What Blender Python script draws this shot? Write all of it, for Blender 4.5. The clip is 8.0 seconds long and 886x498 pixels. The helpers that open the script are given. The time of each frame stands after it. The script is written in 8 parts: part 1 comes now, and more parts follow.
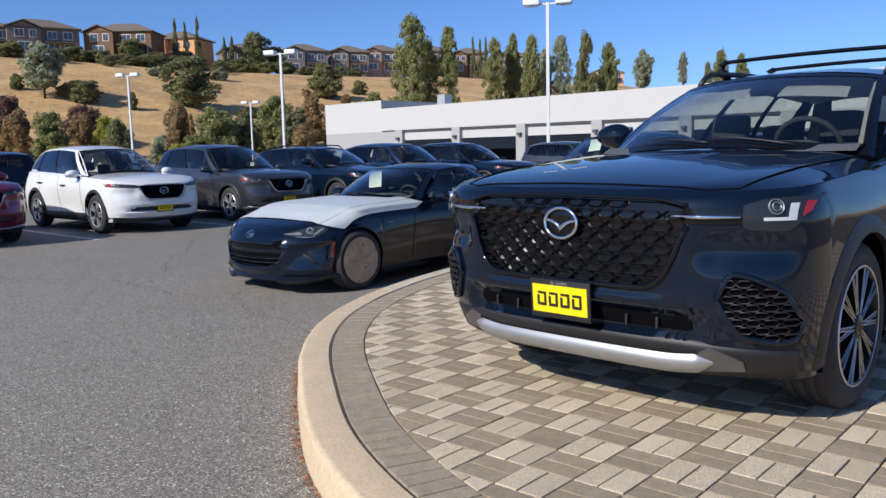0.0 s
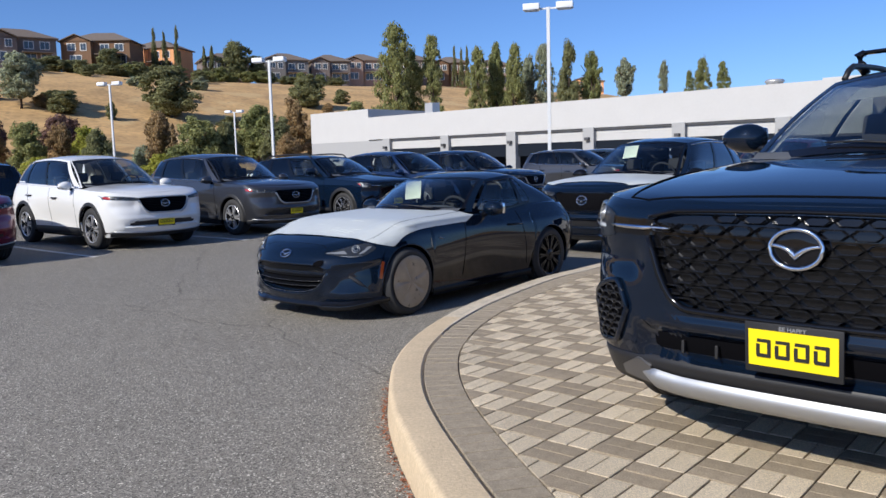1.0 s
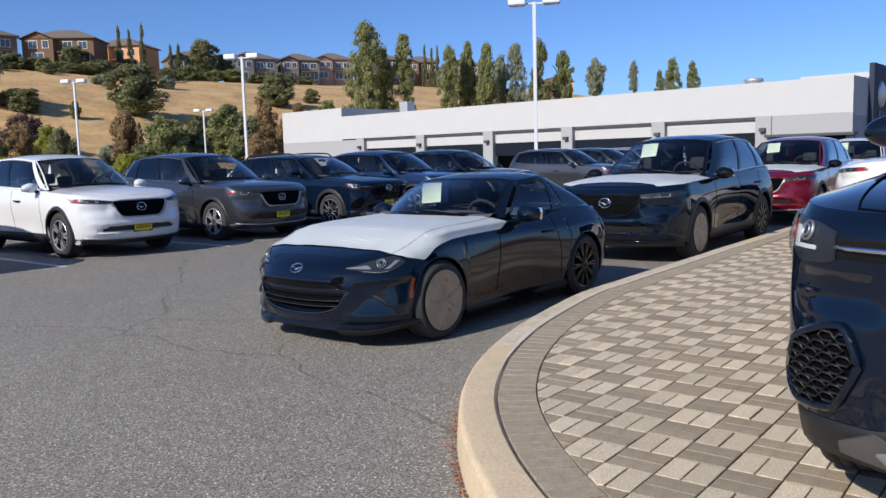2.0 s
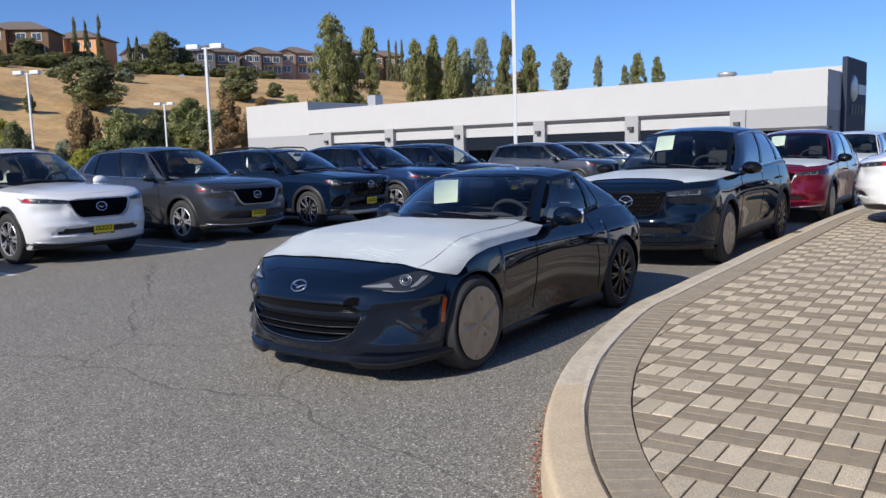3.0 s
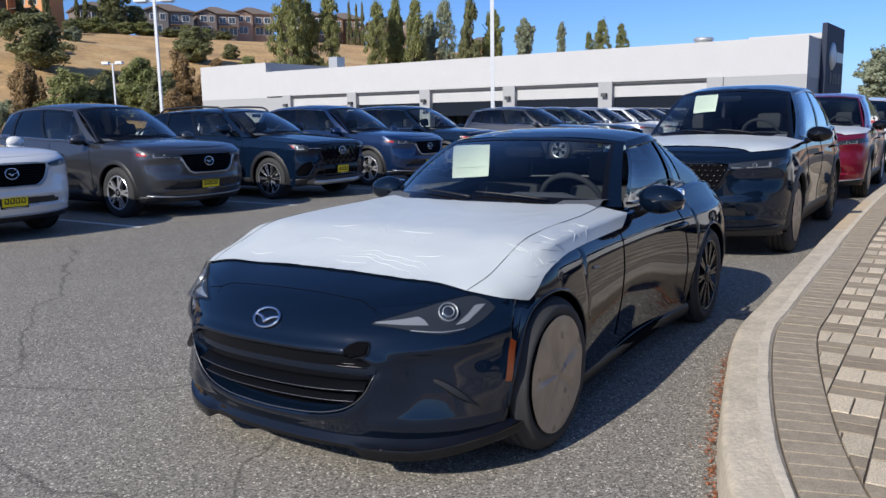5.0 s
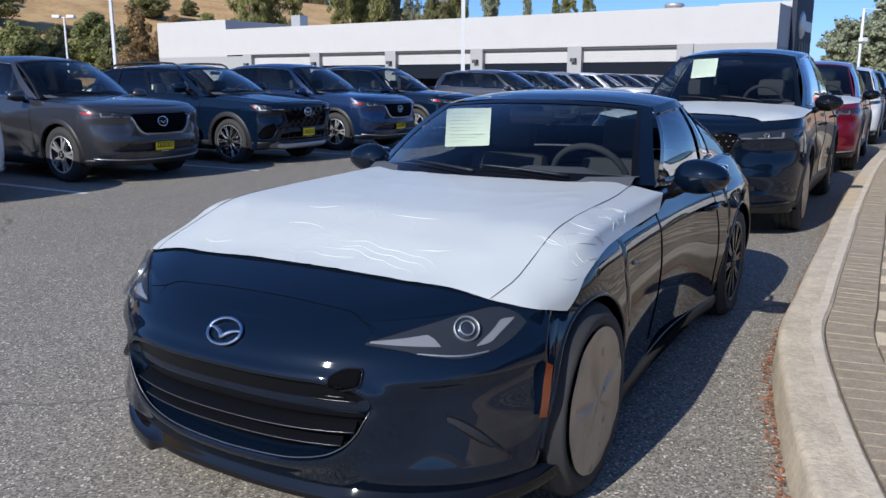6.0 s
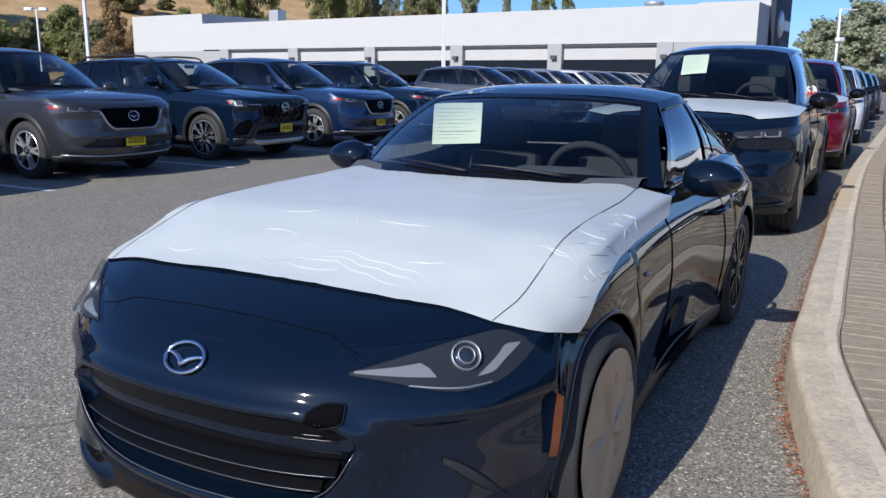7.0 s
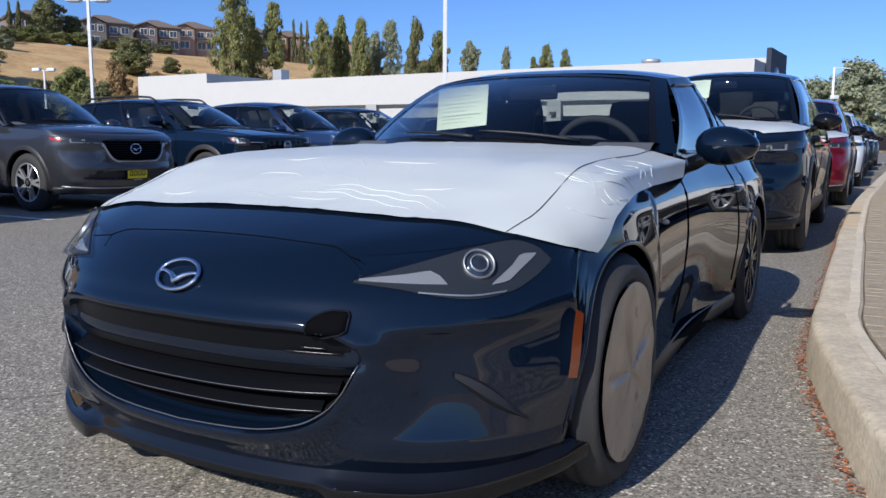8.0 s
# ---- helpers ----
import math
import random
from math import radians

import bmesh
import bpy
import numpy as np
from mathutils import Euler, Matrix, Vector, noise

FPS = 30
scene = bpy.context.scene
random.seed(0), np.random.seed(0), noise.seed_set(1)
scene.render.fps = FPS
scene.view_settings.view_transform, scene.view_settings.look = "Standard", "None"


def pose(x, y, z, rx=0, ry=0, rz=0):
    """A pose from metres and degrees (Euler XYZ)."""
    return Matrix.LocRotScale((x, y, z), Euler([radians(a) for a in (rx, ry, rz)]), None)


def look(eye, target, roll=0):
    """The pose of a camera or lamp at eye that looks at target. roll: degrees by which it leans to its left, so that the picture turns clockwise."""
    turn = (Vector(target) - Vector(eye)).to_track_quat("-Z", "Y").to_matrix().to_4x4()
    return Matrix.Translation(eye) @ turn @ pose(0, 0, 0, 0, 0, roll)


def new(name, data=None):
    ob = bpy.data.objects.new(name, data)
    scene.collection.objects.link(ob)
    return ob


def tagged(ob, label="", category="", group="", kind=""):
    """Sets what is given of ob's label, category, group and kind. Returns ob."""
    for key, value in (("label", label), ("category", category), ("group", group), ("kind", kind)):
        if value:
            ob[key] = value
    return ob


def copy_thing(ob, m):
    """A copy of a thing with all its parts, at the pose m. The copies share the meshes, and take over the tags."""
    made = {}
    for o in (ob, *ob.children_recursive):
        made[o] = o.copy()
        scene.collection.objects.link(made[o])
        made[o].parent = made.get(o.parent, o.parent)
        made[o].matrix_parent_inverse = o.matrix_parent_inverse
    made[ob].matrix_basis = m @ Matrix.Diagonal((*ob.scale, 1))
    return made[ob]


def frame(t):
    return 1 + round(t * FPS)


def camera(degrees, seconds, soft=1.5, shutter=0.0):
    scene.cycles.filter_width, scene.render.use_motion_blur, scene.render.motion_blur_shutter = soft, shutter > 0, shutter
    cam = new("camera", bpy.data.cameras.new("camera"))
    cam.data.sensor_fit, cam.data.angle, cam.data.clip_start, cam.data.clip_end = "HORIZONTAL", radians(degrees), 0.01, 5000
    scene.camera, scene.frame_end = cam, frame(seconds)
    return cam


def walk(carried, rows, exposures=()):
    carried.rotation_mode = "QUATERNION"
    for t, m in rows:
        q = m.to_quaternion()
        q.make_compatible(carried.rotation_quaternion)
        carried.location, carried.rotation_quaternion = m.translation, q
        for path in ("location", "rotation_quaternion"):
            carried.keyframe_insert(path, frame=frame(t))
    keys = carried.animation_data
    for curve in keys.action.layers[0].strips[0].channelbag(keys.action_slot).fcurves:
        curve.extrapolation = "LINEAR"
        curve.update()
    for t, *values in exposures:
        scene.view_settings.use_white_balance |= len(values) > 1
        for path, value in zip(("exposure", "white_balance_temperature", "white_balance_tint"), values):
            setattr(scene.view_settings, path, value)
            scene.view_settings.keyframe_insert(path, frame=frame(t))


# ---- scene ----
cam = camera(57.8, 8.0)
PATH = [
    (0, (0.378, 0.044, 1.385), (0.275, 2.027, 1.143), -1.2),
    (0.5, (-0.031, 0.46, 1.386), (-0.115, 2.445, 1.156), -1.4),
    (1, (-0.39, 0.936, 1.386), (-0.444, 2.923, 1.165), -1.5),
    (1.5, (-0.68, 1.454, 1.412), (-0.697, 3.442, 1.193), -1.6),
    (1.7, (-0.79, 1.642, 1.404), (-0.794, 3.63, 1.184), -1.6),
    (2.8, (-1.283, 2.848, 1.374), (-1.185, 4.831, 1.139), -1.5),
    (3, (-1.367, 3.071, 1.386), (-1.257, 5.054, 1.148), -1.6),
    (3.5, (-1.5, 3.584, 1.364), (-1.363, 5.564, 1.117), -1.6),
    (4, (-1.582, 4.084, 1.351), (-1.425, 6.061, 1.09), -1.4),
    (4.5, (-1.646, 4.55, 1.352), (-1.466, 6.521, 1.067), -1.2),
    (4.7, (-1.636, 4.765, 1.335), (-1.447, 6.733, 1.037), -1.1),
    (5.8, (-1.698, 5.657, 1.299), (-1.418, 7.599, 0.908), -0.2),
    (6, (-1.712, 5.784, 1.288), (-1.414, 7.719, 0.88), 0.1),
    (6.5, (-1.709, 6.023, 1.279), (-1.379, 7.948, 0.851), 0.4),
    (7, (-1.706, 6.086, 1.267), (-1.356, 8.011, 0.852), 0.5),
    (7.5, (-1.709, 6.122, 1.162), (-1.354, 8.058, 0.805), 0.5),
    (8, (-1.717, 6.138, 0.901), (-1.365, 8.088, 0.634), 0.4),
]
walk(cam, [(t, look(eye, target, roll)) for t, eye, target, roll in PATH],
     exposures=[(0.0, 0.36, 6170, 10), (3.0, 0.35, 6230, 10), (4.5, 0.36, 6190, 10), (6.0, 0.38, 6000, 10), (7.0, 0.43, 5970, 10), (8.0, 0.41, 6050, 10)])

# ---------------- light ----------------
SUN_EL, SUN_DIR = radians(33), Vector((-0.722, -0.692, 0)).normalized()
world = bpy.data.worlds.new("sky")
scene.world = world
world.use_nodes = True
wn = world.node_tree
sky = wn.nodes.new("ShaderNodeTexSky")
sky.sky_type, sky.sun_disc = "NISHITA", False
sky.sun_elevation, sky.sun_rotation = SUN_EL, math.atan2(SUN_DIR.x, SUN_DIR.y)
sky.air_density, sky.dust_density, sky.ozone_density = 0.78, 0.5, 3.5
tint = wn.nodes.new("ShaderNodeMix")
tint.data_type, tint.blend_type = "RGBA", "MULTIPLY"
tint.inputs[0].default_value, tint.inputs[7].default_value = 1.0, (0.76, 0.945, 1.26, 1)
wn.links.new(sky.outputs[0], tint.inputs[6])
wn.links.new(tint.outputs[2], wn.nodes["Background"].inputs[0])
wn.nodes["Background"].inputs[1].default_value = 0.084
sun = new("sun", bpy.data.lights.new("sun", "SUN"))
sun.data.energy, sun.data.angle, sun.data.color = 4.0, radians(0.53), (1.0, 0.925, 0.81)
sun.matrix_world = look(SUN_DIR * 40 + Vector((0, 0, 40 * math.tan(SUN_EL))), (0, 0, 0))


# ---------------- materials ----------------
def mat(name, color, rough=0.5, metal=0.0, coat=0.0, vary=0.0, scale=8.0, bump=0.0, bscale=60.0, rnd=0.0, island=0.0,
        spec=0.5, coarse=0.0, flake=0.0):
    """Principled material; vary: fine mottling, coarse: large stains, rnd / island: shift of each piece, bump: fine relief."""
    m = bpy.data.materials.new(name)
    m.use_nodes = True
    n, l = m.node_tree.nodes, m.node_tree.links
    b = n["Principled BSDF"]
    b.inputs["Base Color"].default_value = (*color, 1)
    b.inputs["Roughness"].default_value, b.inputs["Metallic"].default_value = rough, metal
    b.inputs["Coat Weight"].default_value, b.inputs["Coat Roughness"].default_value = coat, 0.03
    b.inputs["Specular IOR Level"].default_value = spec
    tc = n.new("ShaderNodeTexCoord")
    val = None

    def add(sock, amount):
        nonlocal val
        r = n.new("ShaderNodeMapRange")
        r.inputs["To Min"].default_value, r.inputs["To Max"].default_value = 1 - amount, 1 + amount
        l.new(sock, r.inputs["Value"])
        if val is None:
            val = r.outputs[0]
        else:
            mm = n.new("ShaderNodeMath")
            mm.operation = "MULTIPLY"
            l.new(val, mm.inputs[0]), l.new(r.outputs[0], mm.inputs[1])
            val = mm.outputs[0]

    def noisy(s, detail=5.0):
        t = n.new("ShaderNodeTexNoise")
        t.inputs["Scale"].default_value, t.inputs["Detail"].default_value = s, detail
        l.new(tc.outputs["Object"], t.inputs["Vector"])
        return t.outputs["Fac"]

    if vary:
        add(noisy(scale), vary)
    if coarse:
        add(noisy(scale * 0.12, 3.0), coarse)
    if rnd:
        add(n.new("ShaderNodeObjectInfo").outputs["Random"], rnd)
    if island:
        add(n.new("ShaderNodeNewGeometry").outputs["Random Per Island"], island)
    if val is not None:
        hs = n.new("ShaderNodeHueSaturation")
        hs.inputs["Color"].default_value = (*color, 1)
        l.new(val, hs.inputs["Value"]), l.new(hs.outputs[0], b.inputs["Base Color"])
    if bump:
        bp = n.new("ShaderNodeBump")
        bp.inputs["Strength"].default_value, bp.inputs["Distance"].default_value = bump, 0.01
        l.new(noisy(bscale), bp.inputs["Height"]), l.new(bp.outputs[0], b.inputs["Normal"])
    return m


def glass_mat(name, tint, gloss_rough=0.02, faces=1.8):
    m = bpy.data.materials.new(name)
    m.use_nodes = True
    n, l = m.node_tree.nodes, m.node_tree.links
    tr, gl, mx, fr = (n.new("ShaderNode" + k) for k in ("BsdfTransparent", "BsdfGlossy", "MixShader", "LayerWeight"))
    tr.inputs[0].default_value, gl.inputs["Roughness"].default_value = (*tint, 1), gloss_rough
    fr.inputs[0].default_value = 0.5
    five, two = n.new("ShaderNodeMath"), n.new("ShaderNodeMath")        # gloss grows towards grazing views; both faces of the pane reflect
    five.operation, five.inputs[1].default_value = "POWER", 5.0
    two.operation, two.use_clamp = "MULTIPLY_ADD", True
    two.inputs[1].default_value, two.inputs[2].default_value = 0.96 * faces, 0.04 * faces
    l.new(fr.outputs["Facing"], five.inputs[0]), l.new(five.outputs[0], two.inputs[0]), l.new(two.outputs[0], mx.inputs[0]), l.new(tr.outputs[0], mx.inputs[1]), l.new(gl.outputs[0], mx.inputs[2])
    l.new(mx.outputs[0], n["Material Output"].inputs[0])
    return m


def asphalt_mat():
    m = mat("asphalt", (0.250, 0.227, 0.188), 0.9, vary=0.10, scale=1.3, coarse=0.16)
    n, l = m.node_tree.nodes, m.node_tree.links
    b = n["Principled BSDF"]
    tc = n["Texture Coordinate"]
    src = b.inputs["Base Color"].links[0].from_socket
    vo = n.new("ShaderNodeTexVoronoi")
    vo.inputs["Scale"].default_value = 138
    l.new(tc.outputs["Object"], vo.inputs["Vector"])
    ramp = n.new("ShaderNodeMapRange")
    ramp.inputs["From Min"].default_value, ramp.inputs["From Max"].default_value = 0.0, 1.0
    ramp.inputs["To Min"].default_value, ramp.inputs["To Max"].default_value = 0.38, 1.58
    sep = n.new("ShaderNodeSeparateColor")
    l.new(vo.outputs["Color"], sep.inputs[0]), l.new(sep.outputs[0], ramp.inputs[0])
    mul = n.new("ShaderNodeMix")
    mul.data_type, mul.blend_type = "RGBA", "MULTIPLY"
    mul.inputs[0].default_value = 1.0
    l.new(src, mul.inputs[6]), l.new(ramp.outputs[0], mul.inputs[7])
    # pale stones in the wearing course
    pale = n.new("ShaderNodeMapRange")
    pale.inputs["From Min"].default_value, pale.inputs["From Max"].default_value = 0.945, 0.965
    l.new(sep.outputs[1], pale.inputs[0])
    stone = n.new("ShaderNodeMix")
    stone.data_type = "RGBA"
    stone.inputs[7].default_value = (0.72, 0.66, 0.55, 1)
    l.new(pale.outputs[0], stone.inputs[0]), l.new(mul.outputs[2], stone.inputs[6])
    # thin wandering cracks
    nz = n.new("ShaderNodeTexNoise")
    nz.inputs["Scale"].default_value, nz.inputs["Detail"].default_value = 1.1, 6
    add = n.new("ShaderNodeMix")
    add.data_type, add.blend_type = "RGBA", "ADD"
    add.inputs[0].default_value = 0.55
    l.new(tc.outputs["Object"], nz.inputs["Vector"])
    l.new(tc.outputs["Object"], add.inputs[6]), l.new(nz.outputs["Color"], add.inputs[7])
    cr = n.new("ShaderNodeTexVoronoi")
    cr.feature = "DISTANCE_TO_EDGE"
    cr.inputs["Scale"].default_value = 0.17
    l.new(add.outputs[2], cr.inputs["Vector"])
    cm = n.new("ShaderNodeMapRange")
    cm.inputs["From Min"].default_value, cm.inputs["From Max"].default_value = 0.0006, 0.0024
    cm.inputs["To Min"].default_value, cm.inputs["To Max"].default_value = 0.62, 1.0
    l.new(cr.outputs["Distance"], cm.inputs[0])
    dark = n.new("ShaderNodeMix")
    dark.data_type, dark.blend_type = "RGBA", "MULTIPLY"
    dark.inputs[0].default_value = 1.0
    l.new(stone.outputs[2], dark.inputs[6]), l.new(cm.outputs[0], dark.inputs[7])
    l.new(dark.outputs[2], b.inputs["Base Color"])
    bp = n.new("ShaderNodeBump")
    bp.inputs["Strength"].default_value, bp.inputs["Distance"].default_value = 1.0, 0.008
    l.new(sep.outputs[0], bp.inputs["Height"]), l.new(bp.outputs[0], b.inputs["Normal"])
    return m


def film_mat():
    """Thin white plastic with creases and small folds."""
    m = mat("white_film", (0.525, 0.555, 0.55), 0.32, vary=0.03, scale=3, coarse=0.05, spec=0.45)
    n, l = m.node_tree.nodes, m.node_tree.links
    tc = n["Texture Coordinate"]
    nz = n.new("ShaderNodeTexNoise")
    nz.inputs["Scale"].default_value, nz.inputs["Detail"].default_value = 2.2, 3
    add = n.new("ShaderNodeMix")
    add.data_type, add.blend_type = "RGBA", "ADD"
    add.inputs[0].default_value = 0.9
    l.new(tc.outputs["Object"], nz.inputs["Vector"])
    l.new(tc.outputs["Object"], add.inputs[6]), l.new(nz.outputs["Color"], add.inputs[7])
    vo = n.new("ShaderNodeTexVoronoi")
    vo.feature = "DISTANCE_TO_EDGE"
    vo.inputs["Scale"].default_value = 2.0
    l.new(add.outputs[2], vo.inputs["Vector"])
    mr = n.new("ShaderNodeMapRange")
    mr.inputs["From Max"].default_value, mr.inputs["To Min"].default_value, mr.inputs["To Max"].default_value = 0.018, 1.0, 0.0
    l.new(vo.outputs["Distance"], mr.inputs[0])
    fine = n.new("ShaderNodeTexNoise")
    fine.inputs["Scale"].default_value, fine.inputs["Detail"].default_value = 9, 5
    l.new(tc.outputs["Object"], fine.inputs["Vector"])
    where = n.new("ShaderNodeTexNoise")
    where.inputs["Scale"].default_value = 3.1
    l.new(tc.outputs["Object"], where.inputs["Vector"])
    wm = n.new("ShaderNodeMapRange")
    wm.inputs["From Min"].default_value, wm.inputs["From Max"].default_value = 0.48, 0.62
    l.new(where.outputs["Fac"], wm.inputs[0])
    cr = n.new("ShaderNodeMath")
    cr.operation = "MULTIPLY"
    l.new(mr.outputs[0], cr.inputs[0]), l.new(wm.outputs[0], cr.inputs[1])
    sm = n.new("ShaderNodeMath")
    sm.operation = "MULTIPLY_ADD"
    sm.inputs[1].default_value = 0.35
    l.new(fine.outputs["Fac"], sm.inputs[0]), l.new(cr.outputs[0], sm.inputs[2])
    bp = n.new("ShaderNodeBump")
    bp.inputs["Strength"].default_value, bp.inputs["Distance"].default_value = 0.10, 0.006
    l.new(sm.outputs[0], bp.inputs["Height"]), l.new(bp.outputs[0], n["Principled BSDF"].inputs["Normal"])
    return m


def leaf_mat(name, color, vary=0.45):
    """Thin leaves that let some light through."""
    m = mat(name, color, 0.75, island=vary, spec=0.2)
    n, l = m.node_tree.nodes, m.node_tree.links
    b = n["Principled BSDF"]
    tr, mx = n.new("ShaderNodeBsdfTranslucent"), n.new("ShaderNodeMixShader")
    l.new(b.inputs["Base Color"].links[0].from_socket, tr.inputs[0])
    mx.inputs[0].default_value = 0.5
    l.new(b.outputs[0], mx.inputs[1]), l.new(tr.outputs[0], mx.inputs[2])
    l.new(mx.outputs[0], n["Material Output"].inputs[0])
    return m


def hill_mat():
    """Dry grass: straw with darker earth, pale trodden patches and fine tufts."""
    m = mat("dry_grass", (0.50, 0.315, 0.135), 0.95, vary=0.45, scale=1.1, coarse=0.5, bump=1.0, bscale=1.6)
    n, l = m.node_tree.nodes, m.node_tree.links
    b, tc = n["Principled BSDF"], n["Texture Coordinate"]
    src = b.inputs["Base Color"].links[0].from_socket
    for scale, lo, hi, colour, share in ((0.045, 0.52, 0.66, (0.26, 0.165, 0.085), 0.75), (0.10, 0.56, 0.66, (0.58, 0.41, 0.20), 0.7), (0.6, 0.60, 0.72, (0.20, 0.15, 0.075), 0.7)):
        t, r, x = n.new("ShaderNodeTexNoise"), n.new("ShaderNodeMapRange"), n.new("ShaderNodeMix")
        t.inputs["Scale"].default_value, t.inputs["Detail"].default_value = scale, 6
        t.inputs["Distortion"].default_value = 0.6
        r.inputs["From Min"].default_value, r.inputs["From Max"].default_value, r.inputs["To Max"].default_value = lo, hi, share
        x.data_type = "RGBA"
        x.inputs[7].default_value = (*colour, 1)
        l.new(tc.outputs["Object"], t.inputs["Vector"]), l.new(t.outputs["Fac"], r.inputs[0]), l.new(r.outputs[0], x.inputs[0]), l.new(src, x.inputs[6])
        src = x.outputs[2]
    l.new(src, b.inputs["Base Color"])
    return m


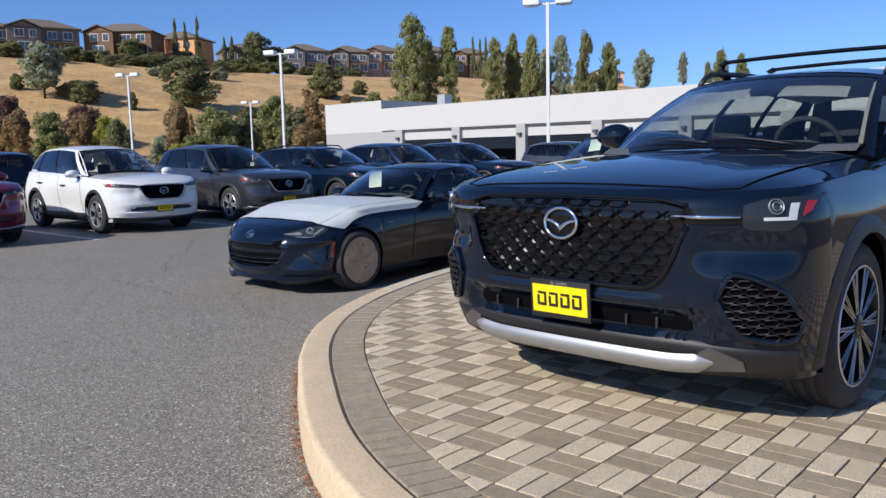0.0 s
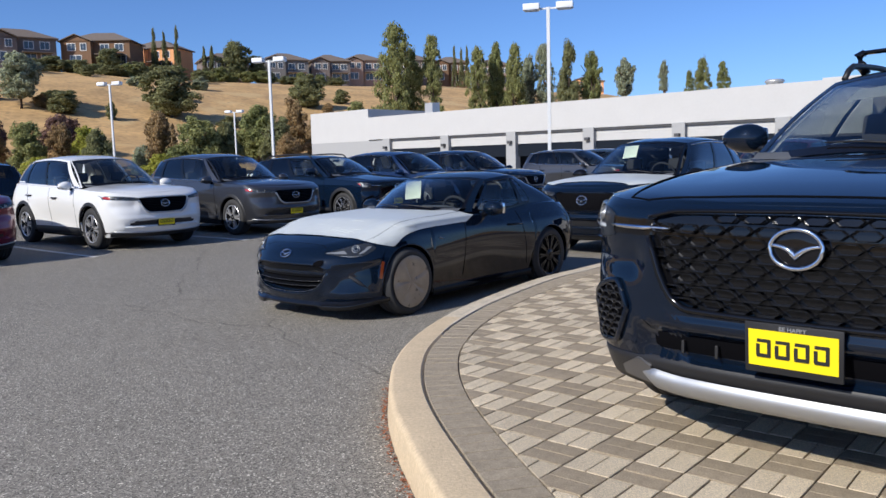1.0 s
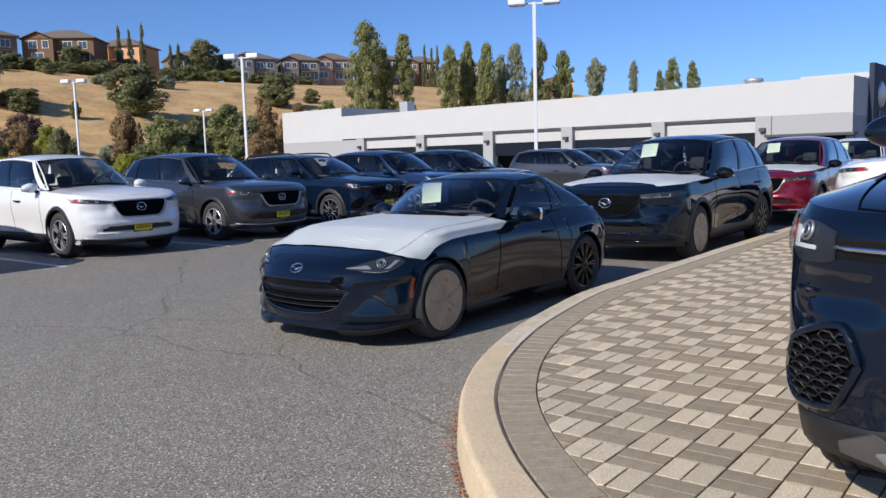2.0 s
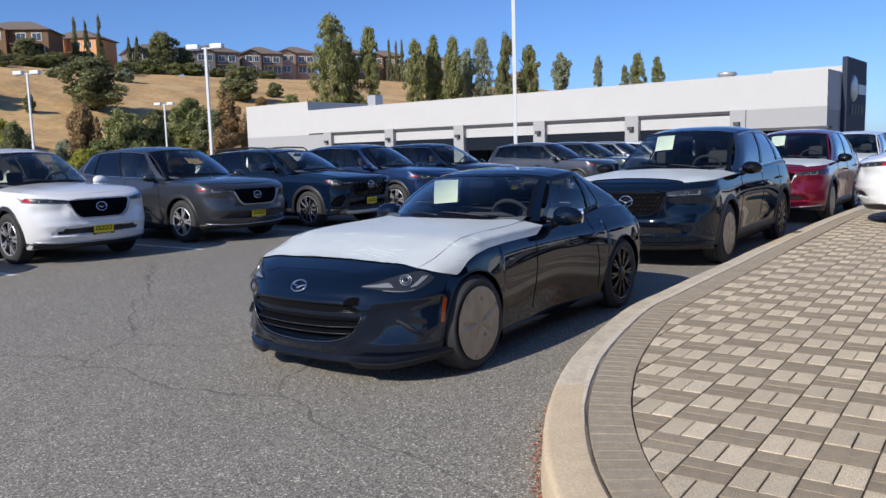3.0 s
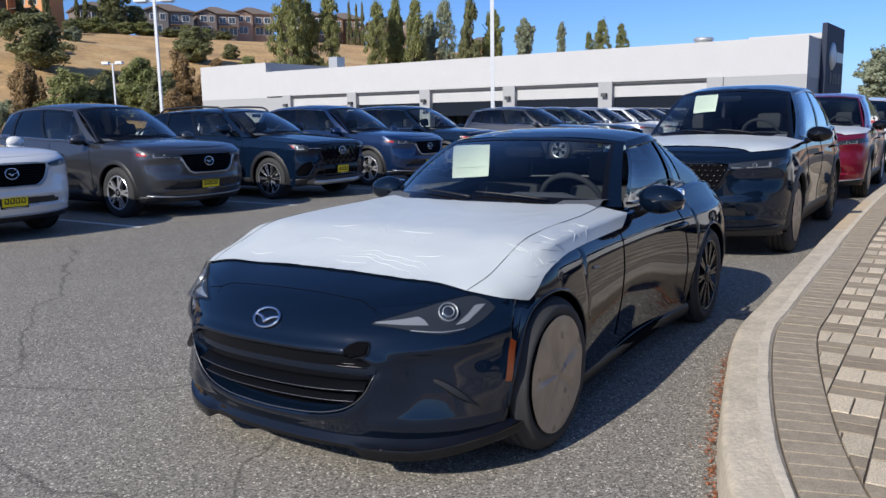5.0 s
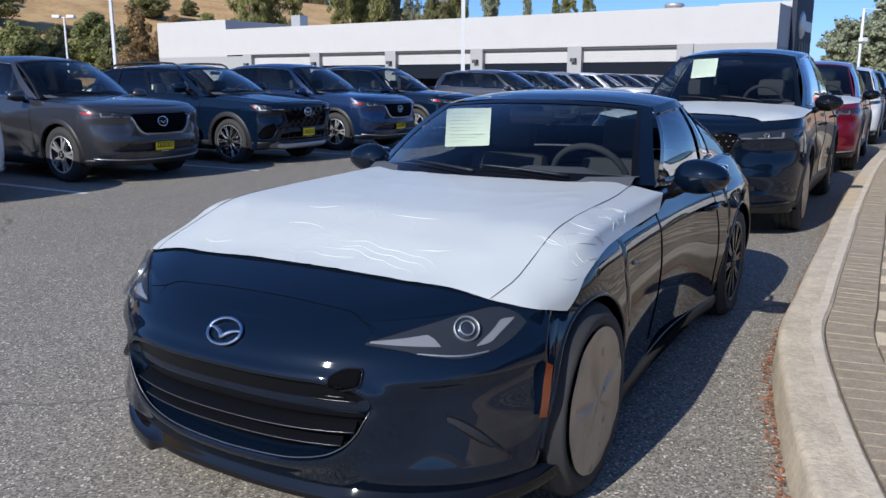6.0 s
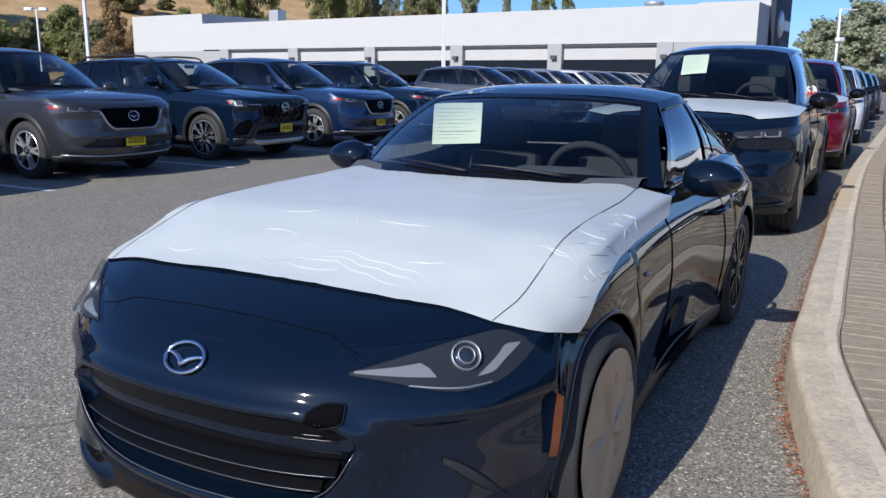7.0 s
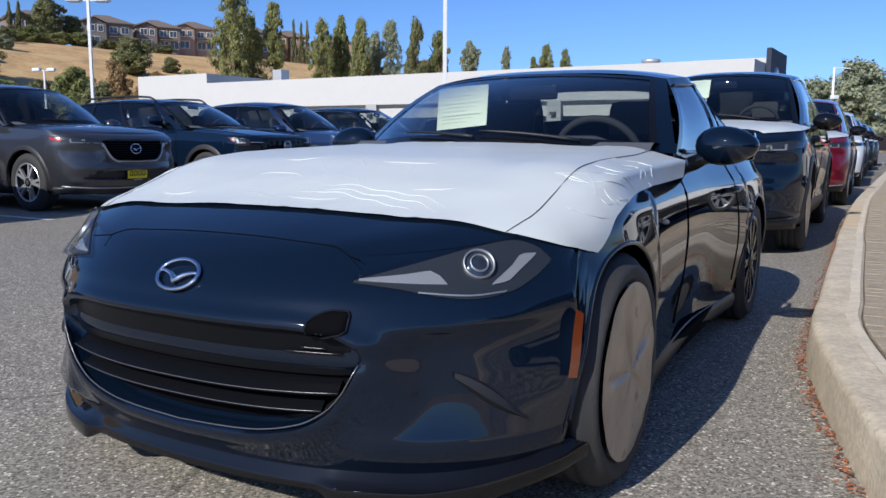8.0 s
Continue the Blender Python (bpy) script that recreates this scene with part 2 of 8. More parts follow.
M = dict(
    asphalt=asphalt_mat(),
    hill=hill_mat(),
    kerb_tan=mat("kerb_tan_paint", (0.58, 0.455, 0.295), 0.85, vary=0.3, scale=60, coarse=0.15, bump=0.25, bscale=90),
    kerb_grey=mat("kerb_concrete", (0.55, 0.47, 0.35), 0.9, vary=0.38, scale=45, coarse=0.40, bump=0.5, bscale=70),
    kerb_pale=mat("kerb_pale_paint", (0.63, 0.545, 0.415), 0.85, vary=0.3, scale=30, coarse=0.25, bump=0.4, bscale=80),
    paver_light=mat("paver_light", (0.66, 0.548, 0.385), 0.9, vary=0.95, scale=190, rnd=0.14, bump=0.8, bscale=190),
    paver_light_far=mat("paver_light_far", (0.66, 0.548, 0.385), 0.9, vary=0.95, scale=190, island=0.14, bump=0.8, bscale=190),
    paver_dark=mat("paver_dark", (0.33, 0.265, 0.182), 0.9, vary=0.6, scale=150, coarse=0.25, rnd=0.10, bump=0.6, bscale=160),
    paver_dark_far=mat("paver_dark_far", (0.33, 0.265, 0.182), 0.9, vary=0.6, scale=150, coarse=0.25, island=0.10, bump=0.6, bscale=160),
    paver_border=mat("paver_border", (0.355, 0.292, 0.208), 0.9, vary=0.55, scale=150, coarse=0.3, island=0.05, bump=0.6, bscale=160),
    sand=mat("joint_sand", (0.14, 0.115, 0.09), 0.95, vary=0.3, scale=80, bump=0.5, bscale=200),
    line=mat("road_paint", (0.62, 0.61, 0.57), 0.8, vary=0.25, scale=25),
    leaf_dry=mat("dry_leaves", (0.30, 0.11, 0.05), 0.9, island=0.5),
    white_wall=mat("white_stucco", (0.505, 0.495, 0.48), 0.85, vary=0.04, scale=6, coarse=0.05, bump=0.2, bscale=40),
    grey_wall=mat("grey_stucco", (0.36, 0.358, 0.355), 0.85, vary=0.05, scale=5, bump=0.2, bscale=40),
    dark_trim=mat("dark_trim", (0.06, 0.06, 0.065), 0.6, vary=0.1),
    # near-black that puts the shade behind doors and shop windows into the colour
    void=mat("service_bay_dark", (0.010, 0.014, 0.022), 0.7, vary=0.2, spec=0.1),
    sign_blue=mat("sign_panel_dark", (0.012, 0.02, 0.045), 0.7, vary=0.1),
    steel=mat("galvanised_steel", (0.55, 0.55, 0.54), 0.45, 0.6, vary=0.08, scale=12),
    pole=mat("pole_paint", (0.62, 0.63, 0.63), 0.5, vary=0.06, scale=10),
    lamp_white=mat("lamp_housing", (0.74, 0.76, 0.78), 0.5, vary=0.05),
    lens=mat("lamp_lens", (0.45, 0.48, 0.52), 0.2, vary=0.05),
    black=mat("paint_black", (0.0028, 0.0070, 0.0165), 0.5, 0.0, 1.0, spec=0.0),
    white=mat("paint_white", (0.74, 0.74, 0.73), 0.35, 0.0, 1.0),
    grey=mat("paint_grey", (0.05, 0.052, 0.06), 0.32, 0.55, 1.0),
    blue=mat("paint_blue", (0.006, 0.022, 0.075), 0.3, 0.4, 1.0),
    navy=mat("paint_navy", (0.003, 0.0085, 0.022), 0.5, 0.0, 1.0, spec=0.0),
    red=mat("paint_red", (0.17, 0.004, 0.020), 0.3, 0.4, 1.0),
    green=mat("paint_green", (0.022, 0.033, 0.03), 0.3, 0.45, 1.0),
    silver=mat("paint_silver", (0.35, 0.36, 0.37), 0.3, 0.6, 1.0),
    cladding=mat("black_cladding", (0.012, 0.012, 0.0135), 0.5, vary=0.1, scale=40, bump=0.1, bscale=300),
    gloss=mat("gloss_black", (0.005, 0.005, 0.006), 0.05, spec=0.4),
    panel=mat("satin_black_panel", (0.004, 0.0045, 0.006), 0.35, spec=0.15),
    edge_dark=mat("slat_edge_grey", (0.20, 0.20, 0.21), 0.35, 0.8),
    drl=mat("daylight_bar_white", (0.72, 0.73, 0.74), 0.25, coat=0.5),
    grille_gloss=mat("grille_dark_chrome", (0.14, 0.145, 0.16), 0.24, 0.9, 0.5),
    # dark grey for the shaded line of a fold in white film
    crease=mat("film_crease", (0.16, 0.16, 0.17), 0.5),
    # near-black that carries the shade of car openings and undersides in its colour
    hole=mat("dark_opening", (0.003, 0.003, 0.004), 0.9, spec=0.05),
    chrome=mat("chrome", (0.75, 0.76, 0.78), 0.08, 1.0),
    satin=mat("satin_silver", (0.48, 0.49, 0.50), 0.45, 0.85, vary=0.03),
    rim=mat("machined_rim", (0.60, 0.60, 0.62), 0.3, 0.7),
    rim_dark=mat("black_rim", (0.02, 0.02, 0.022), 0.25, 0.4),
    tyre=mat("tyre_rubber", (0.028, 0.028, 0.029), 0.75, vary=0.15, scale=30, bump=0.2, bscale=150),
    film=film_mat(),
    cover=mat("wheel_film_brown", (0.36, 0.28, 0.19), 0.28, vary=0.4, scale=7, coarse=0.2, bump=0.3, bscale=25, spec=0.5),
    glass=glass_mat("window_glass", (0.74, 0.79, 0.77)),
    glass_dark=glass_mat("privacy_glass", (0.045, 0.05, 0.055)),
    lampglass=glass_mat("headlight_glass", (0.80, 0.82, 0.84), faces=0.7),
    inside=mat("interior_black", (0.085, 0.090, 0.098), 0.7, vary=0.15, scale=20),
    seat=mat("seat_black", (0.036, 0.038, 0.042), 0.8, vary=0.1, scale=15, spec=0.1),
    lining=mat("headliner_grey", (0.30, 0.30, 0.29), 0.9),
    visor=mat("visor_pale_grey", (0.50, 0.52, 0.48), 0.8, vary=0.04, scale=20),
    lamp_inside=mat("headlight_inside", (0.026, 0.030, 0.038), 0.35, 0.0, 0.0, spec=0.3),
    light_bar=mat("light_bar_white", (0.23, 0.24, 0.26), 0.25, coat=0.5),
    lens_dark=mat("projector_glass", (0.06, 0.07, 0.085), 0.05, 0.6, 1.0),
    amber=mat("amber_lens", (0.17, 0.034, 0.008), 0.2, coat=0.5),
    redlens=mat("red_lens", (0.45, 0.01, 0.012), 0.2, coat=0.5),
    yellow=mat("plate_yellow", (0.85, 0.66, 0.0), 0.45, vary=0.03),
    ink=mat("black_ink", (0.01, 0.01, 0.01), 0.6),
    paper=mat("window_paper", (0.74, 0.82, 0.68), 0.7, vary=0.03),
    paper_ink=mat("paper_print", (0.62, 0.70, 0.585), 0.8),
    bark=mat("bark", (0.10, 0.07, 0.05), 0.95, vary=0.3, scale=6, bump=0.6, bscale=20),
    leaf_olive=leaf_mat("leaves_olive", (0.30, 0.31, 0.13)),
    leaf_green=leaf_mat("leaves_green", (0.27, 0.29, 0.12)),
    leaf_dark=leaf_mat("leaves_dark", (0.25, 0.255, 0.125)),
    leaf_lime=leaf_mat("leaves_lime", (0.42, 0.42, 0.09), 0.35),
    leaf_rust=leaf_mat("leaves_rust", (0.38, 0.27, 0.14)),
    leaf_plum=leaf_mat("leaves_plum", (0.21, 0.13, 0.11)),
    leaf_grey=leaf_mat("leaves_greygreen", (0.36, 0.39, 0.27)),
    roof_tile=mat("roof_tile_brown", (0.17, 0.135, 0.11), 0.9, vary=0.25, scale=2.5, bump=0.5, bscale=12),
    h_brown=mat("house_brown", (0.20, 0.115, 0.065), 0.9, vary=0.08, scale=1.5),
    h_taupe=mat("house_taupe", (0.19, 0.155, 0.14), 0.9, vary=0.08, scale=1.5),
    h_orange=mat("house_orange", (0.80, 0.38, 0.17), 0.9, vary=0.08, scale=1.5),
    h_grey=mat("house_grey", (0.20, 0.19, 0.18), 0.9, vary=0.08, scale=1.5),
    h_pink=mat("house_pink_beige", (0.34, 0.24, 0.19), 0.9, vary=0.08, scale=1.5),
    trim=mat("white_trim", (0.72, 0.70, 0.66), 0.7),
    pane=mat("far_window_pane", (0.06, 0.075, 0.09), 0.12, spec=0.8),
    red_sign=mat("red_sign", (0.55, 0.03, 0.03), 0.5),
)


def smudged(m, dark, size, share):
    """Adds small dark creased smudges to a material's colour."""
    n, l = m.node_tree.nodes, m.node_tree.links
    sock = n["Principled BSDF"].inputs["Base Color"]
    vo, mr, mx = n.new("ShaderNodeTexVoronoi"), n.new("ShaderNodeMapRange"), n.new("ShaderNodeMix")
    wob, add = n.new("ShaderNodeTexNoise"), n.new("ShaderNodeMix")
    wob.inputs["Scale"].default_value = 1.6 / size
    add.data_type, add.blend_type = "RGBA", "ADD"
    add.inputs[0].default_value = size * 0.9
    l.new(n["Texture Coordinate"].outputs["Object"], wob.inputs["Vector"])
    l.new(n["Texture Coordinate"].outputs["Object"], add.inputs[6]), l.new(wob.outputs["Color"], add.inputs[7])
    vo.inputs["Scale"].default_value = 1 / size
    mr.inputs["From Min"].default_value, mr.inputs["From Max"].default_value = share * 0.7, share
    mr.inputs["To Min"].default_value, mr.inputs["To Max"].default_value = 0.8, 0.0
    mx.data_type = "RGBA"
    mx.inputs[7].default_value = (*dark, 1)
    l.new(add.outputs[2], vo.inputs["Vector"]), l.new(vo.outputs["Distance"], mr.inputs[0]), l.new(mr.outputs[0], mx.inputs[0])
    l.new(sock.links[0].from_socket, mx.inputs[6]), l.new(mx.outputs[2], sock)


smudged(M["cover"], (0.12, 0.09, 0.06), 0.085, 0.20)


# ---------------- building blocks ----------------
def part(name, bm, material, parent=None, label="", smooth=None):
    """Links a bmesh as one mesh object. smooth: angle in degrees under which edges are shaded smooth."""
    me = bpy.data.meshes.new(name)
    if smooth is not None:
        for f in bm.faces:
            f.smooth = True
        lim = radians(smooth)
        for e in bm.edges:
            if len(e.link_faces) == 2 and e.calc_face_angle(0) > lim:
                e.smooth = False
    bm.to_mesh(me)
    bm.free()
    for m in material if isinstance(material, (list, tuple)) else [material]:
        me.materials.append(m)
    ob = new(name, me)
    if parent:
        ob.parent = parent
    return tagged(ob, label)


def raw(name, verts, faces, material, parent=None, label="", smooth=False):
    me = bpy.data.meshes.new(name)
    me.from_pydata(verts, [], faces)
    me.materials.append(material)
    if smooth:
        me.polygons.foreach_set("use_smooth", [True] * len(me.polygons))
    ob = new(name, me)
    if parent:
        ob.parent = parent
    return tagged(ob, label)


def thing(name, m, label, category, group="", kind=""):
    ob = new(name)
    ob.empty_display_size = 0.1
    ob.matrix_world = m
    return tagged(ob, label, category, group, kind)


def box(bm, cx, cy, cz, sx, sy, sz, bevel=0.0, rot=None):
    m = Matrix.Translation((cx, cy, cz))
    if rot is not None:
        m = m @ rot
    r = bmesh.ops.create_cube(bm, size=1, matrix=m @ Matrix.Diagonal((sx, sy, sz, 1)))
    if bevel:
        es = list({e for v in r["verts"] for e in v.link_edges})
        bmesh.ops.bevel(bm, geom=es, offset=bevel, segments=2, affect="EDGES", profile=0.6)
    return bm


def boxed(*a, **k):
    return box(bmesh.new(), *a, **k)


def lathe(bm, prof, n=32, m=Matrix()):
    """Turns (radius, height) pairs round the local y axis."""
    rings = []
    for r, h in prof:
        rings.append([bm.verts.new(m @ Vector((r * math.cos(6.283185 * i / n), h, r * math.sin(6.283185 * i / n)))) for i in range(n)])
    for a, b in zip(rings, rings[1:]):
        for i in range(n):
            bm.faces.new((a[i], a[(i + 1) % n], b[(i + 1) % n], b[i]))
    return bm


def tube(bm, pts, r, n=6, closed=False, flat=1.0):
    """A tube along points."""
    pts = [Vector(p) for p in pts]
    rings, k = [], len(pts)
    for i, p in enumerate(pts):
        a = pts[(i - 1) % k] if closed or i else p
        b = pts[(i + 1) % k] if closed or i < k - 1 else p
        d = (b - a).normalized()
        s = d.cross(Vector((0, 0, 1)))
        s = s.normalized() if s.length > 1e-3 else Vector((1, 0, 0))
        t = s.cross(d)
        rr = r[i] if isinstance(r, (list, tuple)) else r
        rings.append([bm.verts.new(p + (s * math.cos(6.283185 * j / n) + t * math.sin(6.283185 * j / n) * flat) * rr) for j in range(n)])
    pairs = list(zip(rings, rings[1:])) + ([(rings[-1], rings[0])] if closed else [])
    for a, b in pairs:
        for j in range(n):
            bm.faces.new((a[j], a[(j + 1) % n], b[(j + 1) % n], b[j]))
    if not closed:
        bm.faces.new(rings[0][::-1]), bm.faces.new(rings[-1])
    return bm


def sheet(bm, rows, close=False):
    """Quads over a grid of points; close joins the last column to the first."""
    vs = [[bm.verts.new(p) for p in row] for row in rows]
    for a, b in zip(vs, vs[1:]):
        k = len(a)
        for i in range(k if close else k - 1):
            try:
                bm.faces.new((a[i], a[(i + 1) % k], b[(i + 1) % k], b[i]))
            except ValueError:
                pass
    return vs


def pchip(pts):
    """A smooth curve with no overshoot through (x, value) pairs."""
    pts = sorted(pts)
    xs, ys = [p[0] for p in pts], [p[1] for p in pts]
    k = len(xs)
    d = [(ys[i + 1] - ys[i]) / (xs[i + 1] - xs[i]) for i in range(k - 1)]
    t = [d[0]] + [0 if d[i - 1] * d[i] <= 0 else 2 * d[i - 1] * d[i] / (d[i - 1] + d[i]) for i in range(1, k - 1)] + [d[-1]]

    def f(x):
        if x <= xs[0]:
            return ys[0]
        if x >= xs[-1]:
            return ys[-1]
        i = 0
        while x > xs[i + 1]:
            i += 1
        h = xs[i + 1] - xs[i]
        s = (x - xs[i]) / h
        return ((1 + 2 * s) * (1 - s) ** 2 * ys[i] + s * (1 - s) ** 2 * h * t[i] + s * s * (3 - 2 * s) * ys[i + 1] + s * s * (s - 1) * h * t[i + 1])
    return f


def spline(pts, n):
    """n points a span along a Catmull-Rom curve."""
    p = [Vector(q) for q in pts]
    p = [2 * p[0] - p[1]] + p + [2 * p[-1] - p[-2]]
    out = []
    for i in range(1, len(p) - 2):
        for j in range(n):
            s = j / n
            out.append(0.5 * (2 * p[i] + (p[i + 1] - p[i - 1]) * s + (2 * p[i - 1] - 5 * p[i] + 4 * p[i + 1] - p[i + 2]) * s * s
                              + (3 * p[i] - p[i - 1] - 3 * p[i + 1] + p[i + 2]) * s ** 3))
    return out + [p[-2]]


# ---------------- ground ----------------
CREST = pchip([(-180, 2.0), (-70, 6.0), (-31, 6.35), (-24.7, 6.3), (-16.5, 5.5), (-6, 5.15), (0, 4.9), (10, 4.1), (16, 2.6), (24, 0.8), (30, 0.4), (60, 0.3), (120, 0.6), (180, 2.0)])
REACH = pchip([(-180, 220), (-60, 190), (-30, 200), (-6, 255), (10, 330), (30, 500), (180, 220)])
FOOT = 98.0


def terrain(x, y):
    az, r = math.degrees(math.atan2(x, y)), math.hypot(x, y)
    top, far = 1.4 + REACH(az) * math.tan(radians(CREST(az))), REACH(az)
    s = min(max((r - FOOT) / (far - FOOT), 0), 1)
    h = top * (0.35 * s + 0.65 * s * s * (3 - 2 * s)) if s < 1 else top + (r - far) * 0.004
    return h + (noise.noise((x * 0.03, y * 0.03, 0)) * 1.1 * min(s * 4, 1)) - 0.06


rows = []
for r in [0.5, 30, 70, 92, 98, 104, 110, 118, 126, 134, 142, 150, 158, 166, 174, 182, 190, 200, 212, 226, 242, 260, 280, 310, 350, 420, 600, 1000, 1800, 3000]:
    rows.append([(r * math.sin(a), r * math.cos(a), terrain(r * math.sin(a), r * math.cos(a))) for a in [radians(-180 + 2 * i) for i in range(180)]])
bm = bmesh.new()
sheet(bm, rows, close=True)
tagged(part("ground", bm, M["hill"], smooth=80), "dry golden grass hillside rising behind the car lot", "ground", kind="structure")

bm = bmesh.new()
nn = 72
ring = [(96 * math.cos(6.283185 * i / nn), 10 + 96 * math.sin(6.283185 * i / nn)) for i in range(nn)]
top = [bm.verts.new((x, y, 0)) for x, y in ring]
bot = [bm.verts.new((x, y, -0.25)) for x, y in ring]
bm.faces.new(top)
for i in range(nn):
    bm.faces.new((top[i], bot[i], bot[(i + 1) % nn], top[(i + 1) % nn]))
bmesh.ops.recalc_face_normals(bm, faces=bm.faces)
tagged(part("road", bm, M["asphalt"]), "worn grey asphalt of the car lot with fine cracks", "asphalt", kind="structure")

# kerb of the raised display island: outer foot line, sampled evenly
KERB = [(12.0, -2.1), (9.0, -1.65), (6.0, -0.9), (3.4, 0.05), (1.75, 0.85), (0.75, 1.65), (0.1, 2.42), (-0.36, 3.27), (-0.64, 4.2), (-0.81, 5.0), (-0.855, 5.7), (-0.80, 6.3), (-0.63, 7.0), (-0.30, 7.85),
        (0.31, 9.0), (0.78, 9.63), (1.28, 10.28), (2.18, 11.43), (2.93, 12.4), (5.5, 15.6), (8.4, 19.02), (14.0, 25.6), (22.0, 35.0)]
fine = spline([(x, y, 0) for x, y in KERB], 24)
EVEN, acc = [fine[0]], 0.0
for a, b in zip(fine, fine[1:]):
    d = (b - a).length
    while acc + d >= 0.1055:
        a = a + (b - a) * ((0.1055 - acc) / d)
        EVEN.append(a.copy())
        d, acc = (b - a).length, 0.0
    acc += d
NORM = []
for i in range(len(EVEN)):
    t = (EVEN[min(i + 2, len(EVEN) - 1)] - EVEN[max(i - 2, 0)]).normalized()
    NORM.append(Vector((t.y, -t.x, 0)))   # towards the island
TOP = 0.17
PROFILE = [(-0.002, -0.1), (0.0, 0.0), (0.011, TOP - 0.030), (0.016, TOP - 0.013), (0.028, TOP - 0.003), (0.042, TOP), (0.19, TOP), (0.205, TOP - 0.012), (0.21, TOP - 0.1)]


def kerb_run(i0, i1, material, label):
    bm = bmesh.new()
    rows = []
    for i in range(i0, i1 + 1):
        wob = noise.noise((i * 0.35, 0, 0)) * 0.006
        rows.append([EVEN[i] + NORM[i] * (a + (wob if 0.0 < a < 0.1 else 0)) + Vector((0, 0, z)) for a, z in PROFILE])
    sheet(bm, rows)
    bm.faces.new([v for v in bm.verts][:len(PROFILE)])
    bmesh.ops.recalc_face_normals(bm, faces=bm.faces)
    return tagged(part("kerb", bm, material, smooth=35), label, "kerb", "kerb of the display island", "structure")


JOINT = min(range(len(EVEN)), key=lambda i: (EVEN[i] - Vector((-0.58, 7.15, 0))).length)
k = JOINT
kerb_run(0, k, M["kerb_tan"], "tan painted concrete kerb curving round the display island")
segs = [k, k + 14, k + 38, k + 62, k + 90, len(EVEN) - 1]
for j, (a, b) in enumerate(zip(segs, segs[1:])):
    kerb_run(a, b, M["kerb_tan"] if j == 3 else M["kerb_grey"], "weathered concrete kerb with chipped pale paint beside the parked cars" if j != 3 else "tan painted stretch of concrete kerb")

# chipped pale paint along the inner edge of the kerb
bm = bmesh.new()
rows = []
for i in range(k - 6, min(k + 120, len(EVEN))):
    grow = min(1.0, (i - k + 7) / 14)
    a1 = 0.192 + 0.006 * noise.noise((i * 0.9, 9, 0))
    a0 = a1 - (0.047 - 0.016 * noise.noise((i * 0.5, 3, 0))) * grow
    rows.append([EVEN[i] + NORM[i] * a + Vector((0, 0, TOP + 0.003)) for a in (a0, a1)])
sheet(bm, rows)
tagged(part("trim", bm, M["kerb_pale"]), "pale worn paint strip along the kerb edge", "kerb paint", kind="structure")

# bed of the island
bm = bmesh.new()
edge = [EVEN[i] + NORM[i] * 0.206 for i in range(0, len(EVEN), 3)]
vs = [bm.verts.new((p.x, p.y, TOP - 0.012)) for p in edge] + [bm.verts.new((60, 35, TOP - 0.012)), bm.verts.new((60, -8, TOP - 0.012)), bm.verts.new((12.0, -8.0, TOP - 0.012))]
f = bm.faces.new(vs)
bmesh.ops.triangulate(bm, faces=[f])
bmesh.ops.recalc_face_normals(bm, faces=bm.faces)
if sum((f.normal.z for f in bm.faces)) < 0:
    bmesh.ops.reverse_faces(bm, faces=bm.faces)
paving = tagged(part("pavement", bm, M["sand"]), "raised island paved with light and dark concrete bricks", "paving", kind="structure")

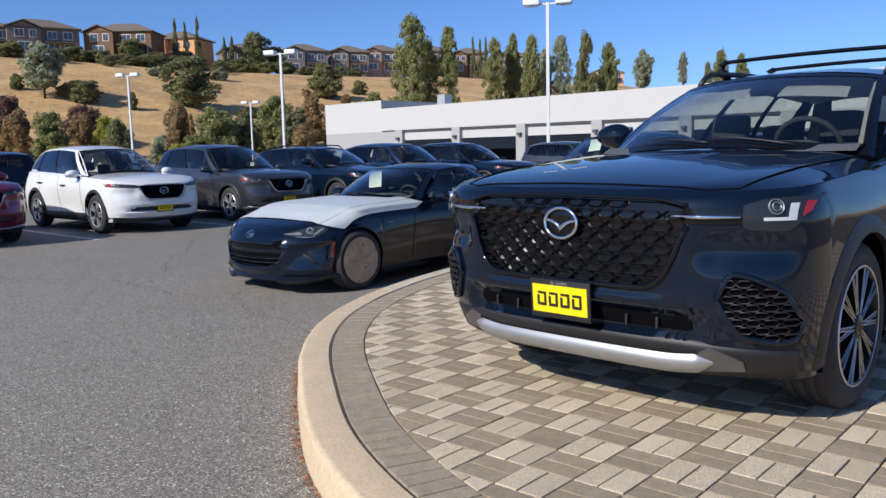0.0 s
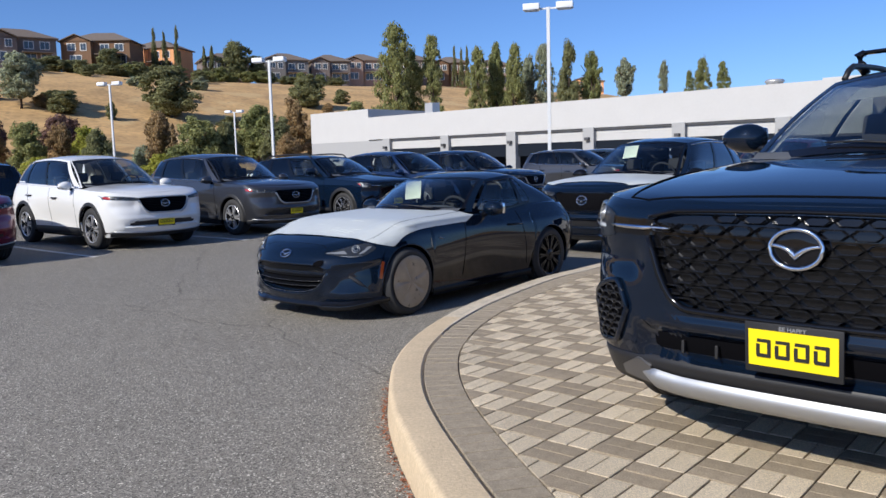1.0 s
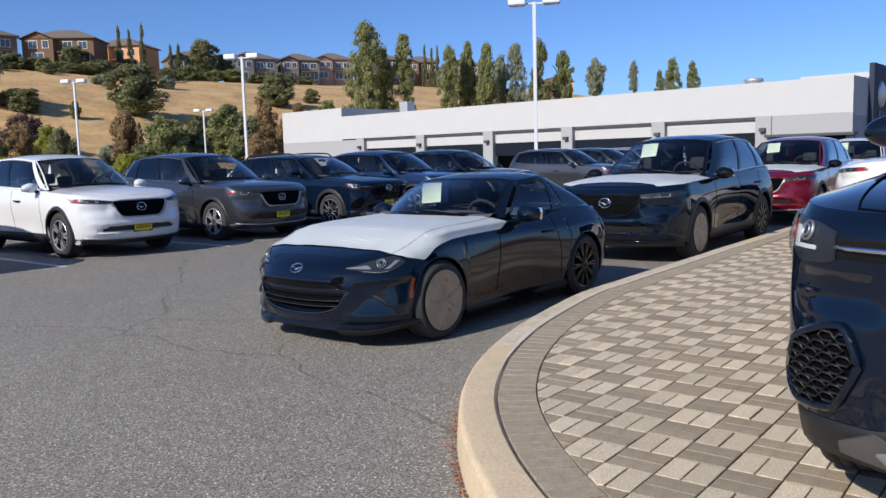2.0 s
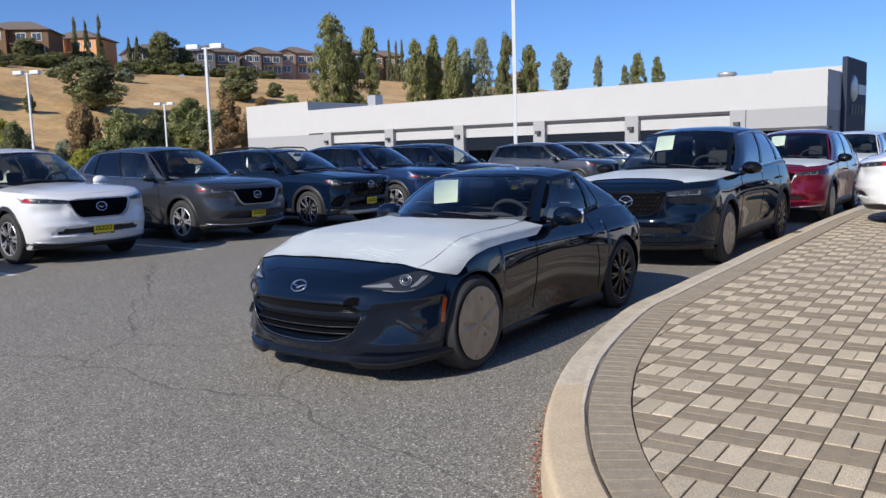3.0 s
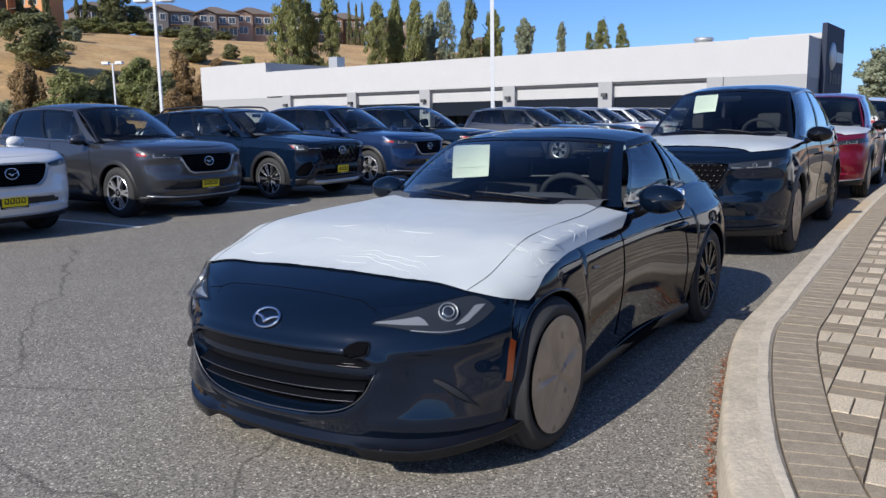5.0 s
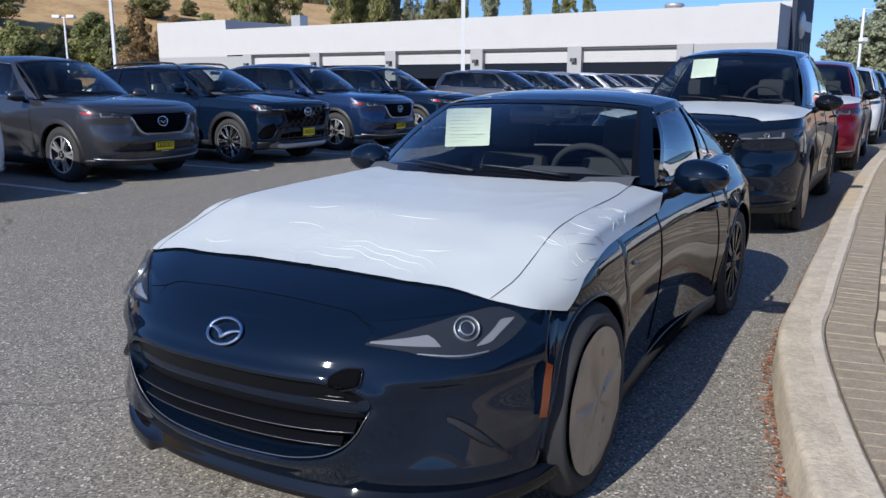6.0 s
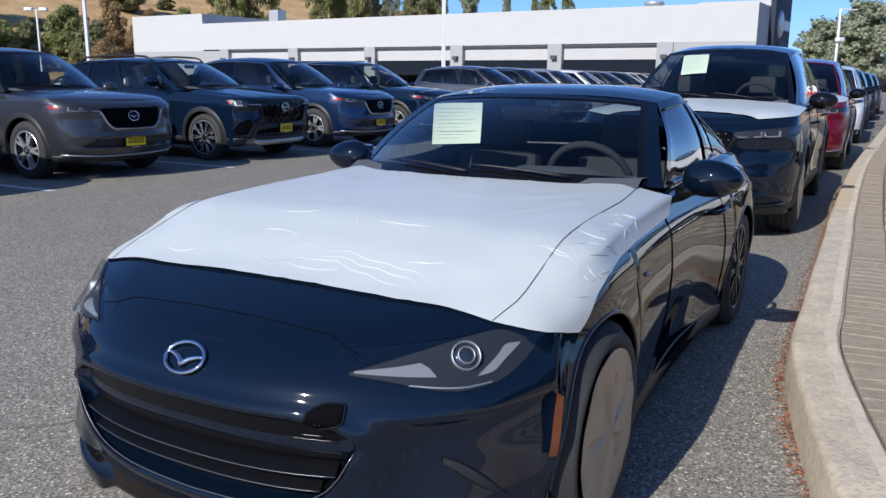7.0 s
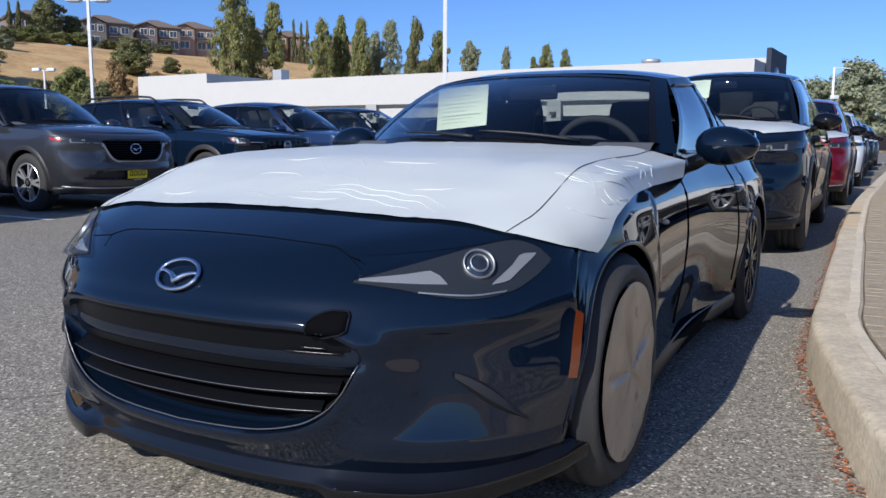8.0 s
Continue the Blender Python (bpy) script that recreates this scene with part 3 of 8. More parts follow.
# ---------------- cars ----------------
class Shell:
    """The skin of a car: a sheet wrapped round from the nose to the tail. x forward, y left, z up, from the ground below mid-wheelbase."""

    def __init__(self, P):
        self.P = P
        self.nose, self.tail, self.wid, self.plan, self.shoulder, self.crown = (pchip(P[k]) for k in ("nose", "tail", "wid", "plan", "shoulder", "crown"))
        self.sill = pchip(P["sill"])
        self.power = pchip(P.get("pf_z", [(0, P["pf"]), (1, P["pf"])]))
        self.corner = max(v for _, v in P["nose"]) - P["lc"]        # where the sides begin to turn in
        self.sculpt = P.get("sculpt")

    def lead(self, z):
        return max(self.nose(z) - self.corner, 0.2)

    def at(self, u, z, plain=False):
        P = self.P
        xn, xt, w = self.nose(z), self.tail(z), self.wid(z)
        if u <= 1:
            a = u * math.pi / 2
            lc, pf = self.lead(z), self.power(z)
            x, y = xn - lc + lc * max(math.cos(a), 0) ** (2 / pf), w * math.sin(a) ** (2 / pf)
        elif u < 2:
            x, y = (xn - self.lead(z)) * (2 - u) + (xt + P["lr"]) * (u - 1), w
        else:
            a = (3 - u) * math.pi / 2
            x, y = xt + P["lr"] - P["lr"] * max(math.cos(a), 0) ** (2 / P["pr"]), w * max(math.sin(a), 0) ** (2 / P["pr"])
        y = self.swell(x, y, z)
        if self.sculpt and u <= 1 and not plain:
            x += self.sculpt(y, z)
        return x, y

    def swell(self, x, y, z):
        P = self.P
        y *= self.plan(x)
        g = sum(math.exp(-((x - s * P["axle"]) / 0.42) ** 2) for s in (1, -1)) * math.exp(-((z - P["flare_z"]) / 0.2) ** 2)
        y += P["flare"] * g * min(1.0, y / 0.5)
        # a hollow along the doors
        d = math.exp(-((x - P.get("door_x", 0.0)) / (P["axle"] * 0.62)) ** P.get("door_soft", 4)) * math.exp(-((z - P["hollow_z"]) / P.get("hollow_h", 0.16)) ** 2)
        return y - P["hollow"] * d * min(1.0, y / 0.5)

    def side(self, x, z):
        P = self.P
        xn, xt, w = self.nose(z), self.tail(z), self.wid(z)
        lc, pf = self.lead(z), self.power(z)
        if x > xn - lc:
            t = min((x - xn + lc) / lc, 1)
            w *= max(1 - t ** pf, 0) ** (1 / pf)
        elif x < xt + P["lr"]:
            t = min((xt + P["lr"] - x) / P["lr"], 1)
            w *= max(1 - t ** P["pr"], 0) ** (1 / P["pr"])
        return self.swell(x, w, z)

    def front(self, y, z, off=0.0, plain=False):
        """The point of the front at that width and height, moved out by off; plain: before hollows are pressed in."""
        def p(y, z):
            want = w_ = abs(y)
            for _ in range(4 if self.P.get("exact") and want > 0.3 else 1):       # the swollen sides shift points outwards
                t = min(w_ / self.wid(z), 1)
                x, yy = self.at(math.asin(t ** (self.power(z) / 2)) * 2 / math.pi, z, plain)
                w_ *= want / yy if yy > 1e-6 else 1
            return Vector((x, math.copysign(yy, y), z))
        q = p(y, z)
        e = 0.004
        n = (p(y + e, z) - p(y - e, z)).cross(p(y, z + e) - p(y, z - e))
        n = n.normalized() if n.length > 1e-9 else Vector((1, 0, 0))
        if n.x < 0:
            n = -n
        return q + n * off

    def flank(self, x, z, off=0.0, s=1):
        return Vector((x, s * (self.side(x, z) + off), z))

    def arch(self, x, z):
        P = self.P
        return any((x - s * P["axle"]) ** 2 + (z - P["hub"]) ** 2 < P["arch"] ** 2 for s in (1, -1))

    def column(self, u, n):
        """Heights of a column's foot (over the wheel arch) and top."""
        zt = 0.7
        for _ in range(12):
            zt = self.shoulder(self.at(u, zt)[0])
        zb = self.sill(self.at(u, 0.25)[0])
        hi = None
        for i in range(61):
            z = zb + (zt - zb) * i / 60
            if self.arch(self.at(u, z)[0], z):
                hi = z
        if hi is not None:
            a, b = hi, hi + (zt - zb) / 60
            for _ in range(8):
                m = (a + b) / 2
                a, b = (m, b) if self.arch(self.at(u, m)[0], m) else (a, m)
            zb = b
        return zb, zt

    def body(self):
        P = self.P
        nf, nr = (72, 52) if self.sculpt else (26, 14)
        cols = [i / nf for i in range(nf + 1)] + [1 + i / 90 for i in range(1, 91)] + [2 + i / 20 for i in range(1, 21)]
        left, edge = [], []
        for u in cols:
            zb, zt = self.column(u, 0)
            row = []
            knots = None
            if self.sculpt and zb < self.sill(self.at(u, 0.25)[0]) + 0.01:                            # rows follow the rims of the mouth
                lo, hi = P["mouth"](min(self.at(u, P.get("mouth_z", 0.4))[1], 0.6))
                k0 = 0.20 if "mouth_z" not in P else 0.42
                knots = pchip([(0, zb), (k0, lo - 0.004), (k0 + 0.035, lo + 0.010), (0.65, hi - 0.012), (0.68, hi), (0.73, hi + 0.014), (1, zt)])
            for i in range(nr + 1):
                z = knots(i / nr) if knots else zb + (zt - zb) * (i / nr)
                x, y = self.at(u, z)
                row.append(Vector((x, y, z)))
            x, y, z = row[-1]
            left.append([Vector((row[0].x, max(row[0].y - 0.018, 0), row[0].z + 0.006))] + row)
            edge.append(row[-1])
        return left, edge

    def deck(self, x, y, edge_y, edge_z):
        t = min(abs(y) / max(edge_y, 1e-4), 1)
        r = self.P.get("ridge", 0.0) * math.exp(-((t - 0.80) / 0.15) ** 2) * min(1, edge_y / 0.6) * min(1, max(0.2, (self.P['nose'][3][1] - x) / 0.7))
        return edge_z + self.crown(x) * (1 - t ** 2.4) * min(1, edge_y / 0.4) + r


def edge_at(edge, x):
    """Half-width and height of the shoulder at x."""
    for a, b in zip(edge, edge[1:]):
        if a.x >= x >= b.x and a.x - b.x > 1e-9:
            s = (a.x - x) / (a.x - b.x)
            return a.y + (b.y - a.y) * s, a.z + (b.z - a.z) * s
    e = edge[0] if x > edge[0].x else edge[-1]
    return e.y, e.z


def strip(bm, fn, ys, lo, hi, rows=4, depth=0.0, back=None):
    """A patch on a skin between two curves; fn(y, z) gives its points, back(y, z) the points to which its rim goes in."""
    grid = [[(y, lo(y) + (hi(y) - lo(y)) * j / rows) for y in ys] for j in range(rows + 1)]
    vs = sheet(bm, [[fn(*q) for q in row] for row in grid])
    if back:
        ring = [(0, i) for i in range(len(ys))] + [(j, len(ys) - 1) for j in range(1, rows + 1)] + [(rows, i) for i in range(len(ys) - 2, -1, -1)] + [(j, 0) for j in range(rows - 1, 0, -1)]
        bk = [bm.verts.new(back(*grid[j][i])) for j, i in ring]
        for q in range(len(ring)):
            r = (q + 1) % len(ring)
            a, b = vs[ring[q][0]][ring[q][1]], vs[ring[r][0]][ring[r][1]]
            try:
                bm.faces.new((b, a, bk[q], bk[r]))
            except ValueError:
                pass
    return vs


def frange(a, b, n):
    return [a + (b - a) * i / n for i in range(n + 1)]


def add_wheel(car, x, y, r, w, rim_r, s, spokes=10, style="machined", cover=False, blade=0.032, label=""):
    """A wheel with its tyre and rim; s: 1 on the left side of the car."""
    m = Matrix.Translation((x, y, r)) @ Matrix.Diagonal((1, s, 1, 1))
    bm = lathe(bmesh.new(), [(0.001, 0.0), (0.05, 0.0), (0.06, -0.01), (0.06, -w * 0.6)], 16, m)
    hub = part("wheel", bm, M["rim_dark"], car, label, smooth=40)
    h = w / 2
    prof = [(rim_r + 0.004, -h + 0.01 - h), (rim_r + 0.03, -2 * h), (r - 0.03, -2 * h + 0.004), (r - 0.008, -2 * h + 0.018), (r, -2 * h + 0.035)]
    for g in (-1.42, -0.98, -0.58):
        prof += [(r, h * (g - 0.04)), (r - 0.007, h * (g - 0.03)), (r - 0.007, h * (g + 0.03)), (r, h * (g + 0.04))]
    prof += [(r, -0.035), (r - 0.008, -0.018), (r - 0.03, -0.003), (rim_r + 0.055, 0.006), (rim_r + 0.03, 0.004), (rim_r + 0.004, -0.008)]
    part("tyre", lathe(bmesh.new(), prof, 56, m), M["tyre"], hub, smooth=38)
    bm = lathe(bmesh.new(), [(rim_r + 0.006, -0.004), (rim_r, 0.0), (rim_r - 0.010, -0.004), (rim_r - 0.014, -0.012)], 48, m)
    lathe(bm, [(0.0, 0.0), (0.028, 0.0), (0.03, -0.004), (0.068, -0.008), (0.072, -0.05)], 20, m)
    lines = []
    for i in range(spokes):
        for d in ((-0.09, 0.03), (0.09, -0.03)) if style != "single" else ((0, 0),):
            a = 6.283185 * i / spokes
            a1, a2 = a + d[1], a + d[0] * (10 / spokes)
            p, q = Vector((math.cos(a1), 0, math.sin(a1))), Vector((math.cos(a2), 0, math.sin(a2)))
            t = Vector((-math.sin(a), 0, math.cos(a)))
            k = blade * 0.5
            lines.append((p, q, t, k))
            c = [p * 0.055 - t * k * 0.8 + Vector((0, -0.006, 0)), p * 0.055 + t * k * 0.8 + Vector((0, -0.006, 0)), q * (rim_r - 0.012) + t * k * 0.62 + Vector((0, -0.006, 0)), q * (rim_r - 0.012) - t * k * 0.62 + Vector((0, -0.006, 0))]
            f = [bm.verts.new(m @ v) for v in c]
            b = [bm.verts.new(m @ (v + Vector((0, -0.03, 0)))) for v in c]
            bm.faces.new(f)
            for j in range(4):
                bm.faces.new((f[j], b[j], b[(j + 1) % 4], f[(j + 1) % 4]))
    bmesh.ops.recalc_face_normals(bm, faces=bm.faces)
    rim = part("rim", bm, M["rim_dark"] if style in ("dark", "edge") else M["rim"], hub, smooth=35)
    if style == "edge":
        bm = lathe(bmesh.new(), [(rim_r - 0.004, 0.0), (rim_r - 0.002, 0.003), (rim_r + 0.004, 0.002), (rim_r + 0.006, -0.002)], 48, m)
        for p, q, t, k in lines:
            for e in (-1, 1):
                tube(bm, [m @ (p * 0.06 + t * (e * k * 0.75) + Vector((0, -0.0045, 0))), m @ (q * (rim_r - 0.008) + t * (e * k * 0.58) + Vector((0, -0.0045, 0)))], 0.0017, 4)
        bmesh.ops.recalc_face_normals(bm, faces=bm.faces)
        part("machined_edges", bm, M["rim"], hub, "thin machined silver edges", smooth=35)
    part("brake_disc", lathe(bmesh.new(), [(rim_r - 0.012, -0.012), (rim_r - 0.024, -0.04), (rim_r - 0.03, -0.11), (rim_r * 0.72, -0.11), (rim_r * 0.72, -0.09), (0.0, -0.09)], 40, m), M["rim_dark"], hub, smooth=30)
    if cover:
        bm = bmesh.new()
        n, kr = 96, 12
        ctr = bm.verts.new(m @ Vector((0, 0.006, 0)))
        prev = None
        for j in range(1, kr + 1):
            rr = (rim_r + 0.012) * j / kr
            ring = []
            for i in range(n):
                a = 6.283185 * i / n
                wr = -0.012 * max(0.0, math.sin(5 * a + 0.8 * math.sin(2 * a) + x)) ** 3 * math.sin(math.pi * min(j / kr, 1)) + 0.004 * noise.noise((math.cos(a) * 3 * j / kr, math.sin(a) * 3 * j / kr, x))
                ring.append(bm.verts.new(m @ Vector((rr * math.cos(a), 0.012 + wr - (0.004 if j == kr else 0), rr * math.sin(a)))))
            for i in range(n):
                if prev:
                    bm.faces.new((prev[i], ring[i], ring[(i + 1) % n], prev[(i + 1) % n]))
                else:
                    bm.faces.new((ctr, ring[i], ring[(i + 1) % n]))
            prev = ring
        bmesh.ops.recalc_face_normals(bm, faces=bm.faces)
        part("wheel_cover", bm, M["cover"], hub, "brown transport film stretched over the rim", smooth=60)
    return hub


def emblem(car, shell, y, z, size, off=0.016, back=False, tall=0.39):
    """Chrome oval ring with a winged bar, plain shapes; back: on a dark disc."""
    q = shell.front(y, z, off)
    up = (shell.front(y, z + 0.02, off) - shell.front(y, z - 0.02, off)).normalized()
    side = Vector((0, 1, 0))
    bm = bmesh.new()
    ring = [q + side * (size * 0.5 * math.cos(a)) + up * (size * tall * math.sin(a)) for a in [6.283185 * i / 36 for i in range(36)]]
    tube(bm, ring, size * (0.048 if back else 0.040), 8, True)
    wing = [q + side * (size * 0.47 * t) + up * size * (-0.16 + 0.34 * abs(t) ** 0.7 - 0.12 * t * t) for t in frange(-1, 1, 14)]
    tube(bm, wing, [size * (0.034 + 0.036 * (1 - abs(t))) for t in frange(-1, 1, 14)], 6)
    badge = part("emblem", bm, M["chrome"], car, "chrome oval badge", smooth=60)
    if back:
        bm = bmesh.new()
        lip = Vector((1, 0, 0)) * (size * 0.03)
        rows = [[q - lip + side * (size * 0.5 * k * math.cos(a)) + up * (size * 0.39 * k * math.sin(a)) - lip * (k ** 4) for a in [6.283185 * i / 36 for i in range(36)]] for k in (0.02, 0.5, 0.9, 1.0)]
        sheet(bm, rows, True)
        part("badge_back", facing(bm, (1, 0, 0)), M["gloss"], badge, "black badge disc", smooth=60)
    return badge


def plate(car, shell, z, w=0.305, h=0.15, off=0.02, y=0.0, slogan=False):
    """A yellow dealer plate in a dark frame, its writing left as plain blocks."""
    q = shell.front(y, z, off)
    tilt = Matrix.Rotation(radians(4), 4, "Y")
    pl = part("number_plate", boxed(q.x, q.y, q.z, 0.012, w + 0.022, h + 0.03, 0.004, tilt), M["cladding"], car, "dark plate frame", smooth=30)
    part("plate_panel", boxed(q.x + 0.008, q.y, q.z, 0.004, w - 0.008, h - 0.022, 0, tilt), M["yellow"], pl, "yellow dealer plate")
    bm = bmesh.new()
    for i in range(4):
        yy = q.y - (i - 1.5) * w * 0.21
        for dy, dz, sy, sz in ((0, 0.026, 0.046, 0.012), (0, -0.026, 0.046, 0.012), (0.019, 0, 0.012, 0.06), (-0.019, -0.006, 0.012, 0.04)):
            box(bm, q.x + 0.011, yy + dy, q.z + dz, 0.004, sy, sz, 0, tilt)
    part("plate_marking", bm, M["ink"], pl)
    bm = boxed(q.x + 0.009, q.y, q.z + h / 2 + 0.003, 0.004, 0.11, 0.01, 0, tilt)
    box(bm, q.x + 0.009, q.y, q.z - h / 2 - 0.003, 0.004, 0.13, 0.01, 0, tilt)
    if slogan:
        cu = bpy.data.curves.new("slogan", "FONT")
        cu.body, cu.size, cu.extrude, cu.align_x = "BE HAPPY", 0.021, 0.0008, "CENTER"
        tmp = new("slogan", cu)
        me = bpy.data.meshes.new_from_object(tmp.evaluated_get(bpy.context.evaluated_depsgraph_get()))
        bpy.data.objects.remove(tmp)
        bpy.data.curves.remove(cu)
        me.transform(Matrix(((0, 0, 1, q.x + 0.013), (1, 0, 0, q.y), (0, 1, 0, q.z + h / 2 - 0.0085), (0, 0, 0, 1))))
        me.materials.append(M["satin"])
        new("frame_slogan", me).parent = pl
    else:
        part("frame_marking", bm, M["satin"], pl)
    return pl


def cabin(car, P, paint, shell, edge, detail=True):
    """Windscreen, roof, pillars, side windows, tail and seats above the shoulder line."""
    C = P["cab"]
    zroof, yroof = pchip(C["roof_z"]), pchip(C["roof_y"])
    (bx, bz), (ax, ay, az) = C["cowl"], C["a_base"]            # windscreen foot: middle, corner
    (hx, hz), (cx, cy, cz) = C["head"], C["a_top"]             # windscreen top: middle, corner

    def screen(t, v, lift=0.0):
        a = abs(t)
        lo = Vector((bx + (ax - bx) * a ** 2.0, ay * t, bz + (az - bz) * a ** 2.2))
        hi = Vector((hx + (cx - hx) * a ** 2.0, cy * t, hz + (cz - hz) * a ** 2.2))
        p = lo.lerp(hi, v)
        k = math.sin(math.pi * v) * C.get("bulge", 0.03)
        return p + Vector((k * 0.7 + lift * 0.6, 0, k * 0.7 + lift * 0.8))
    bm = bmesh.new()
    pw = 1 - C.get("pillar", 0.035)
    sheet(bm, [[screen(t, v) for t in frange(-pw, pw, 20)] for v in frange(0.02, 0.965, 10)])
    g = part("windscreen", facing(bm, (1, 0, 1)), M["glass"], car, "clear curved windscreen", smooth=60)
    g.visible_shadow = False
    # dark border of the glass
    bm = bmesh.new()
    for tr, vr in ((frange(-pw, pw, 20), (0.0, 0.075)), (frange(-pw, pw, 20), (0.93, 0.97)), ((-pw - 0.005, -pw + 0.03), frange(0.075, 0.93, 8)), ((pw - 0.03, pw + 0.005), frange(0.075, 0.93, 8))):
        sheet(bm, [[screen(t, v, 0.003) for t in tr] for v in vr])
    part("windscreen_border", bm, M["gloss"], car, smooth=60)
    for ya, yb in ((0.05, -0.46), (0.58, 0.06)):
        bm = bmesh.new()
        pts = [screen(ya + (yb - ya) * s, 0.02 + 0.06 * math.sin(s * 1.4), 0.02) for s in frange(0, 1, 8)]
        tube(bm, pts, [0.008 - 0.004 * s for s in frange(0, 1, 8)], 5)
        part("wiper", bm, M["cladding"], car, smooth=60)
    # header, pillars, roof
    bm = bmesh.new()
    sheet(bm, [[screen(t, v, 0.001) for t in frange(-1, 1, 20)] for v in (0.965, 1.0)])
    for s in (-1, 1):
        sheet(bm, [[screen(s * t, v, 0.001) for t in frange(pw, 1.0, 3)] for v in frange(0.0, 1, 10)])
    xe = C["roof_end"]

    def roof(x, t):
        a = abs(t)
        f = min(max((hx - x) / 0.18, 0), 1)
        x2 = x + (cx - hx) * a ** 2.0 * (1 - (hx - x) / (hx - xe))
        yr = yroof(x) if x < hx - 0.001 else cy
        zc = zroof(x)
        return Vector((x2, yr * t, zc - C["roof_drop"] * a ** 3.0 - (hz - cz - C["roof_drop"]) * (1 - f) * a ** 2.2))
    rx = frange(hx, xe, 18)
    sheet(bm, [[roof(x, t) for t in frange(-1, 1, 20)] for x in rx])
    rail = [roof(x, 1) for x in rx]
    belt_pts = []
    n = 40
    for i in range(n + 1):
        s = i / n
        x = ax + (C["belt_end"] - ax) * s
        ey, ez = edge_at(edge, x)
        y = min(ey - 0.035, ay + (ey - 0.035 - ay) * min(s * 9, 1))
        belt_pts.append(Vector((x, y, (az if s == 0 else az + (ez + 0.01 - az) * min(s * 9, 1)))))

    def interp(pts, s):
        f = s * (len(pts) - 1)
        i = min(int(f), len(pts) - 2)
        return pts[i].lerp(pts[i + 1], f - i)

    def wall(s, v, side, off=0.0):
        b, r = interp(belt_pts, s), interp(rail, s)
        p = b.lerp(r, v)
        k = math.sin(math.pi * v) * C.get("tumble", 0.03) + off
        return Vector((p.x, side * (p.y + k), p.z + off * 0.3))
    panes = C["panes"]
    cuts = sorted({0.0, 1.0, *[c for p in panes for c in p[:2]]})
    for side in (1, -1):
        for s0, s1 in zip(cuts, cuts[1:]):
            mid = (s0 + s1) / 2
            pane = next((p for p in panes if p[0] <= mid <= p[1]), None)
            ss = frange(s0, s1, max(2, int((s1 - s0) * 30)))
            if pane is None:
                sheet(bm, [[wall(s, v, side) for s in ss] for v in frange(0, 1, 8)])
            else:
                sheet(bm, [[wall(s, v, side) for s in ss] for v in frange(0, pane[2], 1)])
                sheet(bm, [[wall(s, v, side) for s in ss] for v in frange(pane[3], 1, 1)])
    # tail, from the end of the roof down to the rear deck
    tx, tz = C["tail"]
    def tailpt(t, v):
        a = roof(xe, t)
        e = edge_at(edge, C["belt_end"])
        b = Vector((tx - (tx - C["belt_end"]) * abs(t) ** 2.5, (e[0] - 0.035) * t, tz + (e[1] + 0.01 - tz) * abs(t) ** 2))
        return a.lerp(b, v) + Vector((-0.03 * math.sin(math.pi * v), 0, 0.02 * math.sin(math.pi * v)))
    tl = C["tail_glass"]
    for t0, t1, v0, v1 in ((-1, -tl[0], 0, 1), (tl[0], 1, 0, 1), (-tl[0], tl[0], 0, tl[1]), (-tl[0], tl[0], tl[2], 1)):
        sheet(bm, [[tailpt(t, v) for t in frange(t0, t1, 8)] for v in frange(v0, v1, 6)])
    bmesh.ops.remove_doubles(bm, verts=bm.verts, dist=0.0008)
    bmesh.ops.recalc_face_normals(bm, faces=bm.faces)
    part("roof", bm, paint, car, smooth=34)
    g = part("rear_window", facing(bmesh_of([[tailpt(t, v) for t in frange(-tl[0], tl[0], 8)] for v in frange(tl[1], tl[2], 4)]), (-1, 0, 1)), M["glass" if C.get("clear_tail") else "glass_dark"], car, smooth=60)
    g.visible_shadow = False
    # inner lining under the roof
    bm = bmesh.new()
    sheet(bm, [[roof(x, t) - Vector((0, 0.0, 0.035)) for t in frange(-0.95, 0.95, 8)] for x in frange(hx - 0.03, xe + 0.05, 6)])
    part("headliner", bm, M["lining"] if P.get("light_roof") else M["inside"], car, smooth=60)
    for side in (1, -1):
        for k, p in enumerate(panes):
            ss = frange(p[0], p[1], max(3, int((p[1] - p[0]) * 30)))
            g = part("side_window", facing(bmesh_of([[wall(s, v, side, -0.004) for s in ss] for v in frange(p[2], p[3], 5)]), (0, side, 0)), M["glass"] if k == 0 else M[C.get("rear_glass", "glass_dark")], car, smooth=60)
            g.visible_shadow = False
        # belt moulding
        bm = bmesh.new()
        s0, s1 = panes[0][0], panes[-1][1]
        tube(bm, [wall(s, panes[0][2], side, 0.005) for s in frange(s0, s1, 24)], 0.008, 5)
        if C.get("trim", True):
            tube(bm, [wall(s, panes[0][3], side, 0.004) for s in frange(s0, s1, 24)], 0.006, 5)
        part("window_trim", bm, M[C.get("trim_mat", "gloss")], car, smooth=60)
        for p, q in zip(panes, panes[1:]):
            part("pillar_cover", bmesh_of([[wall(s, v, side, 0.004) for s in frange(p[1] - 0.006, q[0] + 0.006, 2)] for v in frange(p[2], p[3], 5)]), M["gloss"], car, smooth=60)
    # shelf along the shoulder, down into the cabin
    bm = bmesh.new()
    inner = [e for e in edge if tx - 0.0 <= e.x <= bx + 0.05]
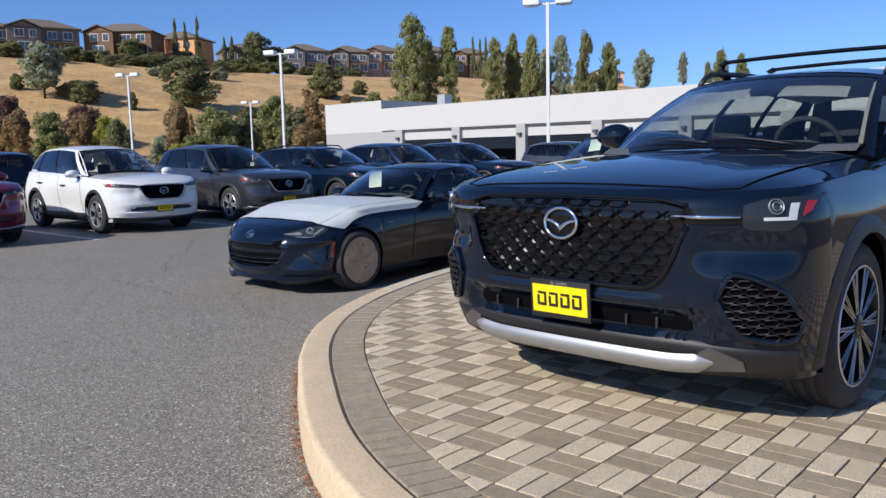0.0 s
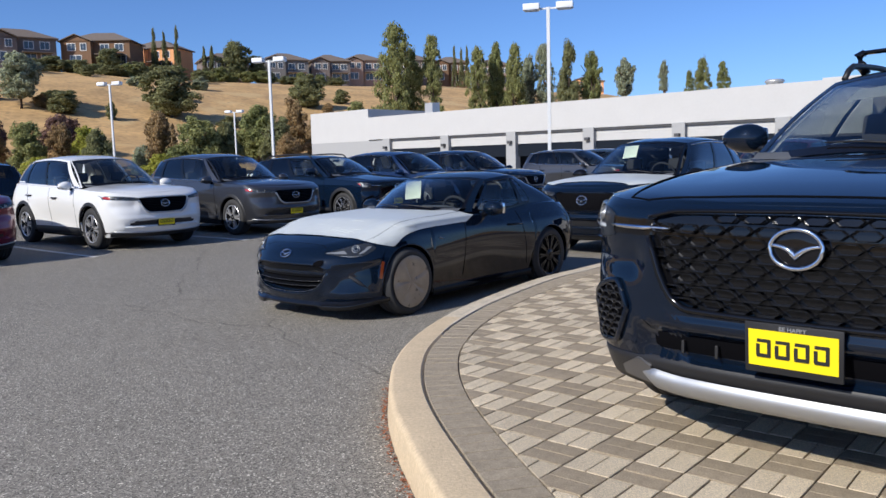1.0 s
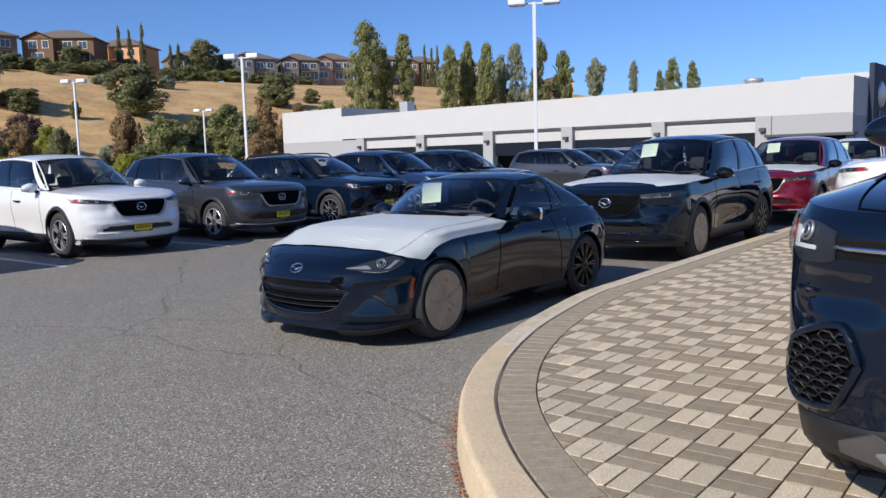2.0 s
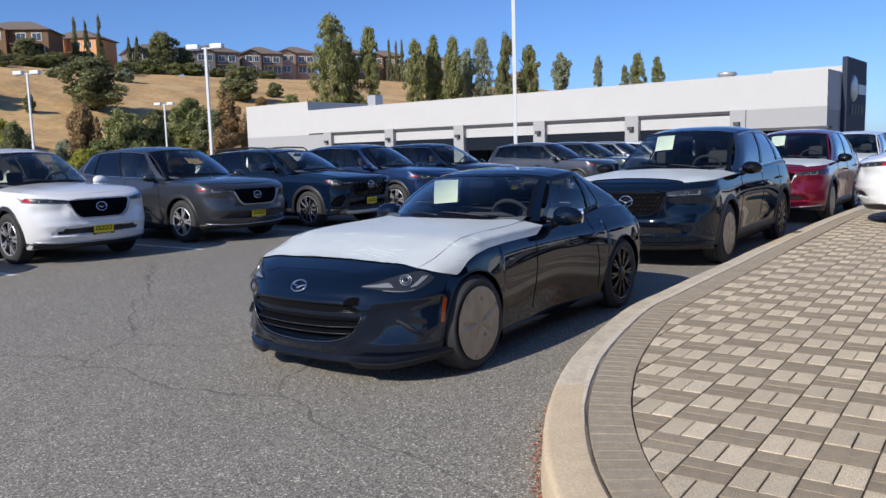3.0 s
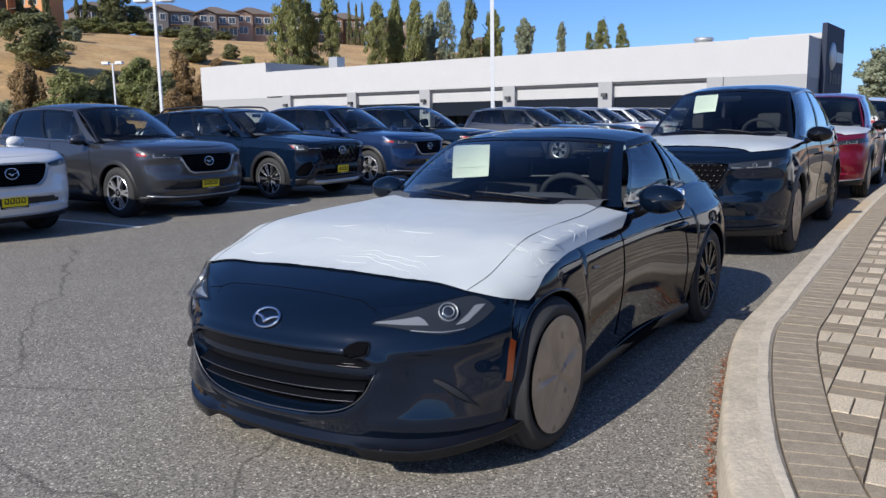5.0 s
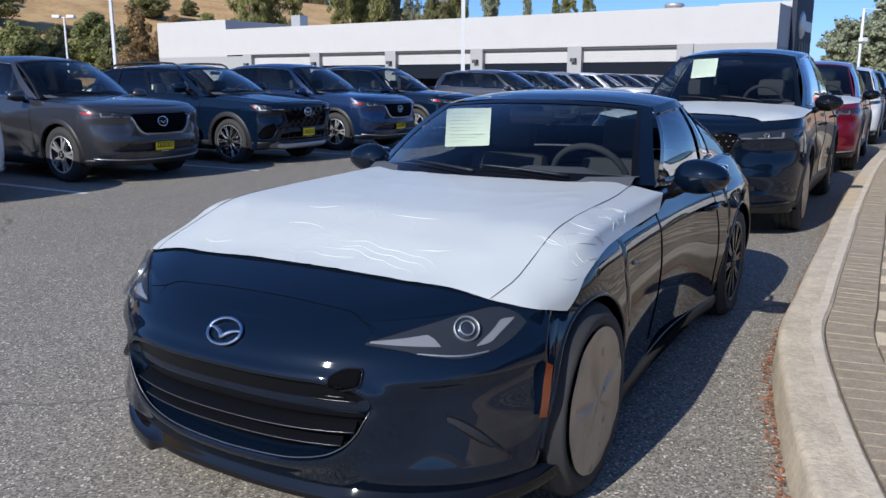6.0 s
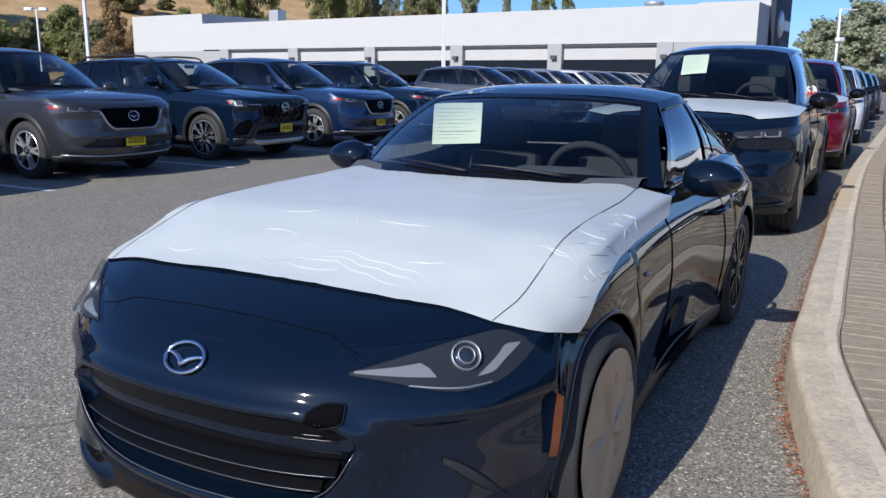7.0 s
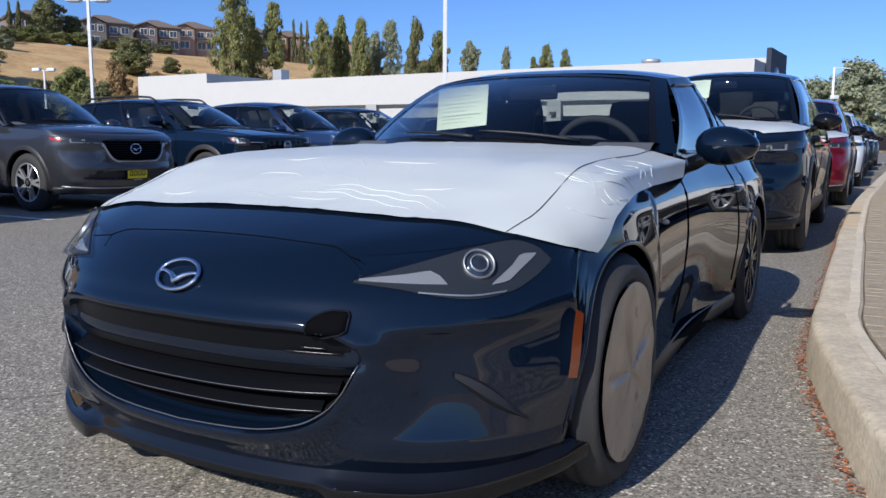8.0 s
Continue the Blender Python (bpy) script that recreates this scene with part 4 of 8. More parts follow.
    for side in (1, -1):
        sheet(bm, [[Vector((e.x, side * e.y, e.z)) for e in inner], [Vector((e.x, side * max(e.y - 0.02, 0), e.z + 0.012)) for e in inner], [Vector((e.x, side * max(e.y - 0.10, 0), e.z + 0.006)) for e in inner], [Vector((e.x, side * max(e.y - 0.11, 0), e.z - 0.16)) for e in inner]])
    bmesh.ops.recalc_face_normals(bm, faces=bm.faces)
    part("shoulder", bm, paint, car, smooth=40)
    bm = bmesh.new()
    lo = edge_at(edge, (ax + C["belt_end"]) / 2)[1] - 0.17
    sheet(bm, [[Vector((x, t * (edge_at(edge, x)[0] - 0.08), lo)) for t in frange(-1, 1, 4)] for x in frange(bx - 0.05, tx + 0.05, 8)])
    # dashboard
    prof = [(-0.02, -0.02), (-0.10, 0.015), (-0.26, 0.01), (-0.40, -0.02), (-0.46, -0.07), (-0.47, -0.30)]
    sheet(bm, [[Vector((bx + dx - 0.16 * abs(t) ** 2, t * (ay - 0.06), bz + dz - 0.01 + (0.03 if 0.2 < t < 0.75 and -0.42 < dx < -0.2 else 0))) for t in frange(-1, 1, 16)] for dx, dz in prof])
    part("interior", bm, M["inside"], car, smooth=45)
    sx, top = C["seat_x"], C["seat_top"]
    rows_of = [(sx, top)] + ([(sx - 0.85, top - 0.06)] if C.get("rear_seat", True) else [])
    for i, (x, zt) in enumerate(rows_of):
        for y in ((-0.36, 0.36) if C.get("seat_y") is None else (-C["seat_y"], C["seat_y"])):
            bm = boxed(x, y, (zt - 0.2 + lo - 0.1) / 2, 0.13, 0.46, zt - 0.2 - lo + 0.1, 0.06, Matrix.Rotation(radians(-12), 4, "Y"))
            seat = part("seat", bm, M["seat"], car, smooth=50)
            box_ = boxed(x - 0.07, y, zt - 0.09, 0.10, 0.26, 0.18, 0.048, Matrix.Rotation(radians(-10), 4, "Y"))
            part("headrest", box_, M["seat"], seat, smooth=50)
    # steering wheel on the left
    bm = bmesh.new()
    c0 = Vector((bx - 0.62, C.get("seat_y", 0.36), bz - 0.015 - C.get("wheel_drop", 0.0)))
    u, v = Vector((0, 1, 0)), Vector((0.42, 0, 0.9)).normalized()
    tube(bm, [c0 + u * 0.185 * math.cos(a) + v * 0.185 * math.sin(a) for a in [6.283185 * i / 32 for i in range(32)]], 0.016, 8, True)
    for a in (0.0, math.pi, -math.pi / 2):
        tube(bm, [c0, c0 + u * 0.18 * math.cos(a) + v * 0.18 * math.sin(a)], 0.022, 6, flat=0.5)
    part("steering_wheel", bm, M["seat"], car, smooth=60)
    if P.get("light_roof"):
        for ya in (-0.72, 0.16):
            bm = bmesh.new()
            rows = [[screen(ya + 0.56 * k, 0.90 - d, -0.055 - 0.05 * d) - Vector((0.10 * d, 0, 0)) for k in frange(0, 1, 8)] for d in frange(0.0, 0.16, 4)]
            sheet(bm, rows)
            bmesh.ops.solidify(bm, geom=bm.faces[:], thickness=0.014)
            part("sun_visor", bm, M["visor"], car, "pale grey sun visor", smooth=50)
        for side in (-1, 1):
            bm = bmesh_of([[screen(side * t, v, -0.03) for t in (0.90, 0.955)] for v in frange(0.10, 0.95, 8)])
            bmesh.ops.solidify(bm, geom=bm.faces[:], thickness=0.012)
            part("pillar_trim", bm, M["visor"], car, "pale grey windscreen pillar trim", smooth=50)
        bm = bmesh_of([[screen(0.02 + 0.16 * k, 0.085 + 0.02 * d, -0.03 - 0.05 * d) for k in frange(0, 1, 3)] for d in (0, 1, 2)])
        bmesh.ops.solidify(bm, geom=bm.faces[:], thickness=0.004)
        part("dash_paper", bm, M["trim"], car, "white paper lying on the dashboard")
    # rear-view mirror
    q = screen(0.0, 0.86) - Vector((0.07, 0, 0.05))
    part("rear_view_mirror", boxed(q.x, q.y, q.z, 0.03, 0.23, 0.065, 0.015), M["gloss"], car, smooth=50)
    if P.get("sticker"):
        t0, t1, v1, tall, lean = P["sticker"]
        v0 = v1 - 1.0

        def paper(t, v, lift=0.0):
            k = v1 - v
            return screen(t, v1, -0.01) + Vector((lean * k + lift, 0, -tall * k + 0.004 * math.sin(5 * t + 2 * k)))
        bm = bmesh_of([[paper(t, v) for t in frange(t0, t1, 4)] for v in frange(v0, v1, 4)])
        st = part("window_sticker", bm, M["paper"], car, "pale green price paper inside the windscreen", smooth=60)
        bm = bmesh.new()
        for k in range(9):
            v = v1 - (v1 - v0) * (0.12 + 0.09 * k)
            ta = t0 + (t1 - t0) * 0.1
            tb = t0 + (t1 - t0) * (0.86 - 0.25 * ((k * 7) % 3) / 2)
            sheet(bm, [[paper(t, w, 0.004) for t in frange(ta, tb, 3)] for w in (v - (v1 - v0) * (0.028 if k in (6,) else 0.008), v)])
        part("sticker_print", bm, M["paper_ink"], st)
    return screen, wall, roof, belt_pts


def facing(bm, d):
    """Turns the sheet so that it looks along d."""
    d = Vector(d)
    bm.normal_update()
    if sum((f.normal.dot(d) for f in bm.faces)) < 0:
        bmesh.ops.reverse_faces(bm, faces=bm.faces)
    return bm


def bmesh_of(rows):
    bm = bmesh.new()
    sheet(bm, rows)
    return bm


def mirror(car, x, y, z, s, paint, size=1.0):
    bm = bmesh.new()
    r = bmesh.ops.create_uvsphere(bm, u_segments=20, v_segments=12, radius=1)
    for v in r["verts"]:
        k = v.co.copy()
        fx = 0.085 if k.x > 0 else 0.05
        v.co = Vector((x + k.x * fx * size, s * (y + 0.115 * size) + k.y * 0.125 * size, z + k.z * (0.078 - 0.012 * s * k.y) * size))
    ob = part("side_mirror", bm, paint, car, smooth=60)
    bm = bmesh.new()
    tube(bm, [(x + 0.02, s * (y - 0.06), z - 0.10 * size), (x + 0.01, s * (y + 0.03), z - 0.05 * size), (x, s * (y + 0.09), z - 0.035 * size)], [0.035 * size, 0.028 * size, 0.03 * size], 8)
    part("mirror_arm", bm, M["gloss"], ob, smooth=60)
    bm = boxed(x - 0.048 * size, s * (y + 0.115 * size), z, 0.008, 0.2 * size, 0.115 * size, 0.02)
    part("mirror_glass", bm, M["chrome"], ob, smooth=50)
    return ob


def seam(car, pts, r=0.0035, name="door_seam", material="hole"):
    return part(name, tube(bmesh.new(), pts, r, 4), M[material], car, smooth=60)


def shell_parts(car, P, paint):
    """Body sheet, bonnet or deck ahead of the windscreen, wheel wells and underside."""
    sh = Shell(P)
    left, edge = sh.body()
    bm = bmesh.new()
    for s in (1, -1):
        sheet(bm, [[Vector((p.x, s * p.y, p.z)) for p in row] for row in left])
    cow = P["cab"]["cowl"][0] - 0.02
    tail_x = P["cab"]["tail"][0]
    hood = [e for e in edge if e.x > cow] + [Vector((cow, *edge_at(edge, cow)))]
    ts = [-1, -0.97, -0.92, -0.85, -0.75, -0.62, -0.5, -0.35, -0.2, 0, 0.2, 0.35, 0.5, 0.62, 0.75, 0.85, 0.92, 0.97, 1]
    sheet(bm, [[Vector((e.x, t * e.y, sh.deck(e.x, t * e.y, e.y, e.z))) for t in ts] for e in hood])
    rear = [Vector((tail_x + 0.02, *edge_at(edge, tail_x + 0.02)))] + [e for e in edge if e.x < tail_x + 0.02]
    sheet(bm, [[Vector((e.x, t * e.y, e.z + 0.015 * (1 - t * t))) for t in ts] for e in rear])
    bmesh.ops.remove_doubles(bm, verts=bm.verts, dist=0.0006)
    bmesh.ops.recalc_face_normals(bm, faces=bm.faces)
    body = part("body", bm, paint, car, smooth=P.get("smooth", 48))
    # wheel wells and floor, the shade under the car put into their black
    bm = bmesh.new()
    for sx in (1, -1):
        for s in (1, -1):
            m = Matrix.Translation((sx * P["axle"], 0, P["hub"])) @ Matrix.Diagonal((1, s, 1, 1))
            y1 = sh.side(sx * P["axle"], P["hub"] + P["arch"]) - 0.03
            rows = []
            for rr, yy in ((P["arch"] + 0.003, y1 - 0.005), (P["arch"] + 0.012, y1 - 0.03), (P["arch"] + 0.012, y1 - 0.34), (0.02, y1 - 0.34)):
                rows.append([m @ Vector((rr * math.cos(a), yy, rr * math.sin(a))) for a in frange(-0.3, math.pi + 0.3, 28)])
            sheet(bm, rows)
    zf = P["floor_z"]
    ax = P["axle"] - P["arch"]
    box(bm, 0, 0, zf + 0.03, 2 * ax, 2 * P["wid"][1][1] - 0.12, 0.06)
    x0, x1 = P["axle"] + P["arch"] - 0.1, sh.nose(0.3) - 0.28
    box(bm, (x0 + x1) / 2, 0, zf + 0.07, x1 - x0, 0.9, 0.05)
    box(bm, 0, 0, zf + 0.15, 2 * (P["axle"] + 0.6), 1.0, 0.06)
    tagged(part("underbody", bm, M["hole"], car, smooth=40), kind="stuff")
    return sh, edge, body


def ease(a, b, v):
    t = min(max((v - a) / (b - a), 0.0), 1.0)
    return t * t * (3 - 2 * t)


SUV_LO = pchip([(0, 0.620), (0.28, 0.628), (0.36, 0.670), (0.42, 0.755), (0.455, 0.835), (0.6, 0.845)])
SUV_HI = pchip([(0, 0.900), (0.30, 0.896), (0.46, 0.878), (0.6, 0.878)])
LOWER_LO, LOWER_HI = pchip([(0, 0.405), (0.5, 0.408), (0.70, 0.420), (0.8, 0.425)]), pchip([(0, 0.505), (0.5, 0.495), (0.70, 0.424), (0.8, 0.428)])


def suv_front(y, z):
    """Grille recess with its raised wing, folded cheeks and the low wide intake of a crossover."""
    lo, hi = SUV_LO(y), SUV_HI(y)
    dx = 0.0
    if z < hi:
        dx -= 0.034 * ease(lo - 0.002, lo + 0.010, z) * ease(hi, hi - 0.012, z) * (1 - ease(0.438, 0.460, y))
    dx += 0.016 * math.exp(-((z - lo + 0.012) / 0.018) ** 2) * (1 - ease(0.42, 0.52, y))
    dx -= 0.034 * math.exp(-((z - 0.74) / 0.075) ** 2) * ease(0.44, 0.56, y) * (1 - ease(0.80, 0.90, y))
    dx += 0.020 * math.exp(-((z - 0.535) / 0.028) ** 2) * (1 - ease(0.72, 0.84, y))
    a, b = LOWER_LO(y), LOWER_HI(y)
    dx -= 0.045 * ease(a - 0.01, a + 0.012, z) * ease(b + 0.006, b - 0.012, z) * (1 - ease(0.66, 0.72, y))
    dx += 0.018 * math.exp(-((z - 0.380) / 0.022) ** 2) * (1 - ease(0.74, 0.86, y))
    return dx


BIG_LO = pchip([(0, 0.630), (0.40, 0.636), (0.47, 0.675), (0.53, 0.780), (0.575, 0.900), (0.6, 0.91)])
BIG_HI = pchip([(0, 1.0), (0.45, 0.992), (0.58, 0.970), (0.6, 0.97)])


def big_front(y, z):
    """Grille recess, hollow below it, raised skid line and folded cheeks of the large crossover."""
    lo, hi = BIG_LO(y), BIG_HI(y)
    dx = 0.0
    if z < hi:
        dx -= 0.030 * ease(lo - 0.002, lo + 0.010, z) * ease(hi, hi - 0.012, z) * (1 - ease(0.555, 0.580, y))
    dx -= 0.040 * ease(0.412, 0.432, z) * ease(0.545, 0.520, z) * (1 - ease(0.60, 0.68, y))
    dx += 0.016 * math.exp(-((z - 0.575) / 0.022) ** 2) * (1 - ease(0.60, 0.72, y))
    dx -= 0.040 * math.exp(-((z - 0.80) / 0.070) ** 2) * ease(0.56, 0.68, y) * (1 - ease(0.88, 0.97, y))
    return dx


SUV = dict(sculpt=suv_front, mouth=lambda y: (SUV_LO(y), SUV_HI(y)), mouth_z=0.7, axle=1.35, hub=0.357, arch=0.405, floor_z=0.2, lc=0.62, pf=2.5, lr=0.5, pr=2.8, flare=0.018, flare_z=0.62, hollow=0.045, hollow_z=0.47, hollow_h=0.22,
           nose=[(0.18, 2.10), (0.34, 2.22), (0.5, 2.27), (0.70, 2.275), (0.88, 2.25), (0.93, 2.20), (0.97, 2.10), (1.02, 1.94), (1.06, 1.80)],
           tail=[(0.25, -2.18), (0.45, -2.28), (0.7, -2.30), (0.95, -2.24), (1.15, -2.18)],
           wid=[(0.2, 0.855), (0.35, 0.905), (0.6, 0.92), (0.8, 0.915), (0.95, 0.89), (1.1, 0.845)],
           plan=[(-2.3, 0.97), (-1.3, 1.0), (0, 0.985), (1.3, 0.995), (2.3, 1.0)],
           sill=[(-2.3, 0.32), (-1.8, 0.26), (0, 0.23), (1.8, 0.22), (2.2, 0.24)],
           shoulder=[(2.3, 0.935), (2.1, 0.962), (1.8, 0.992), (1.3, 1.015), (0.9, 1.03), (0.4, 1.047), (-0.5, 1.075), (-1.5, 1.115), (-2.0, 1.13), (-2.3, 1.12)],
           crown=[(0.6, 0.085), (1.0, 0.08), (1.5, 0.07), (1.9, 0.05), (2.1, 0.025), (2.27, 0.0)], ridge=0.012,
           cab=dict(cowl=(1.02, 1.10), a_base=(0.74, 0.755, 1.055), head=(0.16, 1.585), a_top=(0.02, 0.575, 1.545), bulge=0.035,
                    roof_z=[(0.16, 1.585), (-0.2, 1.635), (-0.7, 1.655), (-1.3, 1.635), (-1.85, 1.56)], roof_y=[(0.16, 0.575), (-0.3, 0.60), (-1.2, 0.59), (-1.85, 0.55)],
                    roof_end=-1.85, roof_drop=0.055, belt_end=-2.08, tail=(-2.16, 1.12), tail_glass=(0.72, 0.08, 0.86), panes=[(0.05, 0.43, 0.05, 0.93), (0.455, 0.755, 0.05, 0.93), (0.78, 0.90, 0.12, 0.90)],
                    tumble=0.035, seat_x=0.0, seat_top=1.32, trim_mat="chrome"))

BIG = dict(sculpt=big_front, mouth=lambda y: (BIG_LO(y), BIG_HI(y)), mouth_z=0.8, axle=1.56, hub=0.385, arch=0.435, floor_z=0.23, lc=0.55, pf=2.9, lr=0.45, pr=3.0, flare=0.02, flare_z=0.70, hollow=0.025, hollow_z=0.6,
           nose=[(0.2, 2.31), (0.36, 2.42), (0.5, 2.48), (0.75, 2.505), (0.95, 2.50), (1.0, 2.485), (1.03, 2.44), (1.06, 2.33), (1.10, 2.12)],
           tail=[(0.25, -2.5), (0.5, -2.6), (0.9, -2.62), (1.2, -2.52)],
           wid=[(0.2, 0.93), (0.36, 0.965), (0.65, 0.985), (0.9, 0.98), (1.05, 0.945), (1.15, 0.905)],
           plan=[(-2.6, 0.97), (-1.5, 1.0), (0, 0.985), (1.5, 0.995), (2.5, 1.0)],
           sill=[(-2.6, 0.34), (-2.0, 0.28), (0, 0.26), (2.0, 0.25), (2.4, 0.27)],
           shoulder=[(2.5, 1.022), (2.3, 1.036), (2.0, 1.056), (1.5, 1.086), (1.1, 1.108), (0.4, 1.135), (-0.5, 1.145), (-1.7, 1.18), (-2.6, 1.18)],
           crown=[(0.8, 0.09), (1.2, 0.095), (1.7, 0.080), (2.1, 0.055), (2.35, 0.028), (2.46, 0.008)], ridge=0.02,
           cab=dict(cowl=(1.20, 1.205), a_base=(0.92, 0.815, 1.14), head=(0.22, 1.655), a_top=(0.10, 0.63, 1.61), bulge=0.035,
                    roof_z=[(0.22, 1.655), (-0.2, 1.70), (-0.8, 1.72), (-1.6, 1.695), (-2.2, 1.64)], roof_y=[(0.22, 0.63), (-0.3, 0.66), (-1.4, 0.65), (-2.2, 0.61)],
                    roof_end=-2.2, roof_drop=0.055, belt_end=-2.38, tail=(-2.48, 1.17), tail_glass=(0.75, 0.08, 0.85), panes=[(0.05, 0.40, 0.05, 0.93), (0.425, 0.70, 0.05, 0.93), (0.725, 0.92, 0.06, 0.92)],
                    tumble=0.035, seat_x=0.1, seat_top=1.42, trim_mat="gloss"))

MOUTH_LO = pchip([(0, 0.248), (0.2, 0.258), (0.33, 0.284), (0.40, 0.322), (0.445, 0.375), (0.475, 0.43), (0.6, 0.43)])
MOUTH_HI = pchip([(0, 0.504), (0.3, 0.502), (0.42, 0.490), (0.475, 0.465), (0.6, 0.475)])
CREASE = pchip([(0, 0.512), (0.40, 0.508), (0.55, 0.504), (0.72, 0.520), (0.86, 0.562)])


def roadster_front(y, z):
    """Hollows and ridges of the roadster's bumper: mouth, nose lip, scooped cheeks, chin."""
    lo, hi = MOUTH_LO(y), MOUTH_HI(y)
    side = 1 - ease(0.452, 0.478, y)
    dx = 0.0
    if z < hi:
        dx -= (0.026 + 0.035 * ease(0.43, 0.38, z)) * ease(lo - 0.002, lo + 0.008, z) * ease(hi, hi - 0.011, z) * side
    dx += 0.010 * math.exp(-((z - hi - 0.010) / 0.020) ** 2) * (1 - ease(0.46, 0.60, y))              # lip over the mouth
    dx += 0.010 * math.exp(-((z - lo + 0.022) / 0.022) ** 2) * (1 - ease(0.40, 0.50, y))              # rolled chin
    d = z - CREASE(y)
    cheek = ease(0.47, 0.60, y) * (1 - ease(0.80, 0.85, y))
    if d < 0:
        dx -= 0.052 * (1 - math.exp(d / 0.030)) * math.exp(-(d / 0.20) ** 4) * cheek
    dx += 0.026 * math.exp(-((z - 0.238) / 0.030) ** 2) * ease(0.40, 0.50, y) * (1 - ease(0.80, 0.85, y))
    return dx


ROADSTER = dict(exact=True, axle=1.155, hub=0.308, arch=0.335, floor_z=0.13, lc=0.885, pf=2.3, pf_z=[(0.1, 2.6), (0.40, 2.6), (0.50, 2.45), (0.56, 2.35), (0.62, 2.25), (0.7, 2.6), (0.8, 2.9)], lr=0.6, pr=2.6, flare=0.016, flare_z=0.56,
                hollow=0.055, hollow_z=0.27, hollow_h=0.24, door_x=-0.1, door_soft=2, sculpt=roadster_front, mouth=lambda y: (MOUTH_LO(y), MOUTH_HI(y)),
                nose=[(0.10, 1.80), (0.2, 1.86), (0.30, 1.895), (0.42, 1.905), (0.50, 1.905), (0.55, 1.892), (0.60, 1.855), (0.64, 1.80), (0.67, 1.74), (0.70, 1.65), (0.74, 1.50), (0.80, 1.30)],
                tail=[(0.2, -1.9), (0.45, -2.0), (0.65, -2.01), (0.82, -1.92), (0.9, -1.85)],
                wid=[(0.10, 0.815), (0.22, 0.845), (0.42, 0.862), (0.56, 0.855), (0.66, 0.842), (0.72, 0.832), (0.78, 0.80), (0.9, 0.74)],
                plan=[(-2.0, 0.96), (-1.15, 0.998), (-0.1, 0.966), (0.9, 0.985), (1.2, 0.995), (1.36, 1.012), (1.5, 1.05), (1.65, 1.05), (1.8, 1.02), (1.9, 1.0)],
                sill=[(-2.0, 0.25), (-1.5, 0.19), (0, 0.165), (1.5, 0.15), (1.9, 0.15)],
                shoulder=[(1.9, 0.60), (1.8, 0.635), (1.7, 0.652), (1.5, 0.69), (1.3, 0.752), (1.1, 0.797), (0.8, 0.813), (0.45, 0.82), (0, 0.828), (-0.5, 0.838), (-0.9, 0.875), (-1.2, 0.885), (-1.6, 0.86), (-2.0, 0.82)],
                crown=[(0.3, 0.076), (0.6, 0.066), (0.9, 0.056), (1.2, 0.047), (1.52, 0.042), (1.75, 0.022), (1.83, 0.006), (1.9, 0.0)], ridge=0.02, smooth=60,
                cab=dict(cowl=(0.44, 0.895), a_base=(0.08, 0.715, 0.858), head=(-0.27, 1.203), a_top=(-0.36, 0.56, 1.172), bulge=0.03, pillar=0.085,
                         roof_z=[(-0.27, 1.203), (-0.45, 1.233), (-0.7, 1.247), (-0.9, 1.227), (-1.05, 1.187)], roof_y=[(-0.27, 0.56), (-0.6, 0.575), (-1.05, 0.50)],
                         roof_end=-1.05, roof_drop=0.045, belt_end=-1.50, tail=(-1.42, 0.90), tail_glass=(0.62, 0.06, 0.62), clear_tail=True,
                         panes=[(0.045, 0.52, 0.06, 0.90), (0.555, 0.66, 0.10, 0.84)], rear_glass="glass", tumble=0.03, seat_x=-0.66, seat_top=1.10, seat_y=0.33, rear_seat=False, trim_mat="gloss", wheel_drop=0.05))


def wheels(car, P, sh, w, rim_r, **k):
    covers = k.pop("covers", ())
    for i, (sx, s) in enumerate(((1, 1), (1, -1), (-1, 1), (-1, -1))):
        y = sh.side(sx * P["axle"], P["hub"] + 0.25) - k.get("inset", 0.03)
        kk = {a: b for a, b in k.items() if a != "inset"}
        add_wheel(car, sx * P["axle"], s * y, P["hub"], w, rim_r, s, cover=sx == 1 and bool(covers), **kk)


def arch_trim(car, P, sh, width=0.055):
    for sx in (1, -1):
        for s in (1, -1):
            bm = bmesh.new()
            rows = []
            for r, off in ((P["arch"] - 0.004, -0.02), (P["arch"] - 0.004, 0.012), (P["arch"] + width * 0.6, 0.014), (P["arch"] + width, 0.001)):
                rows.append([Vector((sx * P["axle"] + r * math.cos(a), s * (sh.side(sx * P["axle"] + r * math.cos(a), P["hub"] + r * math.sin(a)) + off), P["hub"] + r * math.sin(a))) for a in frange(-0.22, math.pi + 0.22, 30)])
            sheet(bm, rows)
            bmesh.ops.recalc_face_normals(bm, faces=bm.faces)
            part("arch_trim", bm, M["cladding"], car, smooth=50)
        
    for s in (1, -1):
        x0, x1 = P["axle"] - P["arch"] - width * 0.9, -(P["axle"] - P["arch"] - width * 0.9)
        bm = bmesh.new()
        rows = [[sh.flank(x, z, off, s) for x in frange(x0, x1, 12)] for z, off in ((sh.sill(0) - 0.01, -0.05), (sh.sill(0) - 0.01, 0.012), (sh.sill(0) + 0.11, 0.012), (sh.sill(0) + 0.13, 0.0))]
        sheet(bm, rows)
        part("sill_trim", bm, M["cladding"], car, smooth=40)


